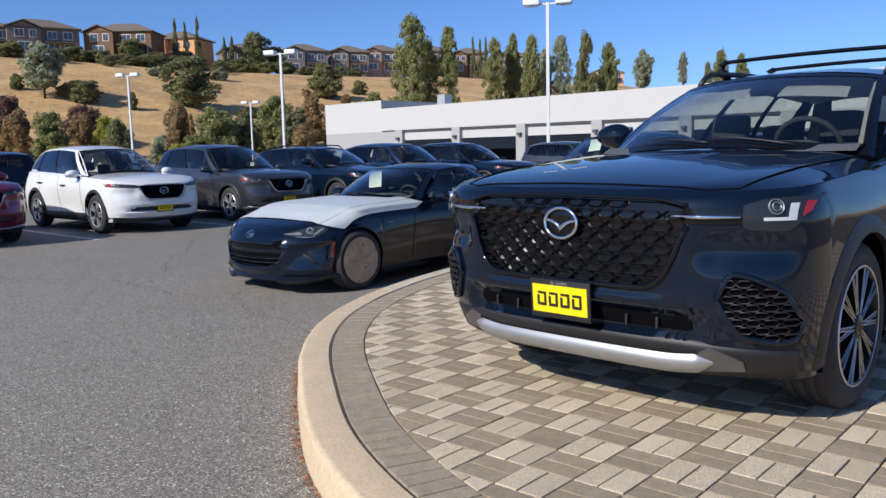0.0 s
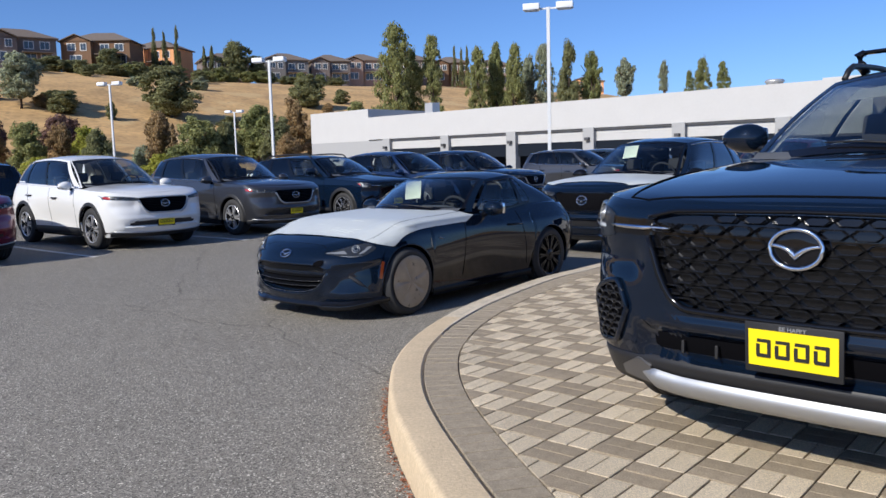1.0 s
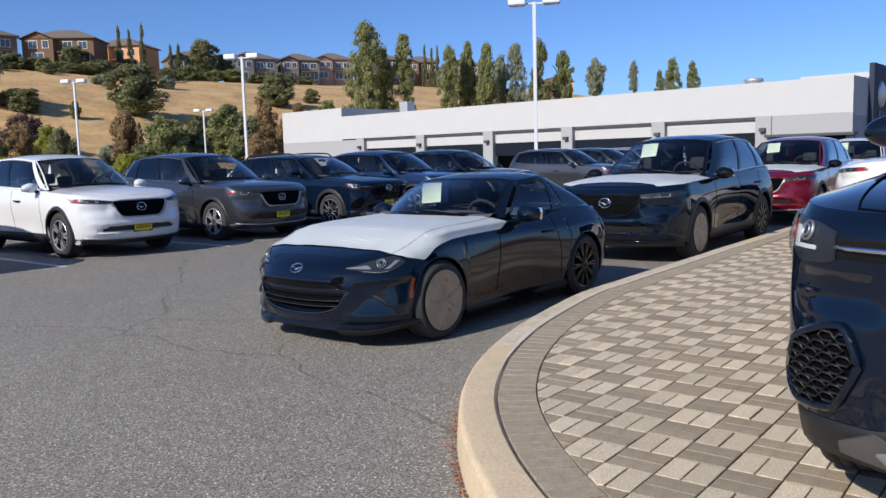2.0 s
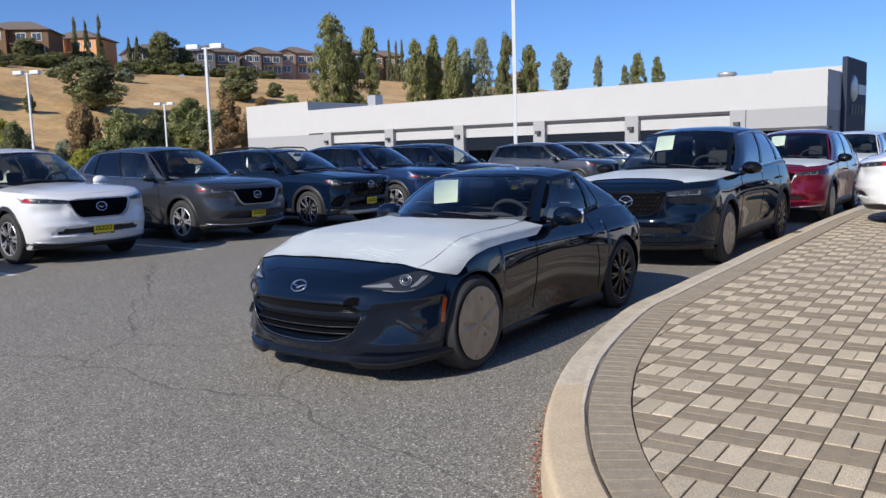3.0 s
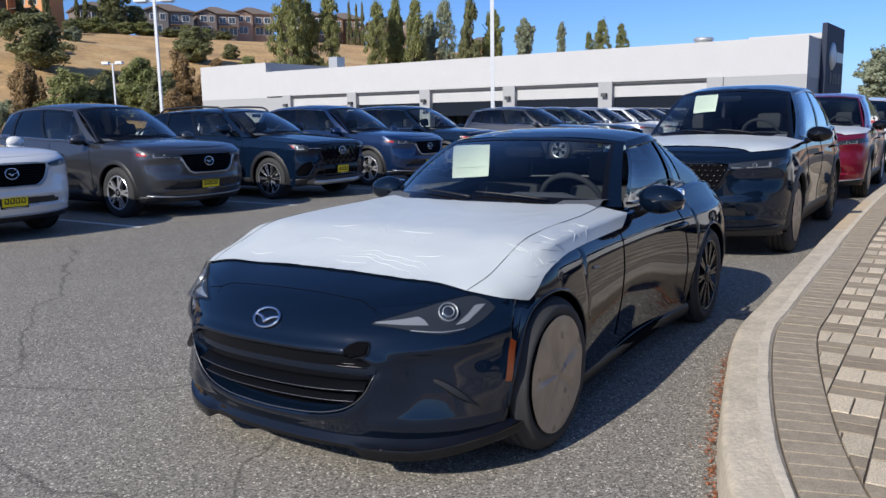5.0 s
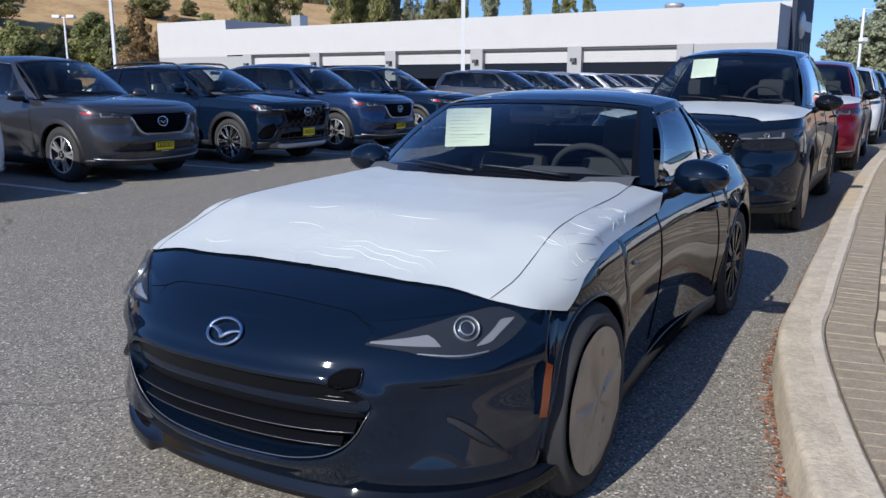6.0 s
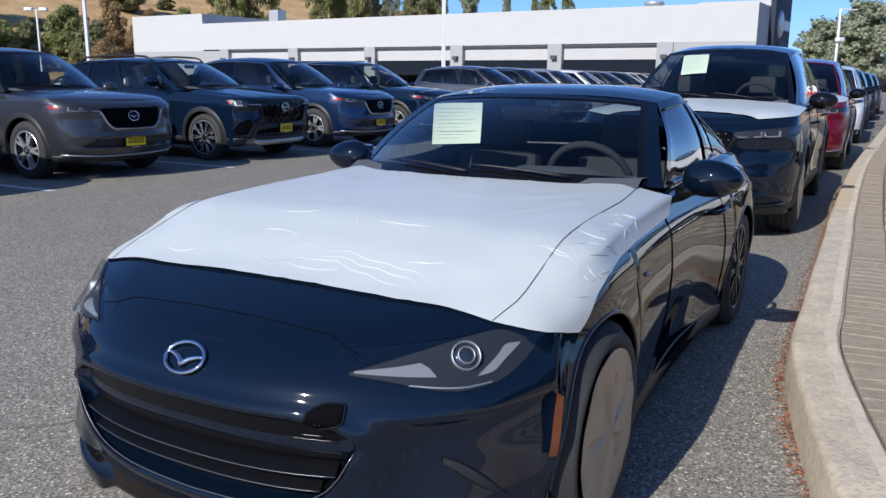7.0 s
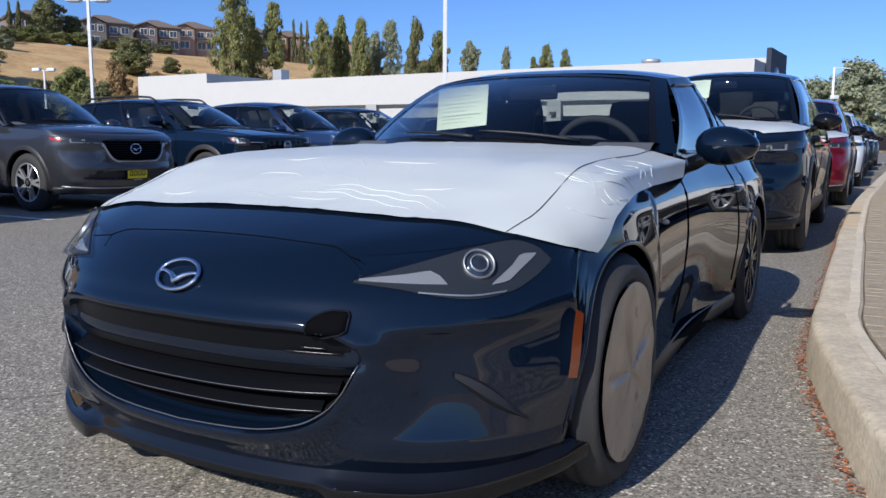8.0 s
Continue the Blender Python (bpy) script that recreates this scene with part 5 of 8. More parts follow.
def headlight(car, sh, s, ys, lo, hi, lens_at, lens_r=0.03, bars=(), off=0.006):
    """Dark housing set in the skin, projector, light bars and a clear cover."""
    fn = lambda y, z, o: sh.front(s * y, z, o)
    bm = bmesh.new()
    strip(bm, lambda y, z: fn(y, z, off * 0.35), ys, lo, hi, 5, back=lambda y, z: fn(y, z, -0.01))
    bmesh.ops.recalc_face_normals(bm, faces=bm.faces)
    h = part("headlight", bm, M["lamp_inside"], car, "dark headlight housing", smooth=50)
    y, z = lens_at
    q = fn(y, z, off * 0.5)
    n = (fn(y, z, 0.05) - fn(y, z, 0.0)).normalized()
    m = Matrix.Translation(q) @ n.to_track_quat("Y", "Z").to_matrix().to_4x4()
    part("projector_ring", lathe(bmesh.new(), [(lens_r * 1.18, 0.001), (lens_r * 1.16, 0.009), (lens_r * 1.06, 0.010), (lens_r, 0.004)], 28, m), M["satin"], h, "bright ring", smooth=50)
    part("projector_lens", lathe(bmesh.new(), [(lens_r, 0.003), (lens_r * 0.8, 0.007), (lens_r * 0.4, 0.011), (0.0, 0.012)], 24, m), M["lens_dark"], h, "dark projector lens", smooth=50)
    part("lens_ring", lathe(bmesh.new(), [(lens_r * 0.70, 0.006), (lens_r * 0.69, 0.012), (lens_r * 0.60, 0.013), (lens_r * 0.58, 0.008)], 24, m), M["satin"], h, "inner ring of the projector", smooth=50)
    for y0, y1, l2, h2, mt in bars:
        bm = bmesh.new()
        strip(bm, lambda y, z: fn(y, z, off * 0.8), frange(y0, y1, 8), l2, h2, 2, back=lambda y, z: fn(y, z, off * 0.3))
        bmesh.ops.recalc_face_normals(bm, faces=bm.faces)
        part("light_bar", bm, M[mt], h, smooth=50)
    bm = bmesh.new()
    strip(bm, lambda y, z: fn(y, z, off + 0.012), ys, lambda y: lo(y) - 0.001, lambda y: hi(y) + 0.001, 5, back=lambda y, z: fn(y, z, 0.0))
    bmesh.ops.recalc_face_normals(bm, faces=bm.faces)
    g = part("headlight_cover", bm, M["lampglass"], h, "clear headlight cover", smooth=50)
    g.visible_shadow = False
    return h


def door_seams(car, P, sh, xs, belt=-0.02, handles=()):
    for s in (1, -1):
        for xb, xt in xs:
            zt = sh.shoulder(xt) + belt
            zb = sh.sill(0) + 0.10
            seam(car, [sh.flank(xb + (xt - xb) * k ** 1.5, zb + (zt - zb) * k, 0.0005, s) for k in frange(0, 1, 12)])
        for x, z in handles:
            bm = bmesh.new()
            tube(bm, [sh.flank(x + d, z, o, s) for d, o in ((0.11, 0.0), (0.09, 0.03), (0.0, 0.038), (-0.09, 0.03), (-0.11, 0.0))], 0.012, 6)
            part("door_handle", bm, M["gloss"], car, smooth=60)


def hood_film(car, P, sh, edge, x_front, x_back, t_max, dip, wrinkle=0.004, over=None, swept=0.2, creases=0):
    """White transport film over the bonnet. over: heights by which it hangs down on the wings, along x; dip: how far its front edge sweeps back at the sides."""
    hang = pchip(over) if over else None
    rim = 0.86 if over else 1.0

    def at(w, s, lift=0.0):
        a = abs(w)
        b_ = min(a / rim, 1.0)
        k = max(0.0, (a - rim) / 0.14) if over else 0.0
        xf, xb = x_front - dip * b_ ** 2.6 - 0.195 * k, x_back - swept * b_ ** 2 + 0.14 * k
        x = xf + (xb - xf) * s
        ey, ez = edge_at(edge, x)
        if k > 0:
            z = ez - hang(x) * k
            y = sh.side(x, z) + 0.006 + lift
            z += 0.010 * (1 - k) ** 3
        else:
            y = t_max * ey * b_
            z = sh.deck(x, y, ey, ez) + 0.007 + lift
        fold = noise.noise((x * 3 + 7, w * 6, 1.7))
        z += wrinkle * (math.exp(-(fold / 0.09) ** 2) * 0.35 + 0.8 * max(0, noise.noise((x * 6, w * 4, 4))) ** 2)
        return Vector((x, math.copysign(y, w), z))
    bm = bmesh.new()
    sheet(bm, [[at(w, i / 56) for w in frange(-1, 1, 72)] for i in range(57)])
    film = part("bonnet_film", bm, M["film"], car, "white protective transport film, slightly wrinkled", smooth=80)
    # thin raised creases
    r = random.Random(5)
    runs = []
    for _ in range(creases):
        side = r.random() < 0.86
        if side:
            w, s = r.choice((1, 1, 1, -1)) * r.uniform(0.80, 0.97), r.uniform(0.06, 0.62)
            dw, ds, n = r.choice((-1, 1)) * r.uniform(0.05, 0.14), r.uniform(-0.08, 0.08), 6
        else:
            w, s = r.uniform(-0.6, 0.45), r.uniform(0.03, 0.35)
            dw, ds, n = r.uniform(0.08, 0.22), r.uniform(-0.03, 0.05), 12
        bend = r.uniform(-0.02, 0.02)
        runs.append([at(max(-1, min(1, w + dw * q)), min(1, max(0, s + ds * q + bend * math.sin(3.1 * q))), 0.0004) for q in frange(0, 1, n)])
    if creases:
        for _ in range(3):
            w, s = r.uniform(-0.12, 0.06), r.uniform(0.05, 0.12)
            runs.append([at(w + 0.52 * q, s + 0.045 * math.sin(2.6 * q + 0.9) - 0.03 * q + 0.022 * noise.noise((q * 5 + 9 * w, 2.0, s)), 0.0006) for q in frange(0, 1, 26)])
        for run in runs:
            m = len(run) - 1
            part("fold", tube(bmesh.new(), run, [0.0003 + 0.0016 * math.sin(math.pi * i / m) for i in range(m + 1)], 5), M["film"], film, smooth=70)
    return film


def at_pose(x, y, heading, z=0.0):
    """heading: degrees by which the nose is turned from +x, anticlockwise."""
    return pose(x, y, z, 0, 0, heading)


def crossover(paint, film=False, plated=True, label="", group="", m=Matrix(), mesh_grille=False, covers=False, sticker=False, dark_trim=False, rails=False):
    P = dict(SUV)
    if sticker:
        P["sticker"] = (-0.66, -0.22, 0.90, 0.19, 0.10)
    car = thing("car", m, label, "car", group)
    sh, edge, body = shell_parts(car, P, paint)
    cabin(car, P, paint, sh, edge)
    wheels(car, P, sh, 0.225, 0.235, covers=covers, spokes=5 if not dark_trim else 10, style="machined" if not dark_trim else "dark", blade=0.05)
    arch_trim(car, P, sh)
    door_seams(car, P, sh, [(0.78, 0.72), (-0.28, -0.30), (-1.02, -1.25)], handles=((-0.05, 0.88), (-1.12, 0.92)))
    for s in (1, -1):
        mirror(car, 0.62, 0.86, 1.10, s, M["gloss"] if film else paint)
    # grille, its bright wing, lower intake, skirt
    glo, ghi = (lambda y: SUV_LO(abs(y)) + 0.004), (lambda y: SUV_HI(abs(y)) - 0.004)
    ys = frange(-0.45, 0.45, 28)
    # backing sheet whose black stands for the shade behind the grille
    bm = bmesh.new()
    strip(bm, lambda y, z: sh.front(y, z, -0.026, True), ys, glo, ghi, 5)
    g = part("grille", facing(bm, (1, 0, 0)), M["hole"], car, "black mesh grille", smooth=50)
    if mesh_grille:
        for j in range(6):
            for i in range(17):
                y, z = -0.42 + 0.053 * i + 0.026 * (j % 2), 0.640 + 0.045 * j
                if abs(y) < 0.44 and glo(y) + 0.012 < z < ghi(y) - 0.012:
                    q = sh.front(y, z, -0.014, True)
                    part("grille_stud", boxed(q.x, q.y, q.z, 0.016, 0.015, 0.012, 0.003), M["rim_dark"], g)
    else:
        bm = bmesh.new()
        for j in range(9):
            z = 0.640 + 0.029 * j
            pts = [sh.front(y, z, -0.018, True) for y in frange(-0.45, 0.45, 20) if glo(y) < z < ghi(y)]
            if len(pts) > 2:
                tube(bm, pts, 0.005, 4)
        part("grille_bar", bm, M["panel"], g)
    bm = bmesh.new()
    wy = frange(-0.48, 0.48, 44)
    rows = [[sh.front(y, SUV_LO(abs(y)) + dz * (0.5 + 1.1 * (abs(y) / 0.46) ** 2), o, True) for y in wy] for dz, o in ((0.006, 0.002), (0.004, 0.016), (-0.006, 0.020), (-0.020, 0.014), (-0.024, 0.002))]
    sheet(bm, rows)
    bmesh.ops.recalc_face_normals(bm, faces=bm.faces)
    part("grille_wing", bm, M["gloss"] if dark_trim else M["satin"], car, "bright trim under the grille", smooth=60)
    for s in (1, -1):
        headlight(car, sh, s, frange(0.465, 0.895, 18), lambda y: 0.832 + 0.030 * ((y - 0.465) / 0.43) ** 1.5, lambda y: 0.876 + 0.050 * ((y - 0.465) / 0.43) ** 0.8, (0.66, 0.868), 0.018,
                  ((0.60, 0.78, lambda y: 0.842 + 0.03 * (y - 0.60), lambda y: 0.851 + 0.03 * (y - 0.60), "light_bar"), (0.765, 0.78, lambda y: 0.851, lambda y: 0.892, "light_bar"), (0.48, 0.56, lambda y: 0.841, lambda y: 0.848, "light_bar"), (0.835, 0.888, lambda y: 0.862 + 0.2 * (y - 0.835), lambda y: 0.905 + 0.1 * (y - 0.835), "lens_dark" if film else "redlens")))
    bm = bmesh.new()
    strip(bm, lambda y, z: sh.front(y, z, -0.028, True), frange(-0.68, 0.68, 24), lambda y: LOWER_LO(abs(y)) - 0.002, lambda y: LOWER_HI(abs(y)) + 0.003, 2)
    part("lower_intake", facing(bm, (1, 0, 0)), M["cladding"], car, "dark low wide intake", smooth=50)
    bm = bmesh.new()
    strip(bm, lambda y, z: sh.front(y, z, 0.008), frange(-0.88, 0.88, 30), lambda y: 0.215 + 0.02 * abs(y), lambda y: 0.285 + 0.04 * abs(y) ** 3, 3, back=lambda y, z: sh.front(y, z, -0.03))
    part("front_skirt", bm, M["cladding"], car, smooth=50)
    bm = bmesh.new()
    tube(bm, [sh.front(y, 0.295 + 0.05 * abs(y) ** 3, 0.01) for y in frange(-0.84, 0.84, 24)], 0.01, 5)
    part("skirt_trim", bm, M["satin"] if not dark_trim else M["gloss"], car, smooth=60)
    emblem(car, sh, 0, 0.775, 0.155, 0.012, True)
    if plated:
        plate(car, sh, 0.500, off=0.034)
    if film:
        hood_film(car, P, sh, edge, 1.955, 1.06, 1.0, -0.065, 0.006)
    if rails:
        add_rails(car, P, 0.56, 1.655, 0.0, -1.6)
    return car


def add_rails(car, P, y, z, x0, x1, bars=False):
    zr = pchip(P["cab"]["roof_z"])
    for s in (1, -1):
        bm = bmesh.new()
        pts = [(x0, s * y, zr(x0) - 0.045), (x0 - 0.07, s * y, zr(x0) + 0.01)] + [(x, s * y, zr(x) + 0.025) for x in frange(x0 - 0.16, x1 + 0.16, 10)] + [(x1 + 0.06, s * y, zr(x1) - 0.0), (x1, s * y, zr(x1) - 0.05)]
        tube(bm, pts, 0.019, 8)
        part("roof_rail", bm, M["cladding"], car, smooth=60)
    if bars:
        for x in (-0.42, -1.30):
            bar = [(x, t * (y + 0.02), zr(x) + 0.115 + 0.010 * (1 - t * t)) for t in frange(-1, 1, 10)]
            bm = tube(bmesh.new(), bar, 0.03, 8, flat=0.5)
            for s in (1, -1):
                tube(bm, [(x, s * (y + 0.015), zr(x) + 0.115), (x, s * (y + 0.05), zr(x) + 0.10), (x, s * (y + 0.035), zr(x) + 0.04), (x, s * (y + 0.0), zr(x) - 0.02)], [0.03, 0.04, 0.042, 0.034], 8, flat=0.8)
            part("roof_bar", bm, M["gloss"], car, "black roof cross bar", smooth=60)


def big_suv(paint, label="", group="", m=Matrix(), hero=False, plated=True, bars=False, skid="satin"):
    P = dict(BIG)
    P["light_roof"] = hero
    if hero:
        P["cab"] = dict(BIG["cab"], rear_glass="glass", clear_tail=True)
    car = thing("car", m, label, "car", group)
    sh, edge, body = shell_parts(car, P, paint)
    cabin(car, P, paint, sh, edge)
    wheels(car, P, sh, 0.255, 0.275, spokes=10, style="edge", blade=0.026)
    arch_trim(car, P, sh, 0.075)
    door_seams(car, P, sh, [(0.90, 0.86), (-0.30, -0.32), (-1.22, -1.4)], handles=((-0.05, 0.95), (-1.25, 0.98)))
    for s in (1, -1):
        mirror(car, 0.47, 0.89, 1.295, s, paint, 1.1)
    add_rails(car, P, 0.60, 1.7, 0.02, -1.9, bars)
    # bonnet shut line
    run = []
    for t in frange(-1, 1, 60):
        a = abs(t)
        x = 2.375 - 1.35 * max(0.0, (a - 0.50) / 0.50) ** 1.15
        ey, ez = edge_at(edge, x)
        y = math.copysign(min(0.70 * a / 0.5 if a < 0.5 else 0.70 + 0.115 * ((a - 0.5) / 0.5) ** 0.5, ey - 0.03), t)
        run.append(Vector((x, y, sh.deck(x, y, ey, ez) + 0.001)))
    seam(car, run, 0.004, "bonnet_seam")
    # grille with honeycomb cells
    glo, ghi = (lambda y: BIG_LO(abs(y))), (lambda y: BIG_HI(abs(y)))
    ys = frange(-0.578, 0.578, 44)
    bm = bmesh.new()
    strip(bm, lambda y, z: sh.front(y, z, -0.022, True), ys, lambda y: glo(y) + 0.004, lambda y: ghi(y) - 0.004, 6)
    g = part("grille", facing(bm, (1, 0, 0)), M["gloss"], car, "gloss black honeycomb grille", smooth=50)
    pw, ph = (0.104, 0.047) if hero else (0.14, 0.07)
    for j in range(int(0.36 / ph) + 1):
        for i in range(-6, 7):
            y, z = (i + 0.5 * (j % 2)) * pw, 0.655 + j * ph
            if abs(y) > 0.56 or z < glo(y) + 0.012 or z > ghi(y) - 0.012:
                continue
            bm = bmesh.new()
            hexa = [(y + pw * 0.5 * a, z + ph * 0.66 * b) for a, b in ((-1, 0), (-0.6, 0.62), (0.6, 0.62), (1, 0), (0.6, -0.62), (-0.6, -0.62))]
            inn = [(y + (a - y) * 0.86, z + (b - z) * 0.76) for a, b in hexa]
            o = [bm.verts.new(sh.front(a, b, -0.012, True)) for a, b in hexa]
            i1 = [bm.verts.new(sh.front(a, b, 0.002, True)) for a, b in [(y + (a - y) * 0.93, z + (b - z) * 0.88) for a, b in hexa]]
            i2 = [bm.verts.new(sh.front(a, b, -0.020, True)) for a, b in inn]
            for k in range(6):
                bm.faces.new((o[k], o[(k + 1) % 6], i1[(k + 1) % 6], i1[k]))
                bm.faces.new((i1[k], i1[(k + 1) % 6], i2[(k + 1) % 6], i2[k]))
            bmesh.ops.recalc_face_normals(bm, faces=bm.faces)
            part("grille_cell", bm, M["grille_gloss"], g, smooth=30)
    bm = bmesh.new()
    tube(bm, [sh.front(y, glo(y) - 0.004, 0.004, True) for y in ys], 0.013, 6)
    part("grille_wing", bm, M["gloss"], car, "gloss black grille surround", smooth=60)
    bm = bmesh.new()
    tube(bm, [sh.front(y, ghi(y) + 0.008, 0.002, True) for y in ys], 0.008, 6)
    part("bonnet_lip", bm, M["gloss"], car, smooth=60)
    for s in (1, -1):
        headlight(car, sh, s, frange(0.772, 0.955, 20), pchip([(0.772, 0.90), (0.79, 0.886), (0.90, 0.878), (0.935, 0.91), (0.955, 0.975)]), pchip([(0.772, 0.978), (0.833, 1.0), (0.955, 1.014)]), (0.868, 0.972), 0.027,
                  ((0.838, 0.925, lambda y: 0.919, lambda y: 0.932, "drl"), (0.906, 0.925, lambda y: 0.932, lambda y: 0.985, "drl"), (0.939, 0.954, lambda y: 0.935 + 1.2 * (y - 0.939), lambda y: 0.992, "redlens")))
        bm = bmesh.new()
        tube(bm, [sh.front(s * y, 0.932 + 0.01 * (y - 0.5), 0.014) for y in frange(0.49, 0.765, 8)], [0.004, 0.007, 0.008, 0.009, 0.009, 0.009, 0.008, 0.007, 0.005], 6)
        part("light_wing", bm, M["chrome"], car, "chrome bar beside the headlight", smooth=60)
        # side intake with its mesh over a sheet blackened for shade
        ilo, ihi = pchip([(0.69, 0.595), (0.72, 0.535), (0.775, 0.45), (0.91, 0.43), (0.94, 0.475)]), pchip([(0.69, 0.61), (0.742, 0.705), (0.90, 0.64), (0.94, 0.52)])
        iy = frange(0.69, 0.94, 14)
        bm = bmesh.new()
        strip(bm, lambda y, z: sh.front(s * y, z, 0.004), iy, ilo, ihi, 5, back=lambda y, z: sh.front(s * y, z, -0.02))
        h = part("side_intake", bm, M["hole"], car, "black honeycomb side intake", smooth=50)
        if hero:
            for j in range(9):
                for i in range(5):
                    y, z = 0.705 + 0.052 * i + 0.026 * (j % 2), 0.452 + 0.031 * j
                    if y > 0.93 or z < ilo(y) + 0.012 or z > ihi(y) - 0.012:
                        continue
                    bm = bmesh.new()
                    pts = [sh.front(s * (y + 0.026 * a), z + 0.019 * b, 0.014) for a, b in ((-1, 0), (-0.5, 0.7), (0.5, 0.7), (1, 0), (0.5, -0.7), (-0.5, -0.7))]
                    tube(bm, pts, 0.0045, 4, True)
                    part("intake_cell", bm, M["cladding"], h, smooth=50)
        bm = bmesh.new()
        rim_ = [(y, ilo(y)) for y in iy] + [(0.94, z) for z in frange(ilo(0.94), ihi(0.94), 4)] + [(y, ihi(y)) for y in iy[::-1]]
        tube(bm, [sh.front(s * y, z, 0.008) for y, z in rim_], 0.014, 6, True)
        part("intake_surround", bm, paint, car, smooth=60)
    # lower intake: the shade inside is put into the sheet's colour
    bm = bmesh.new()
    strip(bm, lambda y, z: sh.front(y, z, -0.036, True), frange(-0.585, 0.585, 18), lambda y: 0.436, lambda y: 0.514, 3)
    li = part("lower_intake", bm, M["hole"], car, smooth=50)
    for y in (-0.44, -0.30, 0.0, 0.30, 0.44):
        q = sh.front(y, 0.465, -0.012, True)
        part("intake_rib", boxed(q.x - 0.005, q.y, q.z + 0.008, 0.016, 0.012, 0.05, 0.003), M["cladding"], li)
    bm = bmesh.new()
    strip(bm, lambda y, z: sh.front(y, z, 0.006), frange(-0.96, 0.96, 40), lambda y: 0.25 + 0.03 * abs(y) ** 2, lambda y: 0.41 - 0.05 * max(0, abs(y) - 0.5), 4, back=lambda y, z: sh.front(y, z, -0.04))
    part("front_skirt", bm, M["cladding"], car, smooth=50)
    bm = bmesh.new()
    zz = [(0.268, 0.012), (0.278, 0.034), (0.31, 0.046), (0.343, 0.038), (0.352, 0.012)]
    rows = []
    for y in frange(-0.66, 0.66, 66):
        a = abs(y)
        lift = 0.022 * max(0, (a - 0.45) / 0.21) ** 1.5
        fade = 1 - 0.9 * max(0, (a - 0.585) / 0.075)
        rows.append([sh.front(y, 0.31 + (z - 0.31) * fade + lift, 0.008 + (o - 0.008) * fade) for z, o in zz])
    sheet(bm, rows)
    bmesh.ops.recalc_face_normals(bm, faces=bm.faces)
    part("skid_plate", bm, M[skid], car, "satin silver skid bar under the bumper", smooth=60)
    for s in (1, -1):
        # grey end facets of the skid bar, black recess that holds the chrome bar
        bm = bmesh.new()
        strip(bm, lambda y, z: sh.front(s * y, z, 0.016), frange(0.60, 0.76, 8), lambda y: 0.285 + 0.10 * (y - 0.60), lambda y: max(0.40 - 0.55 * abs(y - 0.655), 0.30 + 0.10 * (y - 0.60)), 3, back=lambda y, z: sh.front(s * y, z, -0.01))
        bmesh.ops.recalc_face_normals(bm, faces=bm.faces)
        part("skid_end", bm, M["edge_dark"], car, "dark grey end of the skid bar", smooth=40)
        bm = bmesh.new()
        strip(bm, lambda y, z: sh.front(s * y, z, 0.005), frange(0.55, 0.772, 10), lambda y: 0.902 + 0.02 * (y - 0.55), lambda y: 0.965 + 0.03 * (y - 0.55), 3, back=lambda y, z: sh.front(s * y, z, -0.01))
        bmesh.ops.recalc_face_normals(bm, faces=bm.faces)
        part("light_band", bm, M["gloss"], car, "black recess between grille and headlight", smooth=50)
    emblem(car, sh, 0, 0.885, 0.172, 0.044, True)
    if plated:
        plate(car, sh, 0.555, off=0.030, slogan=hero)
    return car


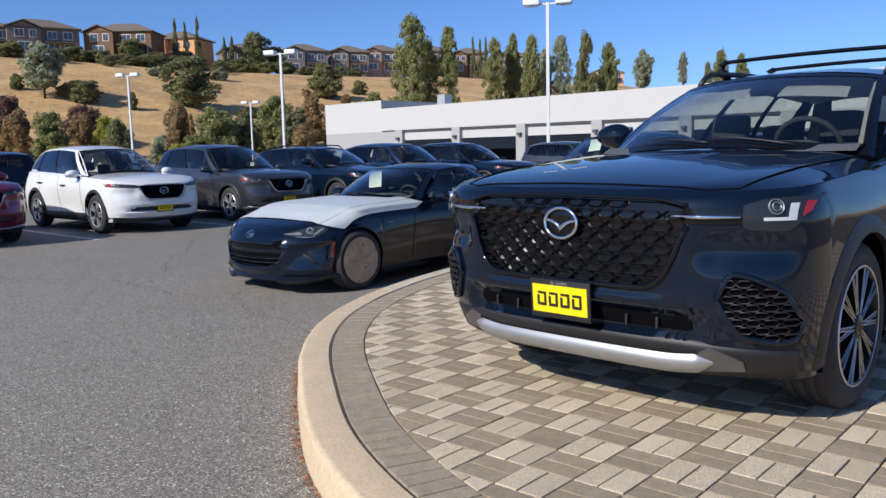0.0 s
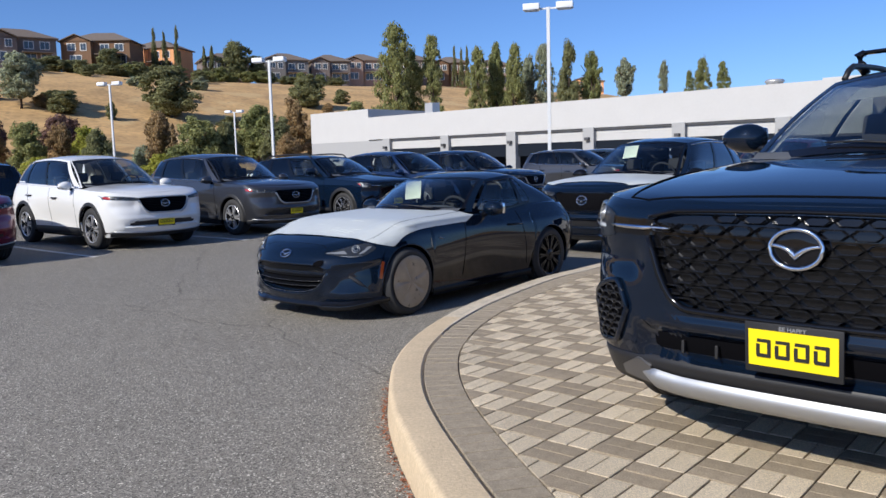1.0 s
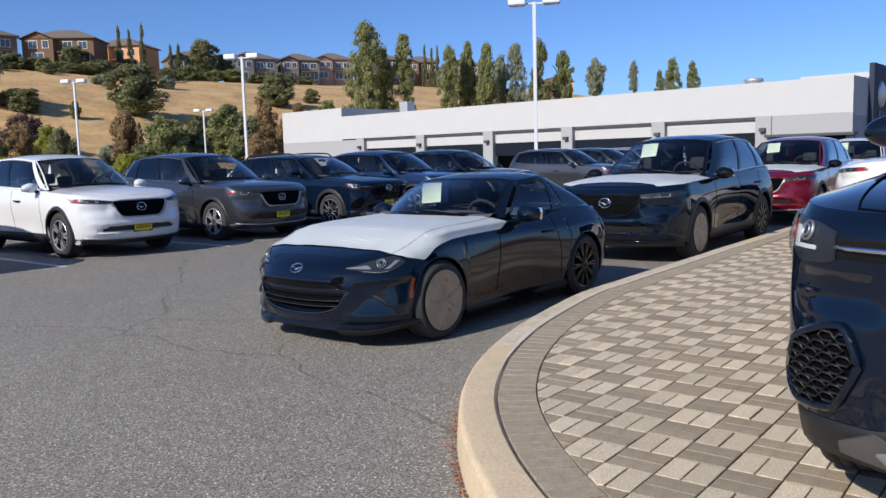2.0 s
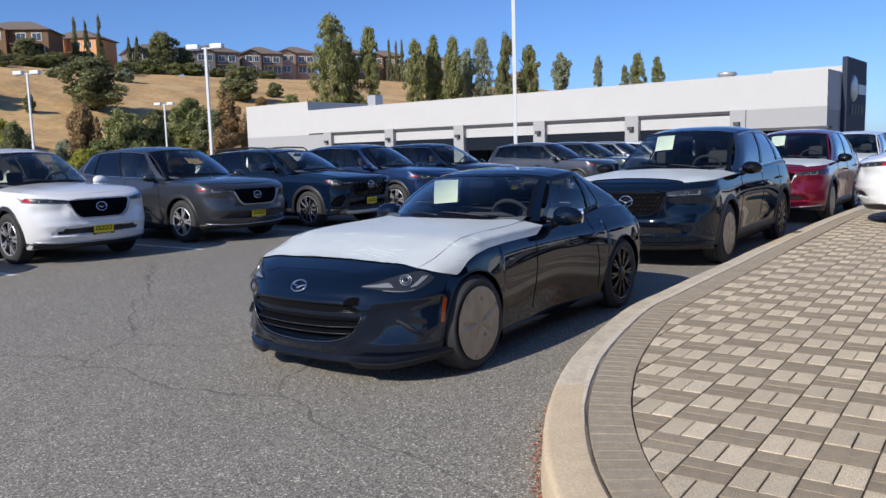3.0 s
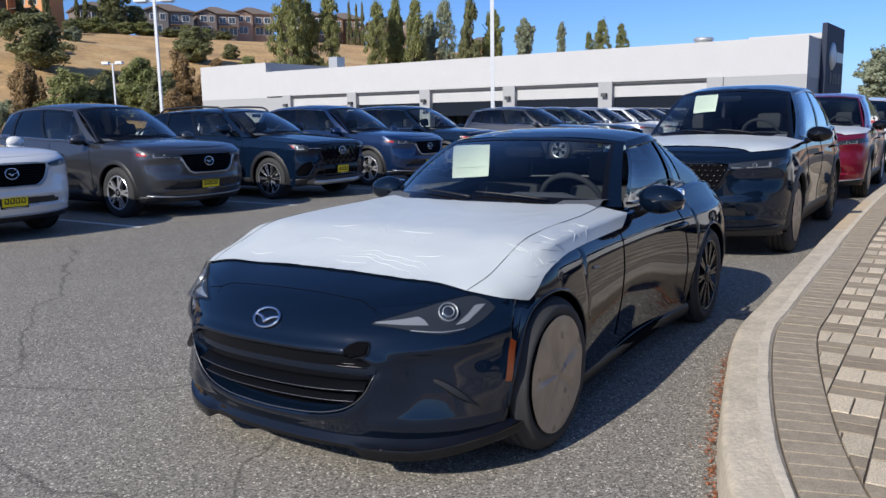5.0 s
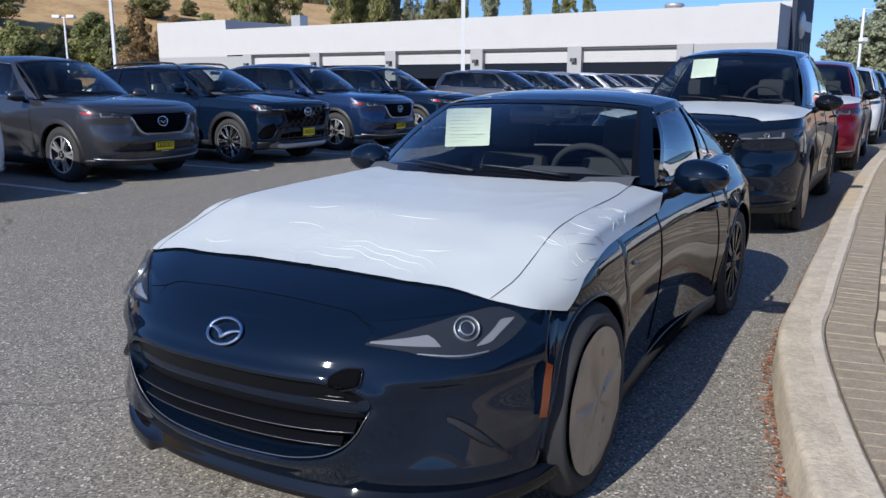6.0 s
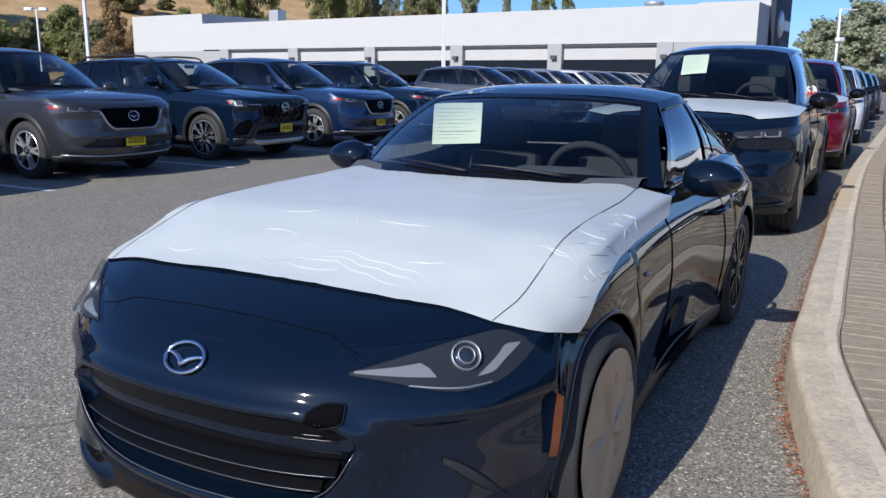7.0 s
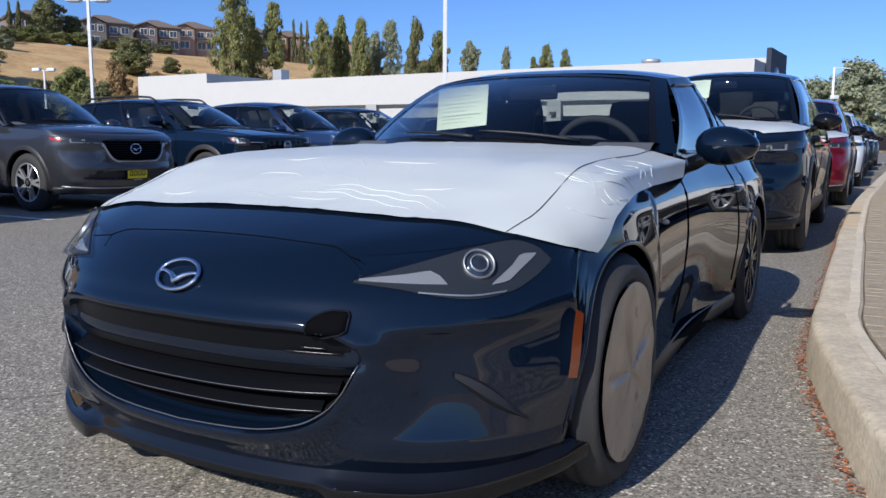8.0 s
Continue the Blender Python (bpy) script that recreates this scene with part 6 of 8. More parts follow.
def roadster(m):
    P = dict(ROADSTER)
    P["sticker"] = (-0.89, -0.363, 0.885, 0.19, 0.02)
    paint = M["black"]
    car = thing("sports_car", m, "black two-seat coupe with white bonnet film at the kerb", "car", "cars along the kerb")
    sh, edge, body = shell_parts(car, P, paint)
    cabin(car, P, paint, sh, edge)
    for sx in (1, -1):
        for s in (1, -1):
            y = 0.856 if sx == 1 else 0.842
            add_wheel(car, sx * P["axle"], s * y, P["hub"], 0.205, 0.222, s, 10, "dark", sx == 1, 0.024)
    for s in (1, -1):
        mirror(car, -0.075, 0.76, 0.89, s, paint, 0.96)
        # amber side marker just ahead of the wheel arch
        bm = bmesh.new()
        def mk(a, dz):
            ang = radians(11 + 23 * a)
            r = P["arch"] + 0.012 + 0.022 * a + dz
            x, z = P["axle"] + r * math.cos(ang), P["hub"] + r * math.sin(ang)
            return Vector((x, s * (sh.side(x, z) + 0.004), z))
        sheet(bm, [[mk(a, d) for a in frange(0, 1, 8)] for d in (0.0, 0.014, 0.027)])
        part("side_marker", bm, M["amber"], car, "amber side marker", smooth=50)
        # side sill blade
        bm = bmesh.new()
        xs = frange(P["axle"] - P["arch"] - 0.01, -(P["axle"] - P["arch"] - 0.02), 16)
        sheet(bm, [[sh.flank(x, z, o + k * math.exp(-((x + 0.1) / 0.716) ** 2), s) for x in xs] for z, o, k in ((0.195, -0.002, 0.0), (0.182, 0.006, 0.008), (0.160, 0.010, 0.014), (0.130, 0.010, 0.008), (0.118, 0.004, 0.004), (0.128, -0.08, 0.0))])
        part("sill_blade", bm, M["panel"], car, "satin black side sill", smooth=45)
    door_seams(car, P, sh, [(0.335, 0.285), (-0.72, -0.60)], -0.01, handles=((-0.52, 0.70),))
    # bonnet shut line
    bm = bmesh.new()
    pts = []
    for t in frange(-1, 1, 40):
        a = abs(t)
        x = 1.722 + 0.036 * max(0, (a - 0.78) / 0.22) ** 1.3
        ey, ez = edge_at(edge, x)
        y = 0.43 * t
        pts.append(Vector((x, y, sh.deck(x, y, ey, ez) + 0.0004)))
    tube(bm, pts, 0.0016, 4)
    part("bonnet_seam", bm, M["hole"], car, smooth=60)
    # thin dark line on the film draws the shade along its crease
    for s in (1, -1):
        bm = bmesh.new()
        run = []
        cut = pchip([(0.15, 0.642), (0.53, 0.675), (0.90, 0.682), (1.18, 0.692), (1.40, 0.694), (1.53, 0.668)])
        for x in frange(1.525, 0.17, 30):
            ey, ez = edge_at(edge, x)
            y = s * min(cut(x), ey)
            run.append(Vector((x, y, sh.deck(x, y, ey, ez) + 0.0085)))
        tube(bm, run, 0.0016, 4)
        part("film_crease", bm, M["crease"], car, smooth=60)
    # mouth: blank panel under the lip, two sloping slats, a bright rim line
    pf_ = lambda y, z, o: sh.front(y, z, o, True)
    # back of the mouth, coloured as dark as its shaded depth
    bm = bmesh.new()
    ys = frange(-0.44, 0.44, 36)
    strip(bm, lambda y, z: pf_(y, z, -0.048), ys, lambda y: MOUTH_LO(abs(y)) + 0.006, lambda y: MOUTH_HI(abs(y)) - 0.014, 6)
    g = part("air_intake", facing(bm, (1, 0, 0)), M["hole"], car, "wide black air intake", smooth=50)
    bm = bmesh.new()
    strip(bm, lambda y, z: pf_(y, z, -0.014 - 0.22 * max(0.5 - z, 0)), frange(-0.452, 0.452, 30), lambda y: max(0.392 + 0.012 * abs(y), MOUTH_LO(abs(y)) + 0.012), lambda y: MOUTH_HI(abs(y)) - 0.006, 5, back=lambda y, z: pf_(y, z, -0.05))
    bmesh.ops.recalc_face_normals(bm, faces=bm.faces)
    part("bumper_panel", bm, M["panel"], g, "blank black panel across the intake", smooth=50)
    for z, w in ((0.354, 0.428), (0.312, 0.388)):
        bm = bmesh.new()
        yy = frange(-w, w, 30)
        up = lambda y: z + 0.01 * (abs(y) / 0.43) ** 2
        rows = [[pf_(y, up(y) + dz, o) for y in yy] for dz, o in ((0.024, -0.056), (0.004, -0.014), (0.001, -0.009), (-0.003, -0.010), (-0.006, -0.016), (0.002, -0.056))]
        sheet(bm, rows)
        bmesh.ops.recalc_face_normals(bm, faces=bm.faces)
        slat = part("intake_slat", bm, M["panel"], g, "dark satin slat", smooth=40)
        # metal line added to draw the highlight along the slat's front edge
        part("slat_edge", tube(bmesh.new(), [pf_(y, up(y) + 0.002, -0.0085) for y in yy], 0.0012, 5), M["edge_dark"], slat, "thin bright edge", smooth=60)
    bm = bmesh.new()
    tube(bm, [pf_(y, MOUTH_LO(abs(y)) + 0.004, 0.001) for y in frange(-0.472, 0.472, 60)], 0.0018, 5)
    part("intake_lip", bm, M["edge_dark"], g, "thin satin line round the intake", smooth=60)
    # tow-hook opening on the left of the nose, a patch painted with its shade
    bm = bmesh.new()
    strip(bm, lambda y, z: sh.front(y, z, 0.004), frange(0.365, 0.445, 6), lambda y: 0.488 + 0.01 * (y - 0.365) / 0.08, lambda y: 0.542 - 0.6 * max(0, 0.40 - y), 4, back=lambda y, z: sh.front(y, z, -0.02))
    part("tow_opening", bm, M["hole"], car, "open tow-hook hole with its cap missing", smooth=50)
    bm = bmesh.new()
    rim_ = [(0.365, z) for z in frange(0.489, 0.517, 3)] + [(y, 0.543 - 0.6 * max(0, 0.40 - y)) for y in frange(0.375, 0.44, 4)] + [(0.446, z) for z in frange(0.535, 0.503, 3)] + [(y, 0.487 + 0.01 * (y - 0.365) / 0.08) for y in frange(0.435, 0.375, 4)]
    tube(bm, [sh.front(y, z, 0.004) for y, z in rim_], 0.003, 5, True)
    part("tow_opening_rim", bm, M["gloss"], car, smooth=60)
    bm = bmesh.new()
    for a, b, z in ((0.31, 0.435, 0.452), (0.345, 0.40, 0.462)):
        tube(bm, [pf_(y, z, -0.017) for y in frange(a, b, 6)], 0.0030, 5)
    part("panel_slot", bm, M["rim_dark"], g, smooth=60)
    # headlights
    for s in (1, -1):
        headlight(car, sh, s, frange(0.427, 0.762, 32), pchip([(0.427, 0.597), (0.52, 0.586), (0.60, 0.572), (0.66, 0.566), (0.72, 0.578), (0.75, 0.608), (0.762, 0.634)]), pchip([(0.427, 0.601), (0.50, 0.625), (0.56, 0.645), (0.63, 0.668), (0.69, 0.680), (0.735, 0.667), (0.762, 0.640)]), (0.645, 0.631), 0.031,
                  ((0.437, 0.606, pchip([(0.437, 0.5995), (0.56, 0.5945), (0.606, 0.5935)]), pchip([(0.437, 0.6035), (0.53, 0.614), (0.565, 0.620), (0.606, 0.5945)]), "light_bar"),
                   (0.682, 0.736, pchip([(0.682, 0.591), (0.706, 0.597), (0.72, 0.622), (0.736, 0.650)]), pchip([(0.682, 0.594), (0.70, 0.624), (0.712, 0.652), (0.736, 0.653)]), "light_bar"),
                   (0.56, 0.71, pchip([(0.56, 0.5775), (0.66, 0.5705), (0.71, 0.5765)]), pchip([(0.56, 0.5800), (0.66, 0.5735), (0.71, 0.5795)]), "satin")), 0.006)
        # fins in the scooped cheeks
        bm = bmesh.new()
        rows = []
        for k in frange(0, 1, 10):
            y, z = 0.630 + 0.125 * k, 0.402 - 0.098 * k ** 1.15
            h = 0.004 + 0.016 * math.sin(math.pi * min(k * 0.9 + 0.1, 1))
            rows.append([sh.front(s * y, z + h, -0.004), sh.front(s * y, z + h * 0.7, 0.010 + 0.006 * k), sh.front(s * y, z - h * 0.4, 0.014 + 0.010 * k), sh.front(s * y, z - h, -0.004)])
        sheet(bm, rows)
        bmesh.ops.recalc_face_normals(bm, faces=bm.faces)
        part("bumper_fin", bm, M["cladding"], car, "satin black fin in the bumper cheek", smooth=50)
    # front splitter: a thin blade in the middle, deeper wings that wrap the corners
    bm = bmesh.new()
    rows = []
    for y in frange(-0.80, 0.80, 96):
        a = abs(y)
        wing, rise = ease(0.34, 0.41, a), max(0.0, (a - 0.55) / 0.25)
        out = 0.022 + 0.020 * wing
        bot = 0.132 - 0.026 * wing + 0.060 * rise ** 1.6
        top = bot + 0.016 + 0.022 * wing
        q0, q1 = sh.front(y, 0.180 + 0.02 * rise, 0.0, True), sh.front(y, 0.165, out, True)
        d = Vector((q1.x - q0.x, q1.y - q0.y, 0))
        rows.append([q0 + Vector((-0.01, 0, 0.012)), Vector((q0.x, q0.y, top + 0.018)) + d * 0.30, Vector((q0.x, q0.y, top + 0.004)) + d * 0.75, Vector((q1.x, q1.y, top)), Vector((q1.x, q1.y, top - 0.006)) + d * 0.06,
                     Vector((q1.x, q1.y, bot + 0.004)) + d * 0.06, Vector((q1.x, q1.y, bot)) - d * 0.05, Vector((q1.x - 0.13, q1.y * 0.93, bot + 0.004))])
    sheet(bm, rows)
    bmesh.ops.recalc_face_normals(bm, faces=bm.faces)
    part("front_splitter", bm, M["gloss"], car, "gloss black chin splitter", smooth=40)
    # rolled lips of the wheel arches
    for sx in (1, -1):
        for s in (1, -1):
            arc = [(sx * P["axle"] + P["arch"] * math.cos(a), P["hub"] + P["arch"] * math.sin(a)) for a in frange(-0.12, math.pi + 0.12, 40)]
            part("arch_lip", tube(bmesh.new(), [sh.flank(x, z, -0.004, s) for x, z in arc], 0.008, 6), paint, car, smooth=60)
    emblem(car, sh, 0, 0.588, 0.122, 0.007, tall=0.335)
    hood_film(car, P, sh, edge, 1.545, 0.46, 1.0, 0.02, 0.006, over=[(0.0, 0.055), (0.3, 0.045), (0.9, 0.045), (1.2, 0.062), (1.34, 0.105), (1.55, 0.105)], swept=0.345, creases=34)
    # short grey bar behind the front wheel, added to draw a reflection there
    for s in (1, -1):
        bm = bmesh.new()
        tube(bm, [sh.flank(0.66 + 0.06 * k, 0.655 + 0.008 * k, 0.001, s) for k in frange(0, 1, 4)], 0.008, 6)
        part("wing_badge", bm, M["edge_dark"], car, smooth=60)
    return car


# ---- cars along the kerb ----
def from_front_axle(x, y, heading, axle):
    """Mid-wheelbase from the middle of the front axle."""
    return x - axle * math.cos(radians(heading)), y - axle * math.sin(radians(heading))


roadster(at_pose(-0.828 + 0.016 * math.sin(radians(129)), 9.507 + 0.016 * math.cos(radians(129)), -129))

def kerb_car(wx, wy, heading, **k):
    """By the foot of the left front wheel."""
    c, s = math.cos(radians(heading)), math.sin(radians(heading))
    x, y = wx - 1.35 * c + 0.80 * s, wy - 1.35 * s - 0.80 * c
    return crossover(m=at_pose(x, y, heading), group="cars along the kerb", plated=False, film=True, sticker=True, **k)


kerb_car(2.43, 12.32, -128.5, paint=M["black"], mesh_grille=True, covers=True, dark_trim=True, label="black crossover with white bonnet film at the kerb")
kerb_car(6.2, 16.85, -128.5, paint=M["red"], covers=True, label="dark red crossover with white bonnet film at the kerb")
kerb_car(10.0, 21.5, -128.5, paint=M["white"], covers=True, label="white crossover with bonnet film parked at the kerb")
kerb_car(13.7, 26.1, -128.5, paint=M["navy"], label="dark blue crossover parked at the kerb")
kerb_car(17.5, 30.7, -128.5, paint=M["black"], label="black crossover far along the kerb")
kerb_car(21.4, 35.4, -128.5, paint=M["grey"], label="grey crossover far along the kerb")

# ---- display island ----
hx, hy = from_front_axle(1.353, 4.358, -131.4, 1.56)
big_suv(M["black"], "black large crossover with roof bars on the brick display island", "display cars", at_pose(hx, hy, -131.4, TOP), hero=True, bars=True)

crossover(M["white"], label="white crossover with black wheel arches on the brick island", group="display cars", m=at_pose(7.66, 13.93, 150, TOP), plated=False)

# ---- parked row, nose out ----
ROW0, STEP, NOSE = Vector((-5.5, 14.65, 0)), Vector((1.80, 2.25, 0)), -39.5
def row_car(k, kind, paint, label, back=0.0, length=2.3, **q):
    p = ROW0 + STEP * k
    c = Vector((math.cos(radians(NOSE)), math.sin(radians(NOSE)), 0))
    p = p - c * (length + back)
    m = at_pose(p.x, p.y, NOSE)
    if kind == "big":
        return big_suv(paint, label, "parked row facing the lane", m @ Matrix.Scale(0.92, 4), **q)
    return crossover(paint, label=label, group="parked row facing the lane", m=m, **q)


def copy_car(car, m, paint, label, group="parked row facing the lane"):
    """A copy in another paint."""
    c = copy_thing(car, m)
    for old, ob in zip((car, *car.children_recursive), (c, *c.children_recursive)):
        if ob.type == "MESH":
            for i, slot in enumerate(ob.material_slots):
                if slot.material and slot.material.name.startswith("paint_"):
                    slot.link = "OBJECT"
                    slot.material = paint
    return tagged(c, label, group=group)


white = row_car(0, "s", M["white"], "white crossover with a yellow dealer plate, parked nose out")
big = row_car(2, "big", M["navy"], "dark blue-black large crossover with roof rails, parked nose out", length=2.28)
def place(k, back=0.0, length=2.3, turn=0.0):
    c = Vector((math.cos(radians(NOSE)), math.sin(radians(NOSE)), 0))
    p = ROW0 + STEP * k - c * (length + back)
    return at_pose(p.x, p.y, NOSE + turn)
for k, paint, label in ((-1.12, "red", "deep red crossover parked nose out in the row"), (1, "grey", "dark grey crossover with a yellow dealer plate, parked nose out"), (3, "blue", "deep blue crossover parked nose out in the row"),
                        (4, "navy", "dark blue crossover parked nose out in the row"), (6.2, "grey", "grey crossover further along the row"), (7.2, "green", "dark green crossover further along the row"),
                        (8.2, "silver", "silver crossover further along the row"), (9.2, "white", "white crossover further along the row"), (10.2, "grey", "grey crossover far along the row"),
                        (11.2, "black", "black crossover far along the row"), (12.2, "silver", "silver crossover far along the row"), (13.2, "navy", "dark crossover far along the row")):
    copy_car(white, place(k), M[paint], label)
for k, paint, label in ((-1.6, "white", "white crossover parked in the row behind"), (-0.6, "silver", "pale crossover parked in the row behind"), (0.5, "black", "black crossover parked in the row behind"),
                        (1.6, "white", "white crossover parked in the row behind"), (2.9, "grey", "grey crossover parked in the row behind"), (4.6, "white", "white crossover parked in the row behind")):
    copy_car(white, place(k, 11.0, 2.3, 180), M[paint], label, "row behind")

# ---------------- service building ----------------
BA, BD = Vector((-14.74, 77.8, 0)), Vector((0.745, -0.667, 0)).normalized()
BN = Vector((BD.y, -BD.x, 0))                       # out of the facade, towards the lot
BLEN, BH = 48.9, 5.25
bm4 = Matrix(((BD.x, BN.x, 0, BA.x), (BD.y, BN.y, 0, BA.y), (0, 0, 1, 0), (0, 0, 0, 1)))   # along, out, up
hall = thing("service_building", bm4, "long white service building with grey piers and roll-up doors", "building")


def hall_box(name, s0, s1, o0, o1, z0, z1, material, label="", parent=None, bevel=0.0):
    return part(name, boxed((s0 + s1) / 2, (o0 + o1) / 2, (z0 + z1) / 2, s1 - s0, o1 - o0, z1 - z0, bevel), material, parent or hall, label)


hall_box("parapet", 8.2, BLEN, -0.4, 0, 3.3, BH, M["white_wall"], "white upper wall")
hall_box("corner_block", 0, 8.2, -0.4, 0, 3.2, 6.0, M["white_wall"], "taller white corner block")
hall_box("block_return", 7.8, 8.2, -9.0, -0.4, 3.2, 6.0, M["white_wall"])
hall_box("end_wall", 0, 10.5, -0.4, -0.01, -0.1, 3.2, M["grey_wall"], "grey lower wall")
hall_box("end_wall", 44.2, BLEN, -0.4, -0.01, 2.25, 3.3, M["grey_wall"], "grey lower wall")
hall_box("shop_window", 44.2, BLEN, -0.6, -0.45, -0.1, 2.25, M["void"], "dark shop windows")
hall_box("canopy", 44.4, BLEN + 0.2, -0.4, 0.5, 2.1, 2.25, M["dark_trim"], "thin dark canopy")
hall_box("side_wall", BLEN - 0.4, BLEN, -9.6, -0.4, 3.15, BH, M["white_wall"])
hall_box("side_wall", BLEN - 0.4, BLEN - 0.01, -9.6, -0.4, -0.1, 3.15, M["grey_wall"])
hall_box("side_wall", 0, 0.4, -9.6, -0.4, -0.1, 6.0, M["white_wall"])
hall_box("back_wall", 0.4, BLEN - 0.4, -9.6, -9.2, -0.1, BH, M["white_wall"])
hall_box("roof", 0.4, BLEN - 0.4, -9.2, -0.4, 4.7, 4.85, M["grey_wall"])
hall_box("floor_slab", 0.4, BLEN - 0.4, -9.2, -0.4, -0.2, 0.02, M["grey_wall"])
bays = [10.5, 17.4, 24.2, 31.0, 37.7, 44.2]
for s0, s1 in zip(bays, bays[1:]):
    # dark strip drawn in place of the shadow gap over the door
    hall_box("door_head", s0 + 0.45, s1 - 0.45, -0.4, -0.06, 3.16, 3.3, M["dark_trim"], "dark door head")
    d = hall_box("roll_up_door", s0 + 0.45, s1 - 0.45, -0.32, -0.24, 2.42, 3.16, M["white_wall"], "pale roll-up door half raised")
    for z in (2.6, 2.75, 2.9):
        hall_box("door_rib", s0 + 0.45, s1 - 0.45, -0.24, -0.228, z - 0.012, z + 0.012, M["white_wall"], parent=d)
    hall_box("door_glazing", s0 + 0.45, s1 - 0.45, -0.30, -0.26, 1.5, 2.45, M["void"], "dark glazed strip of the door", parent=d)
    # the back sheet carries the dimness of the bay in its colour
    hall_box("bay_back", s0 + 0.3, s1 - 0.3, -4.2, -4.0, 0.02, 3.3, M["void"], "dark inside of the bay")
for s in bays:
    hall_box("pier", s - 0.45, s + 0.45, -0.5, 0.10, -0.1, 3.34, M["grey_wall"], "grey pier between the doors", bevel=0.03)
    hall_box("wall_light", s - 0.16, s + 0.16, 0.10, 0.36, 2.45, 2.66, M["dark_trim"], "small dark wall lamp")
hall_box("roof_vent", 12.6, 13.5, -3.6, -2.7, 4.85, 6.3, M["steel"], "metal roof vent")
hall_box("roof_vent", 20.4, 21.1, -5.6, -4.9, 4.85, 5.6, M["steel"], "small metal roof vent")
part("roof_fan", lathe(bmesh.new(), [(0.0, 0.24), (0.5, 0.21), (0.6, 0.08), (0.5, 0.0), (0.4, -0.5)], 20, Matrix.Translation((42.5, -3.0, 5.55)) @ Matrix.Rotation(radians(90), 4, "X")), M["steel"], hall, "round roof fan", smooth=40)
hall_box("roof_band", 44.0, 48.5, -7.2, -7.0, 5.65, 5.95, M["white_wall"])
for s in (44.5, 48.0):
    hall_box("band_post", s, s + 0.12, -7.16, -7.04, 4.85, 5.65, M["steel"])
# dark sign tower at the corner
tower = thing("sign_tower", bm4, "tall dark sign tower with a silver badge", "sign")
part("tower_panel", boxed(BLEN + 0.16, -5.5, 3.0, 0.28, 5.0, 6.2, 0.03), M["sign_blue"], tower)
part("tower_badge", lathe(bmesh.new(), [(0.0, 0.14), (0.6, 0.12), (0.74, 0.05), (0.76, 0.0)], 24, Matrix.Translation((BLEN + 0.30, -4.6, 4.4)) @ Matrix.Rotation(radians(-90), 4, "Z")), M["satin"], tower, "round silver badge", smooth=40)
part("tower_marking", boxed(BLEN + 0.33, -6.6, 4.4, 0.06, 2.0, 0.55), M["satin"], tower)
for i in range(4):
    part("tower_marking", boxed(BLEN + 0.32, -4.3 - 0.8 * i, 3.2, 0.05, 0.55, 0.6), M["dark_trim"], tower)


# ---------------- lot lamps ----------------
def lot_lamp(x, y, h, turn, heads=2):
    m = pose(x, y, 0, 0, 0, turn)
    lamp = thing("lot_lamp", m, "pale square steel pole with twin boxy light heads", "street lamp", "lot lamps")
    bm = bmesh.new()
    sheet(bm, [[(0.06 * a, 0.06 * b, z) for a, b in ((-1, -1), (1, -1), (1, 1), (-1, 1))] for z in (0.0, h * 0.5, h - 0.2)], close=True)
    part("pole", bm, M["pole"], lamp)
    part("pole_base", lathe(bmesh.new(), [(0.0, 0.75), (0.26, 0.74), (0.3, 0.7), (0.3, 0.0)], 20, Matrix.Rotation(radians(90), 4, "X")), M["kerb_grey"], lamp, "round concrete base", smooth=40)
    part("cross_arm", boxed(0, 0, h - 0.25, 0.95, 0.06, 0.06), M["pole"], lamp)
    for s in (1, -1):
        hd = part("light_head", boxed(s * 0.62, 0, h - 0.17, 0.62, 0.42, 0.24, 0.04), M["lamp_white"], lamp, smooth=40)
        part("diffuser", boxed(s * 0.62, 0, h - 0.30, 0.5, 0.32, 0.03), M["lens"], hd)
    return lamp


lot_lamp(-25.6, 58.9, 7.6, -12)
lot_lamp(-10.6, 44.4, 7.1, -12)
lot_lamp(2.93, 31.8, 7.15, -12)
lot_lamp(-22.3, 78.8, 6.7, -12)
# single-arm lamp at the end of the lane
lamp = thing("lane_lamp", pose(38.4, 62.0, 0, 0, 0, 10), "white pole lamp with one flat arm", "street lamp")
part("pole", tube(bmesh.new(), [(0, 0, 0), (0, 0, 6.6)], [0.11, 0.08], 8), M["lamp_white"], lamp, smooth=60)
part("arm", boxed(0.75, 0, 6.6, 1.7, 0.12, 0.09, 0.02), M["lamp_white"], lamp)
part("camera_box", boxed(0, -0.2, 4.4, 0.5, 0.4, 0.3, 0.04), M["lamp_white"], lamp)


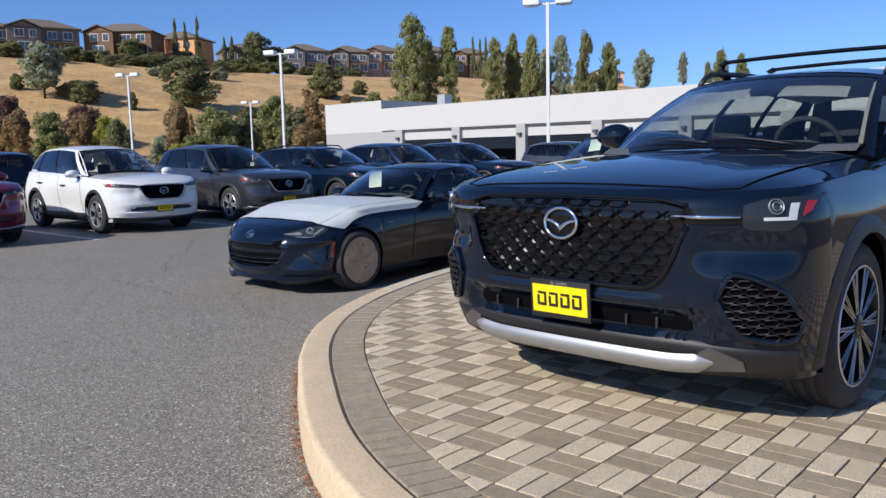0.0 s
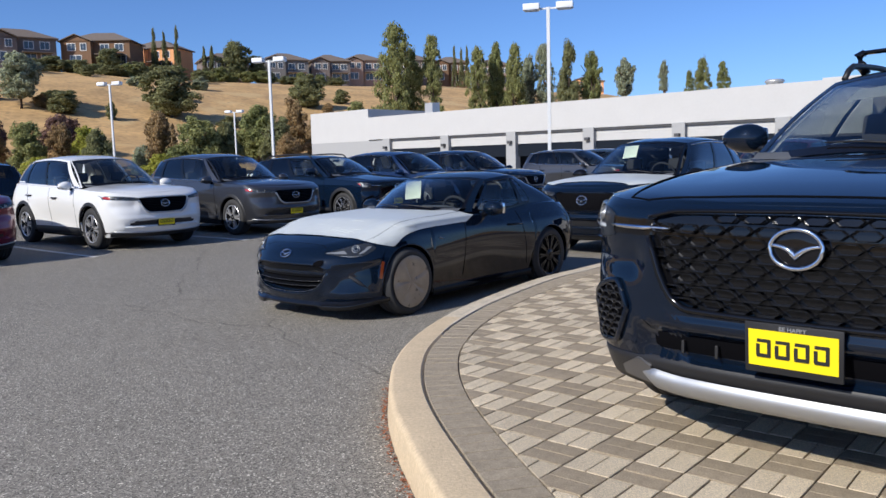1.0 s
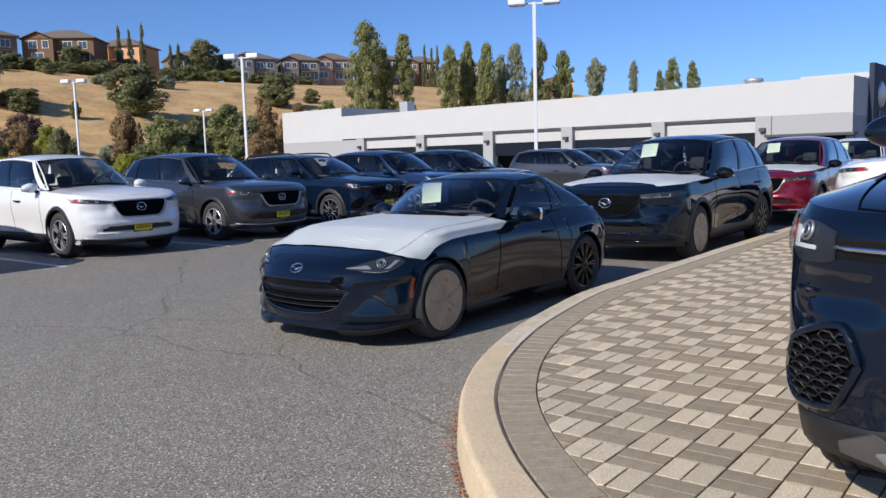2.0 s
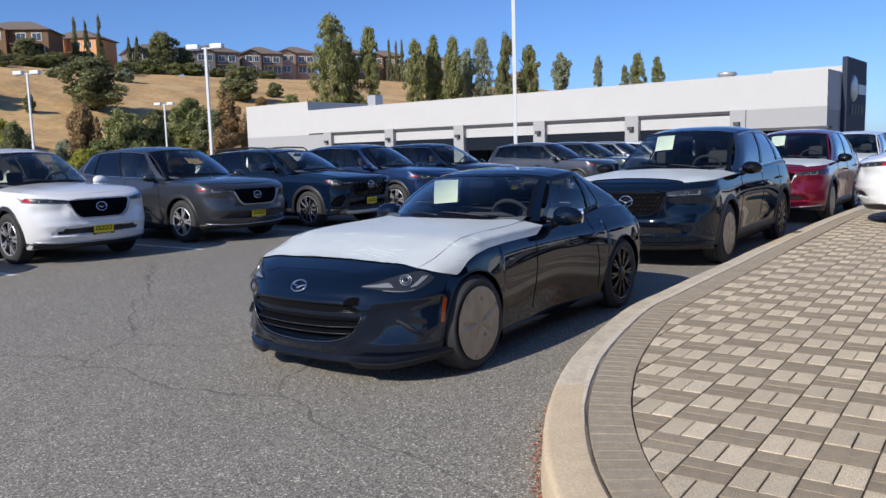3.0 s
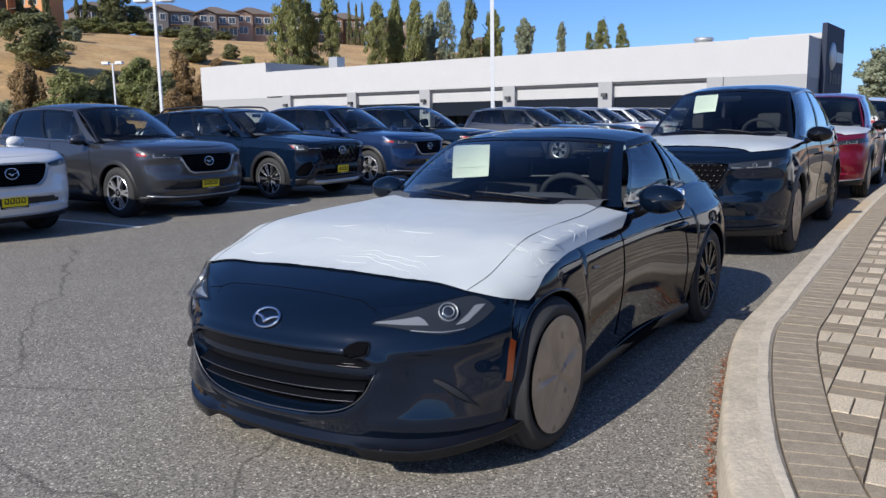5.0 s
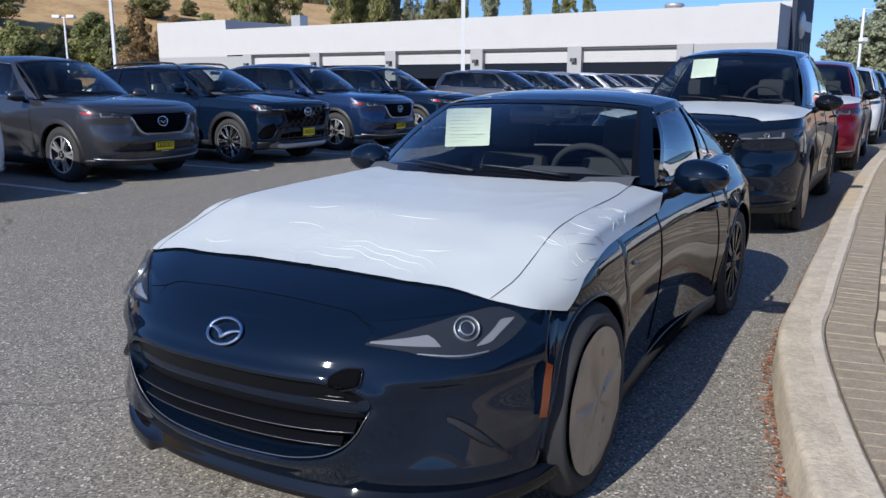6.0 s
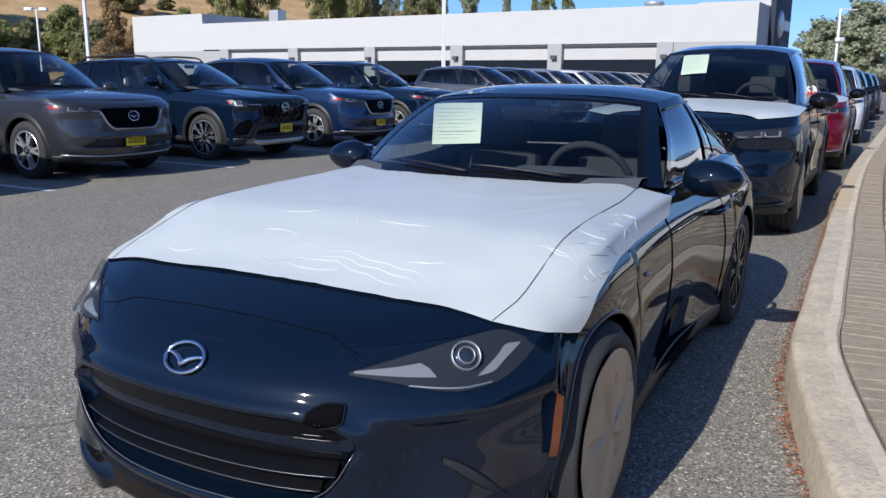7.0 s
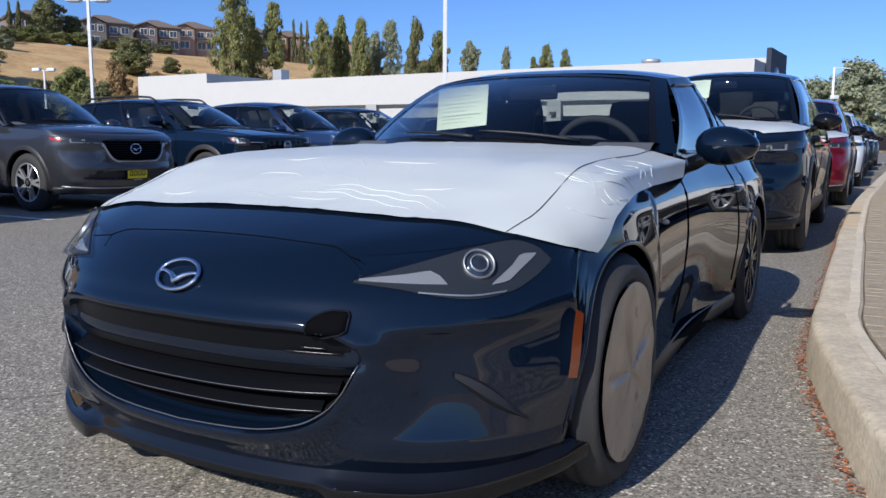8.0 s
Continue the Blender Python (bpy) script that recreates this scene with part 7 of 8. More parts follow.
# ---------------- trees ----------------
def crown_mesh(kind, seed, leaves, leaf):
    """Many small leaf blades in clumps, 1 m wide and 1 m high, for a crown of that kind."""
    rnd = random.Random(seed)
    vs, fs = [], []
    clumps = []
    for _ in range({"column": 260, "spire": 90}.get(kind, 150)):
        a = rnd.random() * 6.283
        if kind == "column":
            z = rnd.random()
            r = 0.46 * (math.sin(math.pi * min(0.14 + z * 0.84, 1)) ** 0.55) * rnd.random() ** 0.5 * (0.72 + 0.55 * abs(noise.noise((2.2 * math.cos(a) + seed, 2.2 * math.sin(a), 4.5 * z))) + 0.15 * math.sin(5 * z + a))
        elif kind == "spire":
            z = rnd.random() ** 1.2
            r = 0.40 * (1 - z) ** 0.8 * rnd.random() ** 0.4 + 0.03
        else:
            z = 0.05 + 0.90 * rnd.random()
            r = 0.46 * math.sqrt(max(1 - (2 * z - 0.9) ** 2 * 0.9, 0.04)) * rnd.random() ** 0.45 * (0.8 + 0.3 * math.sin(2 * a + seed) * math.sin(7 * z))
        if kind == "round":
            # uneven lobes and gaps
            k = 0.72 + 0.5 * noise.noise((3 * math.cos(a) + seed, 3 * math.sin(a), 3.5 * z))
            r, z = r * k * 1.12, z * (0.88 + 0.24 * noise.noise((2 * math.cos(a), 2 * math.sin(a) + seed, 7)))
        clumps.append((r * math.cos(a), r * math.sin(a), z, 0.04 + 0.07 * rnd.random()))
    for i in range(leaves):
        cx, cy, cz, cr = clumps[rnd.randrange(len(clumps))]
        d = Vector((rnd.gauss(0, 1), rnd.gauss(0, 1), rnd.gauss(0, 0.8)))
        d = d.normalized() * cr * (0.5 + 0.6 * rnd.random()) if d.length > 0 else d
        if kind == "column":
            d = Vector((d.x * 1.15, d.y * 1.15, d.z * 0.55)) * rnd.uniform(0.5, 1.25)
        p = Vector((cx, cy, max(cz + d.z, 0.0))) + Vector((d.x, d.y, 0))
        n = (d.normalized() + Vector((rnd.gauss(0, 0.5), rnd.gauss(0, 0.5), 0.35))).normalized()
        t = n.orthogonal().normalized()
        b = n.cross(t)
        s = leaf * (0.6 + 0.8 * rnd.random())
        w = rnd.random() * 6.283
        u, v = t * math.cos(w) + b * math.sin(w), b * math.cos(w) - t * math.sin(w)
        k = len(vs)
        vs += [p - u * s, p - v * s * 0.55, p + u * s, p + v * s * 0.55]
        fs.append((k, k + 1, k + 2, k + 3))
    return vs, fs


CROWNS = {}


def tree(x, y, h, w, leafage, kind="round", label="", trunk=0.25, z=None, category="tree", leaves=7500):
    """A tree of height h and crown width w; trunk: share of the height below the crown."""
    z = terrain(x, y) - 0.1 if z is None else z
    rnd = random.Random(int(x * 13 + y * 7))
    key = (kind, leafage, rnd.randrange(3))
    if key not in CROWNS:
        vs, fs = crown_mesh(kind, len(CROWNS) + 5, leaves * 2, {"column": 0.017, "spire": 0.019}.get(kind, 0.023))
        me = bpy.data.meshes.new("crown")
        me.from_pydata(vs, [], fs)
        me.materials.append(M[leafage])
        CROWNS[key] = me
    t = thing("tree" if category == "tree" else "shrub", pose(x, y, z, 0, 0, rnd.random() * 360), label, category, "trees on the hillside")
    c = new("crown", CROWNS[key])
    c.parent = t
    c.scale = (w, w, h * (1 - trunk))
    c.location = (0, 0, h * trunk)
    bm = bmesh.new()
    r = max(0.05, 0.022 * h)
    tube(bm, [(0, 0, -0.3), (0.02 * h, 0, h * trunk), (0, 0.02 * h, h * (trunk + 0.4 * (1 - trunk))), (0, 0, h * 0.88)], [r * 1.3, r, r * 0.55, r * 0.12], 7)
    for i in range(6):
        a, s = i * 1.05 + rnd.random(), trunk + (0.12 + 0.1 * i) * (1 - trunk) * 0.8
        e = w * (0.36 if kind == "round" else 0.22)
        tube(bm, [(0, 0, h * s), (e * 0.5 * math.cos(a), e * 0.5 * math.sin(a), h * (s + 0.07)), (e * math.cos(a), e * math.sin(a), h * (s + 0.16))], [r * 0.45, r * 0.3, r * 0.1], 5)
    part("trunk", bm, M["bark"], t, smooth=60)
    return t


def polar(az, d):
    return 0.38 + d * math.sin(radians(az)), 0.04 + d * math.cos(radians(az))


OLIVE, GREEN, DARK, LIME, RUST, PLUM, GREY = "leaf_olive", "leaf_green", "leaf_dark", "leaf_lime", "leaf_rust", "leaf_plum", "leaf_grey"
# azimuth, distance, height, width, leafage, kind, trunk share, label
for az, d, h, w, lf, kind, tr, label in (
        (-20.0, 150, 9.5, 13.0, DARK, "round", 0.06, "broad dark green oak on the dry slope"),
        (-28.8, 148, 9.6, 10.0, GREY, "round", 0.18, "spreading grey-green oak on the dry slope"),
        (-26.4, 146, 4.2, 8.0, DARK, "round", 0.05, "dark rounded shrub on the dry slope"),
        (-25.1, 104, 6.0, 5.4, LIME, "round", 0.15, "young yellow-green tree at the foot of the slope"),
        (-28.7, 103, 7.0, 5.6, OLIVE, "round", 0.15, "olive tree with rusty tips at the foot of the slope"),
        (-30.6, 108, 6.2, 5.0, RUST, "round", 0.15, "rust-brown tree at the foot of the slope"),
        (-28.2, 98, 3.3, 5.0, LIME, "round", 0.05, "low yellow-green shrub beside the lot"),
        (-31.0, 112, 8.0, 6.0, PLUM, "round", 0.1, "plum-dark tree on the slope"),
        (-26.6, 116, 6.0, 9.0, PLUM, "round", 0.08, "plum-dark shrubs on the slope"),
        (-20.9, 103, 8.2, 5.2, RUST, "round", 0.12, "thin rusty tree at the foot of the slope"),
        (-21.0, 98, 3.4, 4.2, LIME, "round", 0.05, "low lime-green shrub beside the lot"),
        (-18.4, 101, 7.6, 7.8, OLIVE, "round", 0.06, "dense olive-coloured tree beside the lot"),
        (-16.6, 104, 6.8, 5.0, DARK, "round", 0.06, "dark green tree beside the lot"),
        (-13.2, 108, 7.0, 6.4, DARK, "round", 0.08, "dark green tree behind the building"),
        (-14.4, 114, 8.6, 8.4, GREEN, "round", 0.08, "green tree behind the lot"),
        (-11.9, 121, 8.4, 6.2, RUST, "round", 0.08, "rust-brown tree behind the building"),
        (-10.7, 118, 6.0, 4.0, RUST, "round", 0.08, "rusty shrub behind the building"),
        (-10.9, 175, 7.2, 12.0, DARK, "round", 0.05, "dark rounded oak below the houses"),
        (-8.6, 185, 3.6, 5.0, DARK, "round", 0.05, "dark shrub on the dry slope"),
        (-7.6, 150, 6.4, 5.6, OLIVE, "round", 0.1, "olive shrub behind the building"),
        (-6.1, 152, 4.8, 6.0, OLIVE, "round", 0.1, "olive shrub behind the building"),
        (-4.9, 132, 19.0, 8.2, OLIVE, "column", 0.08, "tall columnar poplar behind the building"),
        (-3.75, 137, 15.4, 4.6, GREEN, "column", 0.08, "slim poplar behind the building"),
        (-2.35, 134, 17.4, 5.2, OLIVE, "column", 0.08, "tall slim poplar behind the building"),
        (0.9, 150, 16.2, 5.6, OLIVE, "column", 0.08, "columnar tree behind the building"),
        (2.15, 154, 16.6, 6.6, GREEN, "spire", 0.08, "columnar tree behind the building"),
        (3.45, 152, 16.8, 7.4, OLIVE, "spire", 0.08, "columnar green tree behind the building"),
        (4.4, 158, 15.0, 4.8, GREY, "round", 0.3, "grey-green tree behind the building"),
        (5.5, 156, 16.4, 5.2, GREY, "column", 0.1, "columnar grey-green tree behind the building"),
        (7.2, 155, 16.8, 7.0, DARK, "spire", 0.1, "dark conifer behind the building"),
        (8.7, 158, 16.2, 5.6, GREEN, "round", 0.3, "green tree behind the building"),
        (11.0, 190, 15.2, 6.5, GREY, "round", 0.4, "grey-green tree beyond the building"),
        (13.6, 220, 16.4, 3.6, GREY, "round", 0.5, "distant tree beyond the building"),
        (16.0, 170, 16.6, 4.2, OLIVE, "column", 0.2, "slim tree beyond the building"),
        (17.3, 172, 16.2, 3.8, GREEN, "column", 0.2, "slim tree beyond the building"),
        (15.2, 175, 14.0, 3.0, GREEN, "column", 0.2, "slim tree beyond the building"),
        (34.65, 116, 11.6, 11.5, GREY, "round", 0.15, "broad grey-green eucalyptus at the end of the lane"),
        (37.4, 104, 10.4, 10.0, GREY, "round", 0.15, "broad grey-green eucalyptus at the end of the lane"),
        (32.4, 116, 9.4, 9.5, GREY, "round", 0.1, "grey-green tree at the end of the lane")):
    x, y = polar(az, d)
    tree(x, y, h, w, lf, kind, label, tr, None, "shrub" if h < 5 else "tree")
rnd = random.Random(21)
for i in range(8):
    az = -32 + 21 * (i + rnd.random()) / 8
    x, y = polar(az, rnd.uniform(99, 116))
    tree(x, y, rnd.uniform(3.2, 6.4), rnd.uniform(4.0, 7.5), rnd.choice((OLIVE, GREEN, DARK, RUST, LIME, OLIVE, GREY, PLUM)), "round", "mixed shrub in the thicket at the foot of the slope", 0.02, None, "shrub")
for i in range(16):
    az = -32 + 24 * (i + rnd.random()) / 16
    x, y = polar(az, rnd.uniform(125, 185))
    tree(x, y, rnd.uniform(1.6, 3.2), rnd.uniform(2.5, 6.0), rnd.choice((OLIVE, DARK, GREY, RUST)), "round", "low shrub on the dry slope", 0.02, None, "shrub")
# slim cypresses and dark hedge under the houses
for az, d, h in ((-20.74, 212, 11.5), (-20.1, 212, 11.0), (-19.3, 212, 12.5), (-17.6, 220, 8.6), (-17.1, 220, 8.8), (-0.6, 262, 12.5), (-0.1, 262, 12.0), (0.3, 262, 12.8)):
    x, y = polar(az, d)
    tree(x, y, h, 2.6, DARK, "spire", "slim dark cypress beside the hilltop houses", 0.03)
for i, az in enumerate(frange(-31, -9, 26)):
    rnd = random.Random(i)
    x, y = polar(az + rnd.uniform(-0.3, 0.3), REACH(az) - 12 + rnd.uniform(-6, 4))
    tree(x, y, rnd.uniform(2.2, 4.0), rnd.uniform(5, 9), rnd.choice((DARK, DARK, GREEN, OLIVE)), "round", "dark hillside shrub below the houses", 0.03, None, "shrub")
for az, h, w in ((-15.6, 11.5, 11.0), (-14.2, 8.0, 8.0), (-23.5, 6.5, 9.0), (3.0, 7.5, 7.0), (1.8, 6.0, 6.0), (-3.2, 6.0, 6.0)):
    x, y = polar(az, REACH(az) - 4)
    tree(x, y, h, w, DARK, "round", "dark tree beside the hilltop houses", 0.1)


# ---------------- hilltop houses ----------------
def house(az, d, w, dep, h, wall, turn, label, gable=False):
    x, y = polar(az, d)
    z = terrain(x, y) + 1.6
    hs = thing("house", pose(x, y, z, 0, 0, -az + turn), label, "house", "houses on the hilltop")
    part("wall", boxed(0, dep / 2, h / 2 - 1.5, w, dep, h + 3), wall, hs)
    wing = 0.45 * w
    part("wing_wall", boxed(-w / 2 + wing / 2, -0.9, h * 0.47 - 1.5, wing, 1.8, h * 0.94 + 3), wall, hs)

    def hip(cx, cy, sx, sy, z0, rise):
        bm = bmesh.new()
        e = 0.55
        a = [bm.verts.new((cx + i * (sx / 2 + e), cy + j * (sy / 2 + e), z0)) for i, j in ((-1, -1), (1, -1), (1, 1), (-1, 1))]
        lo = [bm.verts.new((v.co.x, v.co.y, z0 - 0.22)) for v in a]
        k = max(sx / 2 - sy / 2, 0.1) if not gable else sx / 2 + e - 0.3
        r = [bm.verts.new((cx - k, cy, z0 + rise)), bm.verts.new((cx + k, cy, z0 + rise))]
        bm.faces.new((a[0], a[1], r[1], r[0])), bm.faces.new((a[2], a[3], r[0], r[1]))
        bm.faces.new((a[1], a[2], r[1])), bm.faces.new((a[3], a[0], r[0]))
        for i in range(4):
            bm.faces.new((a[i], lo[i], lo[(i + 1) % 4], a[(i + 1) % 4]))
        bm.faces.new(lo)
        bmesh.ops.recalc_face_normals(bm, faces=bm.faces)
        return bm
    part("roof", hip(0, dep / 2, w, dep, h, dep * 0.24), M["roof_tile"], hs, "brown tiled hip roof")
    cx, y0, y1, e = -w / 2 + wing / 2, -2.3, dep * 0.45, wing / 2 + 0.5
    bm = bmesh.new()
    vs = [[bm.verts.new((cx + i * e, y, h * 0.94 + (0.0 if i else 0.24 * wing) - d)) for i in (-1, 0, 1)] for y in (y0, y1) for d in (0.0, 0.2)]
    for p, q in ((0, 2), (1, 3), (0, 1), (2, 3)):
        for i in (0, 1):
            bm.faces.new((vs[p][i], vs[p][i + 1], vs[q][i + 1], vs[q][i]))
    for i in (0, 2):
        bm.faces.new((vs[0][i], vs[1][i], vs[3][i], vs[2][i]))
    bmesh.ops.recalc_face_normals(bm, faces=bm.faces)
    part("wing_roof", bm, M["roof_tile"], hs, "front gable roof")
    bm = bmesh.new()
    g0, g1 = [[bm.verts.new((cx + i * wing / 2, y, h * 0.94 - 0.25 + (0.0 if i else 0.22 * wing))) for i in (-1, 1, 0)] for y in (-1.8, 1.0)]
    bm.faces.new(g0), bm.faces.new(g1)
    for i in range(3):
        bm.faces.new((g0[i], g0[(i + 1) % 3], g1[(i + 1) % 3], g1[i]))
    bmesh.ops.recalc_face_normals(bm, faces=bm.faces)
    part("gable_wall", bm, wall, hs)
    for i, (wx, wz, ww, wh) in enumerate(((-0.34, 0.72, 1.7, 1.5), (-0.16, 0.72, 1.2, 1.5), (0.12, 0.72, 1.8, 1.5), (0.34, 0.72, 1.8, 1.5), (0.14, 0.26, 2.2, 1.9), (0.36, 0.26, 2.2, 1.9), (-0.28, 0.26, 2.4, 1.8))):
        yy = -1.8 if wx < -0.05 else 0.0
        wd = part("window", boxed(wx * w, yy - 0.03, wz * h, ww + 0.3, 0.12, wh + 0.3), M["trim"], hs, "white-framed window")
        part("pane", boxed(wx * w - ww * 0.26, yy - 0.08, wz * h, ww * 0.46, 0.08, wh), M["pane"], wd)
        part("pane", boxed(wx * w + ww * 0.26, yy - 0.08, wz * h, ww * 0.46, 0.08, wh), M["pane"], wd)
    part("patio_roof", boxed(0.22 * w, -1.2, h * 0.44, 0.42 * w, 2.4, 0.2), M["roof_tile"], hs)
    return hs


for az, d, w, dep, h, wall, turn, label in (
        (-31.9, 205, 11, 10, 6.0, "h_grey", 5, "grey-brown two-storey house on the hilltop"), (-28.6, 206, 15, 10, 6.2, "h_taupe", 8, "taupe two-storey house on the hilltop"),
        (-24.2, 208, 15, 10, 6.2, "h_brown", -20, "dark orange-brown two-storey house on the hilltop"), (-21.0, 222, 13, 10, 6.6, "h_orange", -30, "bright orange stucco house behind cypresses"),
        (-16.2, 236, 13, 10, 5.8, "h_taupe", 10, "taupe house behind dark trees on the hilltop"),
        (-12.2, 242, 13, 10, 6.8, "h_grey", 12, "grey two-storey house on the hilltop"), (-9.2, 250, 12, 10, 6.6, "h_taupe", 10, "taupe two-storey house on the hilltop"),
        (-6.9, 256, 12, 10, 6.8, "h_pink", 10, "pink-beige two-storey house on the hilltop"), (-3.6, 262, 13, 10, 6.4, "h_taupe", 8, "taupe house behind poplars on the hilltop"),
        (-0.9, 270, 12, 10, 6.6, "h_brown", 4, "brown house on the hilltop"), (2.0, 282, 13, 10, 7.0, "h_pink", 4, "pink-beige house among hilltop trees"), (8.6, 330, 13, 10, 4.0, "h_orange", 4, "orange-roofed house beyond the hill"),
        (-36.5, 200, 14, 10, 6.2, "h_brown", 8, "brown two-storey house on the hilltop"), (-41, 198, 14, 10, 6.2, "h_taupe", 8, "taupe two-storey house on the hilltop")):
    house(az, d, w, dep, h, M[wall], turn, label)

# far end of the lane: low pale building, red and white sign
far = thing("far_building", pose(78, 100, 0, 0, 0, -38), "low pale commercial building at the end of the lane", "building")
part("wall", boxed(0, 0, 1.9, 26, 10, 3.8), M["h_pink"], far)
part("roof", boxed(0, 0, 3.95, 27, 11, 0.3), M["white_wall"], far)
for i in range(6):
    part("window", boxed(-10 + 4 * i, -5.03, 1.8, 2.4, 0.1, 1.6), M["pane"], far)
sg = thing("lane_sign", pose(47.5, 60.0, 0, 0, 0, -38), "white sign board with red lower band on two posts", "sign")
part("board", boxed(0, 0, 3.1, 3.0, 0.15, 1.1), M["trim"], sg)
part("band", boxed(0, -0.09, 2.7, 3.0, 0.04, 0.3), M["red_sign"], sg)
for s in (1, -1):
    part("post", boxed(s * 1.2, 0, 1.3, 0.12, 0.12, 2.6), M["steel"], sg)
part("marking", boxed(0.2, -0.09, 3.25, 2.0, 0.04, 0.3), M["ink"], sg)

# ---------------- paint lines, fallen leaves ----------------
for k in range(-2, 9):
    p = ROW0 + STEP * (k + 0.5)
    c = Vector((math.cos(radians(NOSE)), math.sin(radians(NOSE)), 0))
    a, b = p + c * 0.25, p - c * 5.2
    s = Vector((-c.y, c.x, 0)) * 0.05
    ln = raw("trim", [a + s + Vector((0, 0, 0.004)), a - s + Vector((0, 0, 0.004)), b - s + Vector((0, 0, 0.004)), b + s + Vector((0, 0, 0.004))], [(0, 1, 2, 3)], M["line"])
    tagged(ln, "worn white parking bay line on asphalt", "road marking", kind="structure")
rnd = random.Random(3)
vs, fs = [], []
for n in range(3400):
    i = rnd.randrange(JOINT - 60, JOINT + 95)
    p = EVEN[i].lerp(EVEN[i + 1], rnd.random()) - NORM[i] * abs(rnd.gauss(0, 0.022)) * (1.6 if rnd.random() < 0.1 else 1) - NORM[i] * 0.004
    s, a, z = 0.004 + 0.007 * rnd.random(), rnd.random() * 6.283, 0.003 + 0.008 * rnd.random()
    u, v = Vector((math.cos(a), math.sin(a), rnd.uniform(-0.5, 0.5))) * s, Vector((-math.sin(a), math.cos(a), rnd.uniform(-0.4, 0.4))) * s * 0.6
    k = len(vs)
    vs += [p - u + Vector((0, 0, z)), p - v + Vector((0, 0, z)), p + u + Vector((0, 0, z)), p + v + Vector((0, 0, z))]
    fs.append((k, k + 1, k + 2, k + 3))
tagged(raw("dry_leaves", vs, fs, M["leaf_dry"]), "small red-brown dry leaves along the kerb foot", "leaves", kind="stuff")

# ---------------- bricks of the island ----------------
rnd = random.Random(11)
CELL = 0.2085
E1, E2 = Vector((0.624, 0.781, 0)), Vector((0.781, -0.624, 0))
ORIGIN = Vector((-0.09, 4.60, 0))
BED = TOP - 0.012


def brick_mesh(poly, h, chamfer=0.003):
    """A brick of that outline (about its middle), with chamfered top edges."""
    k = len(poly)
    c = sum((Vector((*p, 0)) for p in poly), Vector()) / k
    top = []
    for p in poly:
        d = Vector((*p, 0)) - c
        top.append(c + d * (1 - chamfer / max(d.length, 0.01)))
    vs = [(p[0], p[1], 0) for p in poly] + [(p[0], p[1], h - 0.0015) for p in poly] + [(p.x, p.y, h) for p in top]
    fs = [tuple(range(2 * k, 3 * k))]
    for a in (0, k):
        fs += [(a + i, a + (i + 1) % k, a + k + (i + 1) % k, a + k + i) for i in range(k)]
    return vs, fs


EV = np.array([(p.x, p.y) for p in EVEN])
NV = np.array([(p.x, p.y) for p in NORM])
EDGE = 0.206 + 0.205                                # inner edge of the border course


def clip(poly):
    """Cuts an outline along the inner edge of the border course."""
    cx, cy = sum(p[0] for p in poly) / 4, sum(p[1] for p in poly) / 4
    i = int(np.argmin((EV[:, 0] - cx) ** 2 + (EV[:, 1] - cy) ** 2))
    d = [(p[0] - EV[i, 0]) * NV[i, 0] + (p[1] - EV[i, 1]) * NV[i, 1] - EDGE - 0.006 for p in poly]
    if min(d) >= 0:
        return poly, True
    out = []
    for j in range(4):
        a, b, da, db = poly[j], poly[(j + 1) % 4], d[j], d[(j + 1) % 4]
        if da >= 0:
            out.append(a)
        if da * db < 0:
            s = da / (da - db)
            out.append((a[0] + (b[0] - a[0]) * s, a[1] + (b[1] - a[1]) * s))
    return (out, False) if len(out) > 2 else (None, False)


def brick_object(vs, fs, material, share=None, m=None):
    if share is None:
        share = bpy.data.meshes.new("brick")
        share.from_pydata(vs, [], fs)
        share.materials.append(material)
    ob = new("brick", share)
    ob.parent = paving
    if m is not None:
        ob.matrix_world = m
    return ob


G = 0.0036                                          # half a joint
full = brick_mesh([(-0.052 + G, -0.104 + G), (0.052 - G, -0.104 + G), (0.052 - G, 0.104 - G), (-0.052 + G, 0.104 - G)], 0.012)
SHARED = {}
for nm in ("paver_light", "paver_dark"):
    me = bpy.data.meshes.new("brick")
    me.from_pydata(full[0], [], full[1])
    me.materials.append(M[nm])
    SHARED[nm] = me
far_v, far_f = {"paver_light_far": [], "paver_dark_far": []}, {"paver_light_far": [], "paver_dark_far": []}
count = 0
NEAR = Vector((0.35, 5.1, 0))                       # the part of the island that the lane passes closest
cells = []
for i in range(-22, 92):
    for j in range(-10, 60):
        c = ORIGIN + E1 * (CELL * (i + 0.5)) + E2 * (CELL * (j + 0.5))
        if -0.9 < c.x < 12 and -2.2 < c.y < 20:
            k = int(np.argmin((EV[:, 0] - c.x) ** 2 + (EV[:, 1] - c.y) ** 2))
            inside = (c.x - EV[k, 0]) * NV[k, 0] + (c.y - EV[k, 1]) * NV[k, 1]
            if inside > EDGE - 0.16:
                cells.append(((c - NEAR).length, i, j, c))
cells.sort(key=lambda q: q[0])
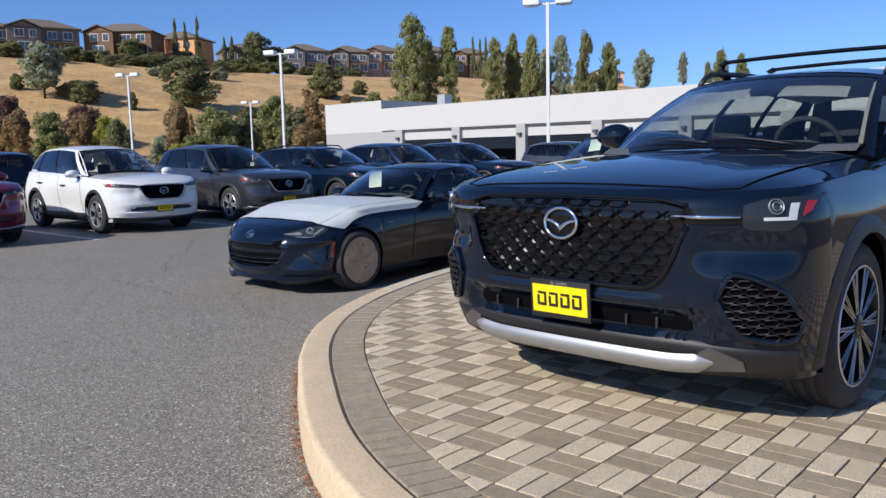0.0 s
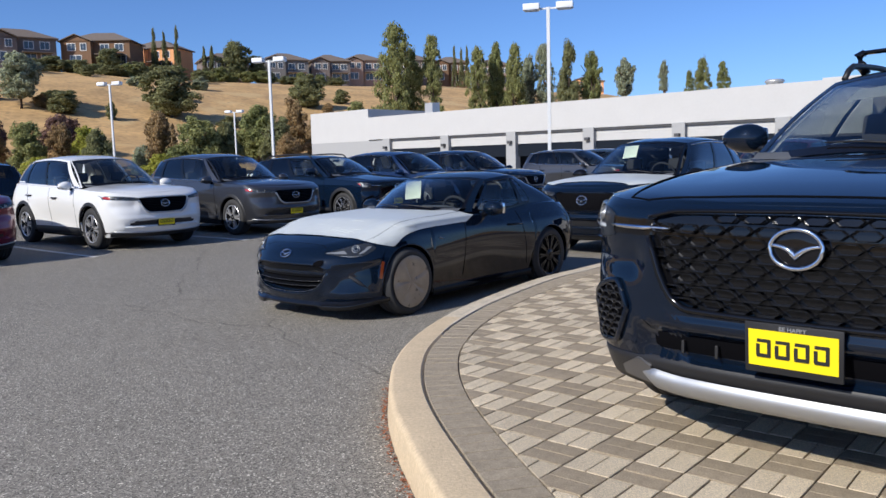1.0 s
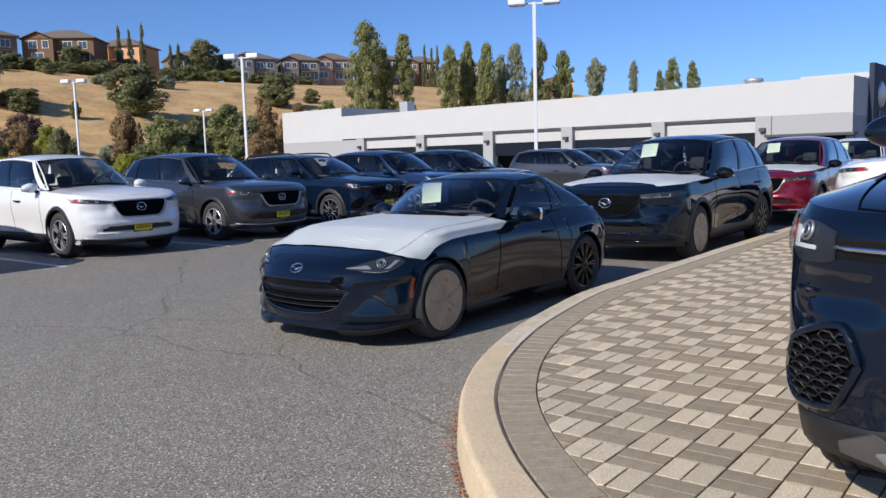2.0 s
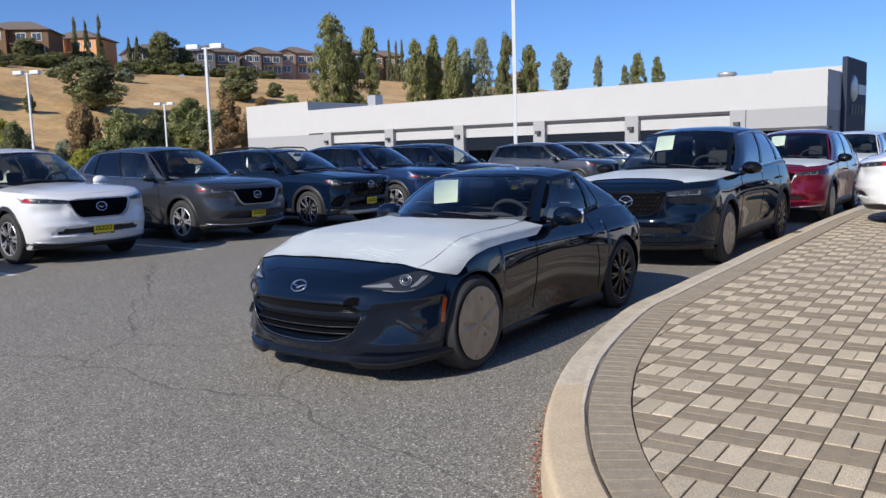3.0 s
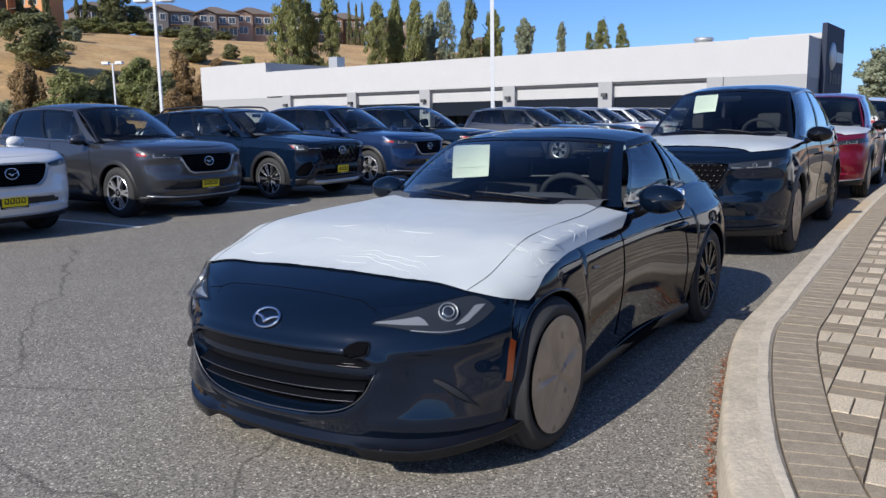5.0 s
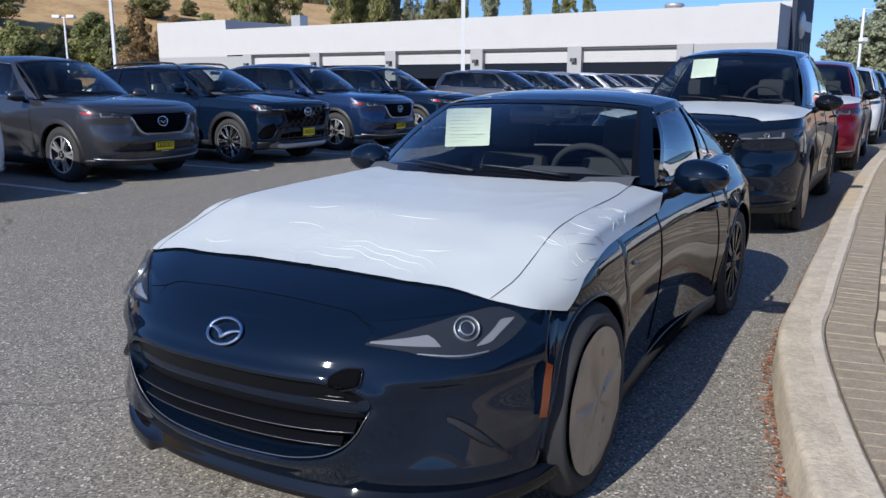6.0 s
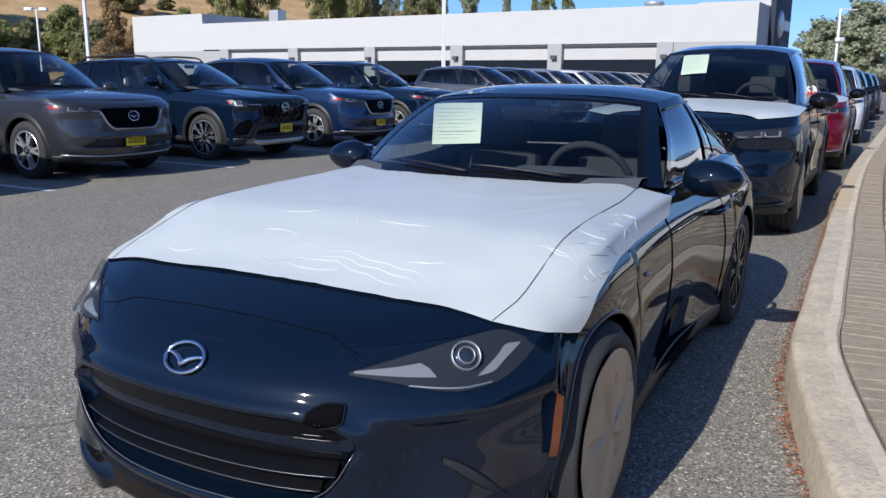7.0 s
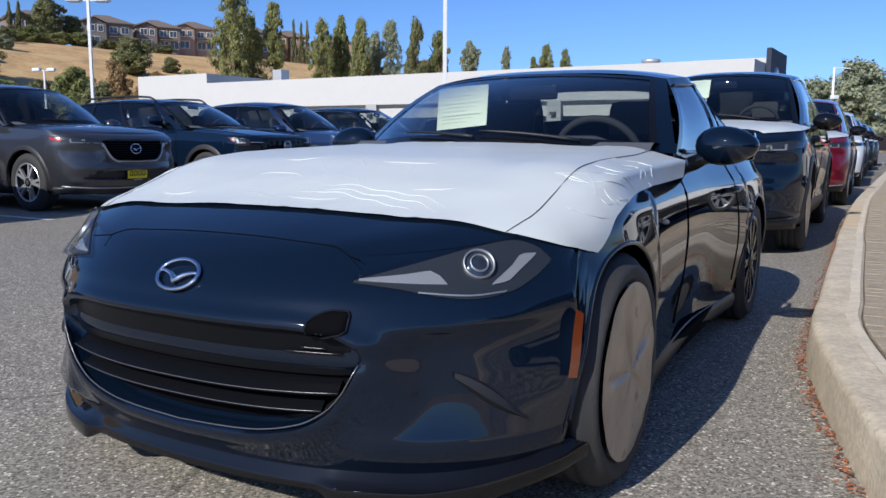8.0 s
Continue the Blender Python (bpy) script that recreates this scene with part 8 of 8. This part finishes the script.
for dist, i, j, c in cells:
    light = (i + j) % 2 == 0
    long_, short = (E1, E2) if light else (E2, E1)
    nm = "paver_light" if light else "paver_dark"
    for s in (-1, 1):
        b = c + short * (s * CELL / 4)
        tilt = rnd.gauss(0, 0.0012)
        poly = [tuple((b + long_ * (a * (CELL / 2 - G)) + short * (e * (CELL / 4 - G)))[:2]) for a, e in ((-1, -1), (1, -1), (1, 1), (-1, 1))]
        poly, whole = clip(poly)
        if poly is None:
            continue
        if whole and count < 300:
            ang = math.atan2(long_.y, long_.x) - math.pi / 2
            brick_object(None, None, None, SHARED[nm], Matrix.Translation((b.x, b.y, BED + tilt)) @ Matrix.Rotation(ang, 4, "Z"))
            count += 1
        else:
            cc = (sum(p[0] for p in poly) / len(poly), sum(p[1] for p in poly) / len(poly))
            vs, fs = brick_mesh([(p[0] - cc[0], p[1] - cc[1]) for p in poly], 0.012)
            V, F = far_v[nm + "_far"], far_f[nm + "_far"]
            k = len(V)
            V += [(x + cc[0], y + cc[1], z + BED + tilt) for x, y, z in vs]
            F += [tuple(a + k for a in f) for f in fs]
# border course: bricks across, along the kerb
bv, bf = [], []
for i in range(0, len(EVEN) - 1):
    a, b, na, nb = EVEN[i], EVEN[i + 1], NORM[i], NORM[i + 1]
    if a.y > 24:
        break
    t = (b - a).normalized() * 1.15
    q = [a + na * 0.212 + t * G, b + nb * 0.212 - t * G, b + nb * (EDGE - 0.003) - t * G, a + na * (EDGE - 0.003) + t * G]
    cc = sum(q, Vector()) / 4
    vs, fs = brick_mesh([(p.x - cc.x, p.y - cc.y) for p in q], 0.012, 0.002)
    k = len(bv)
    dz = BED + rnd.gauss(0, 0.001)
    bv += [(x + cc.x, y + cc.y, z + dz) for x, y, z in vs]
    bf += [tuple(v + k for v in f) for f in fs]
for nm in far_v:
    tagged(raw("brick_field", far_v[nm], far_f[nm], M[nm], paving), kind="stuff")
tagged(raw("border_course", bv, bf, M["paver_border"], paving, "dark bricks laid across along the kerb"), kind="stuff")
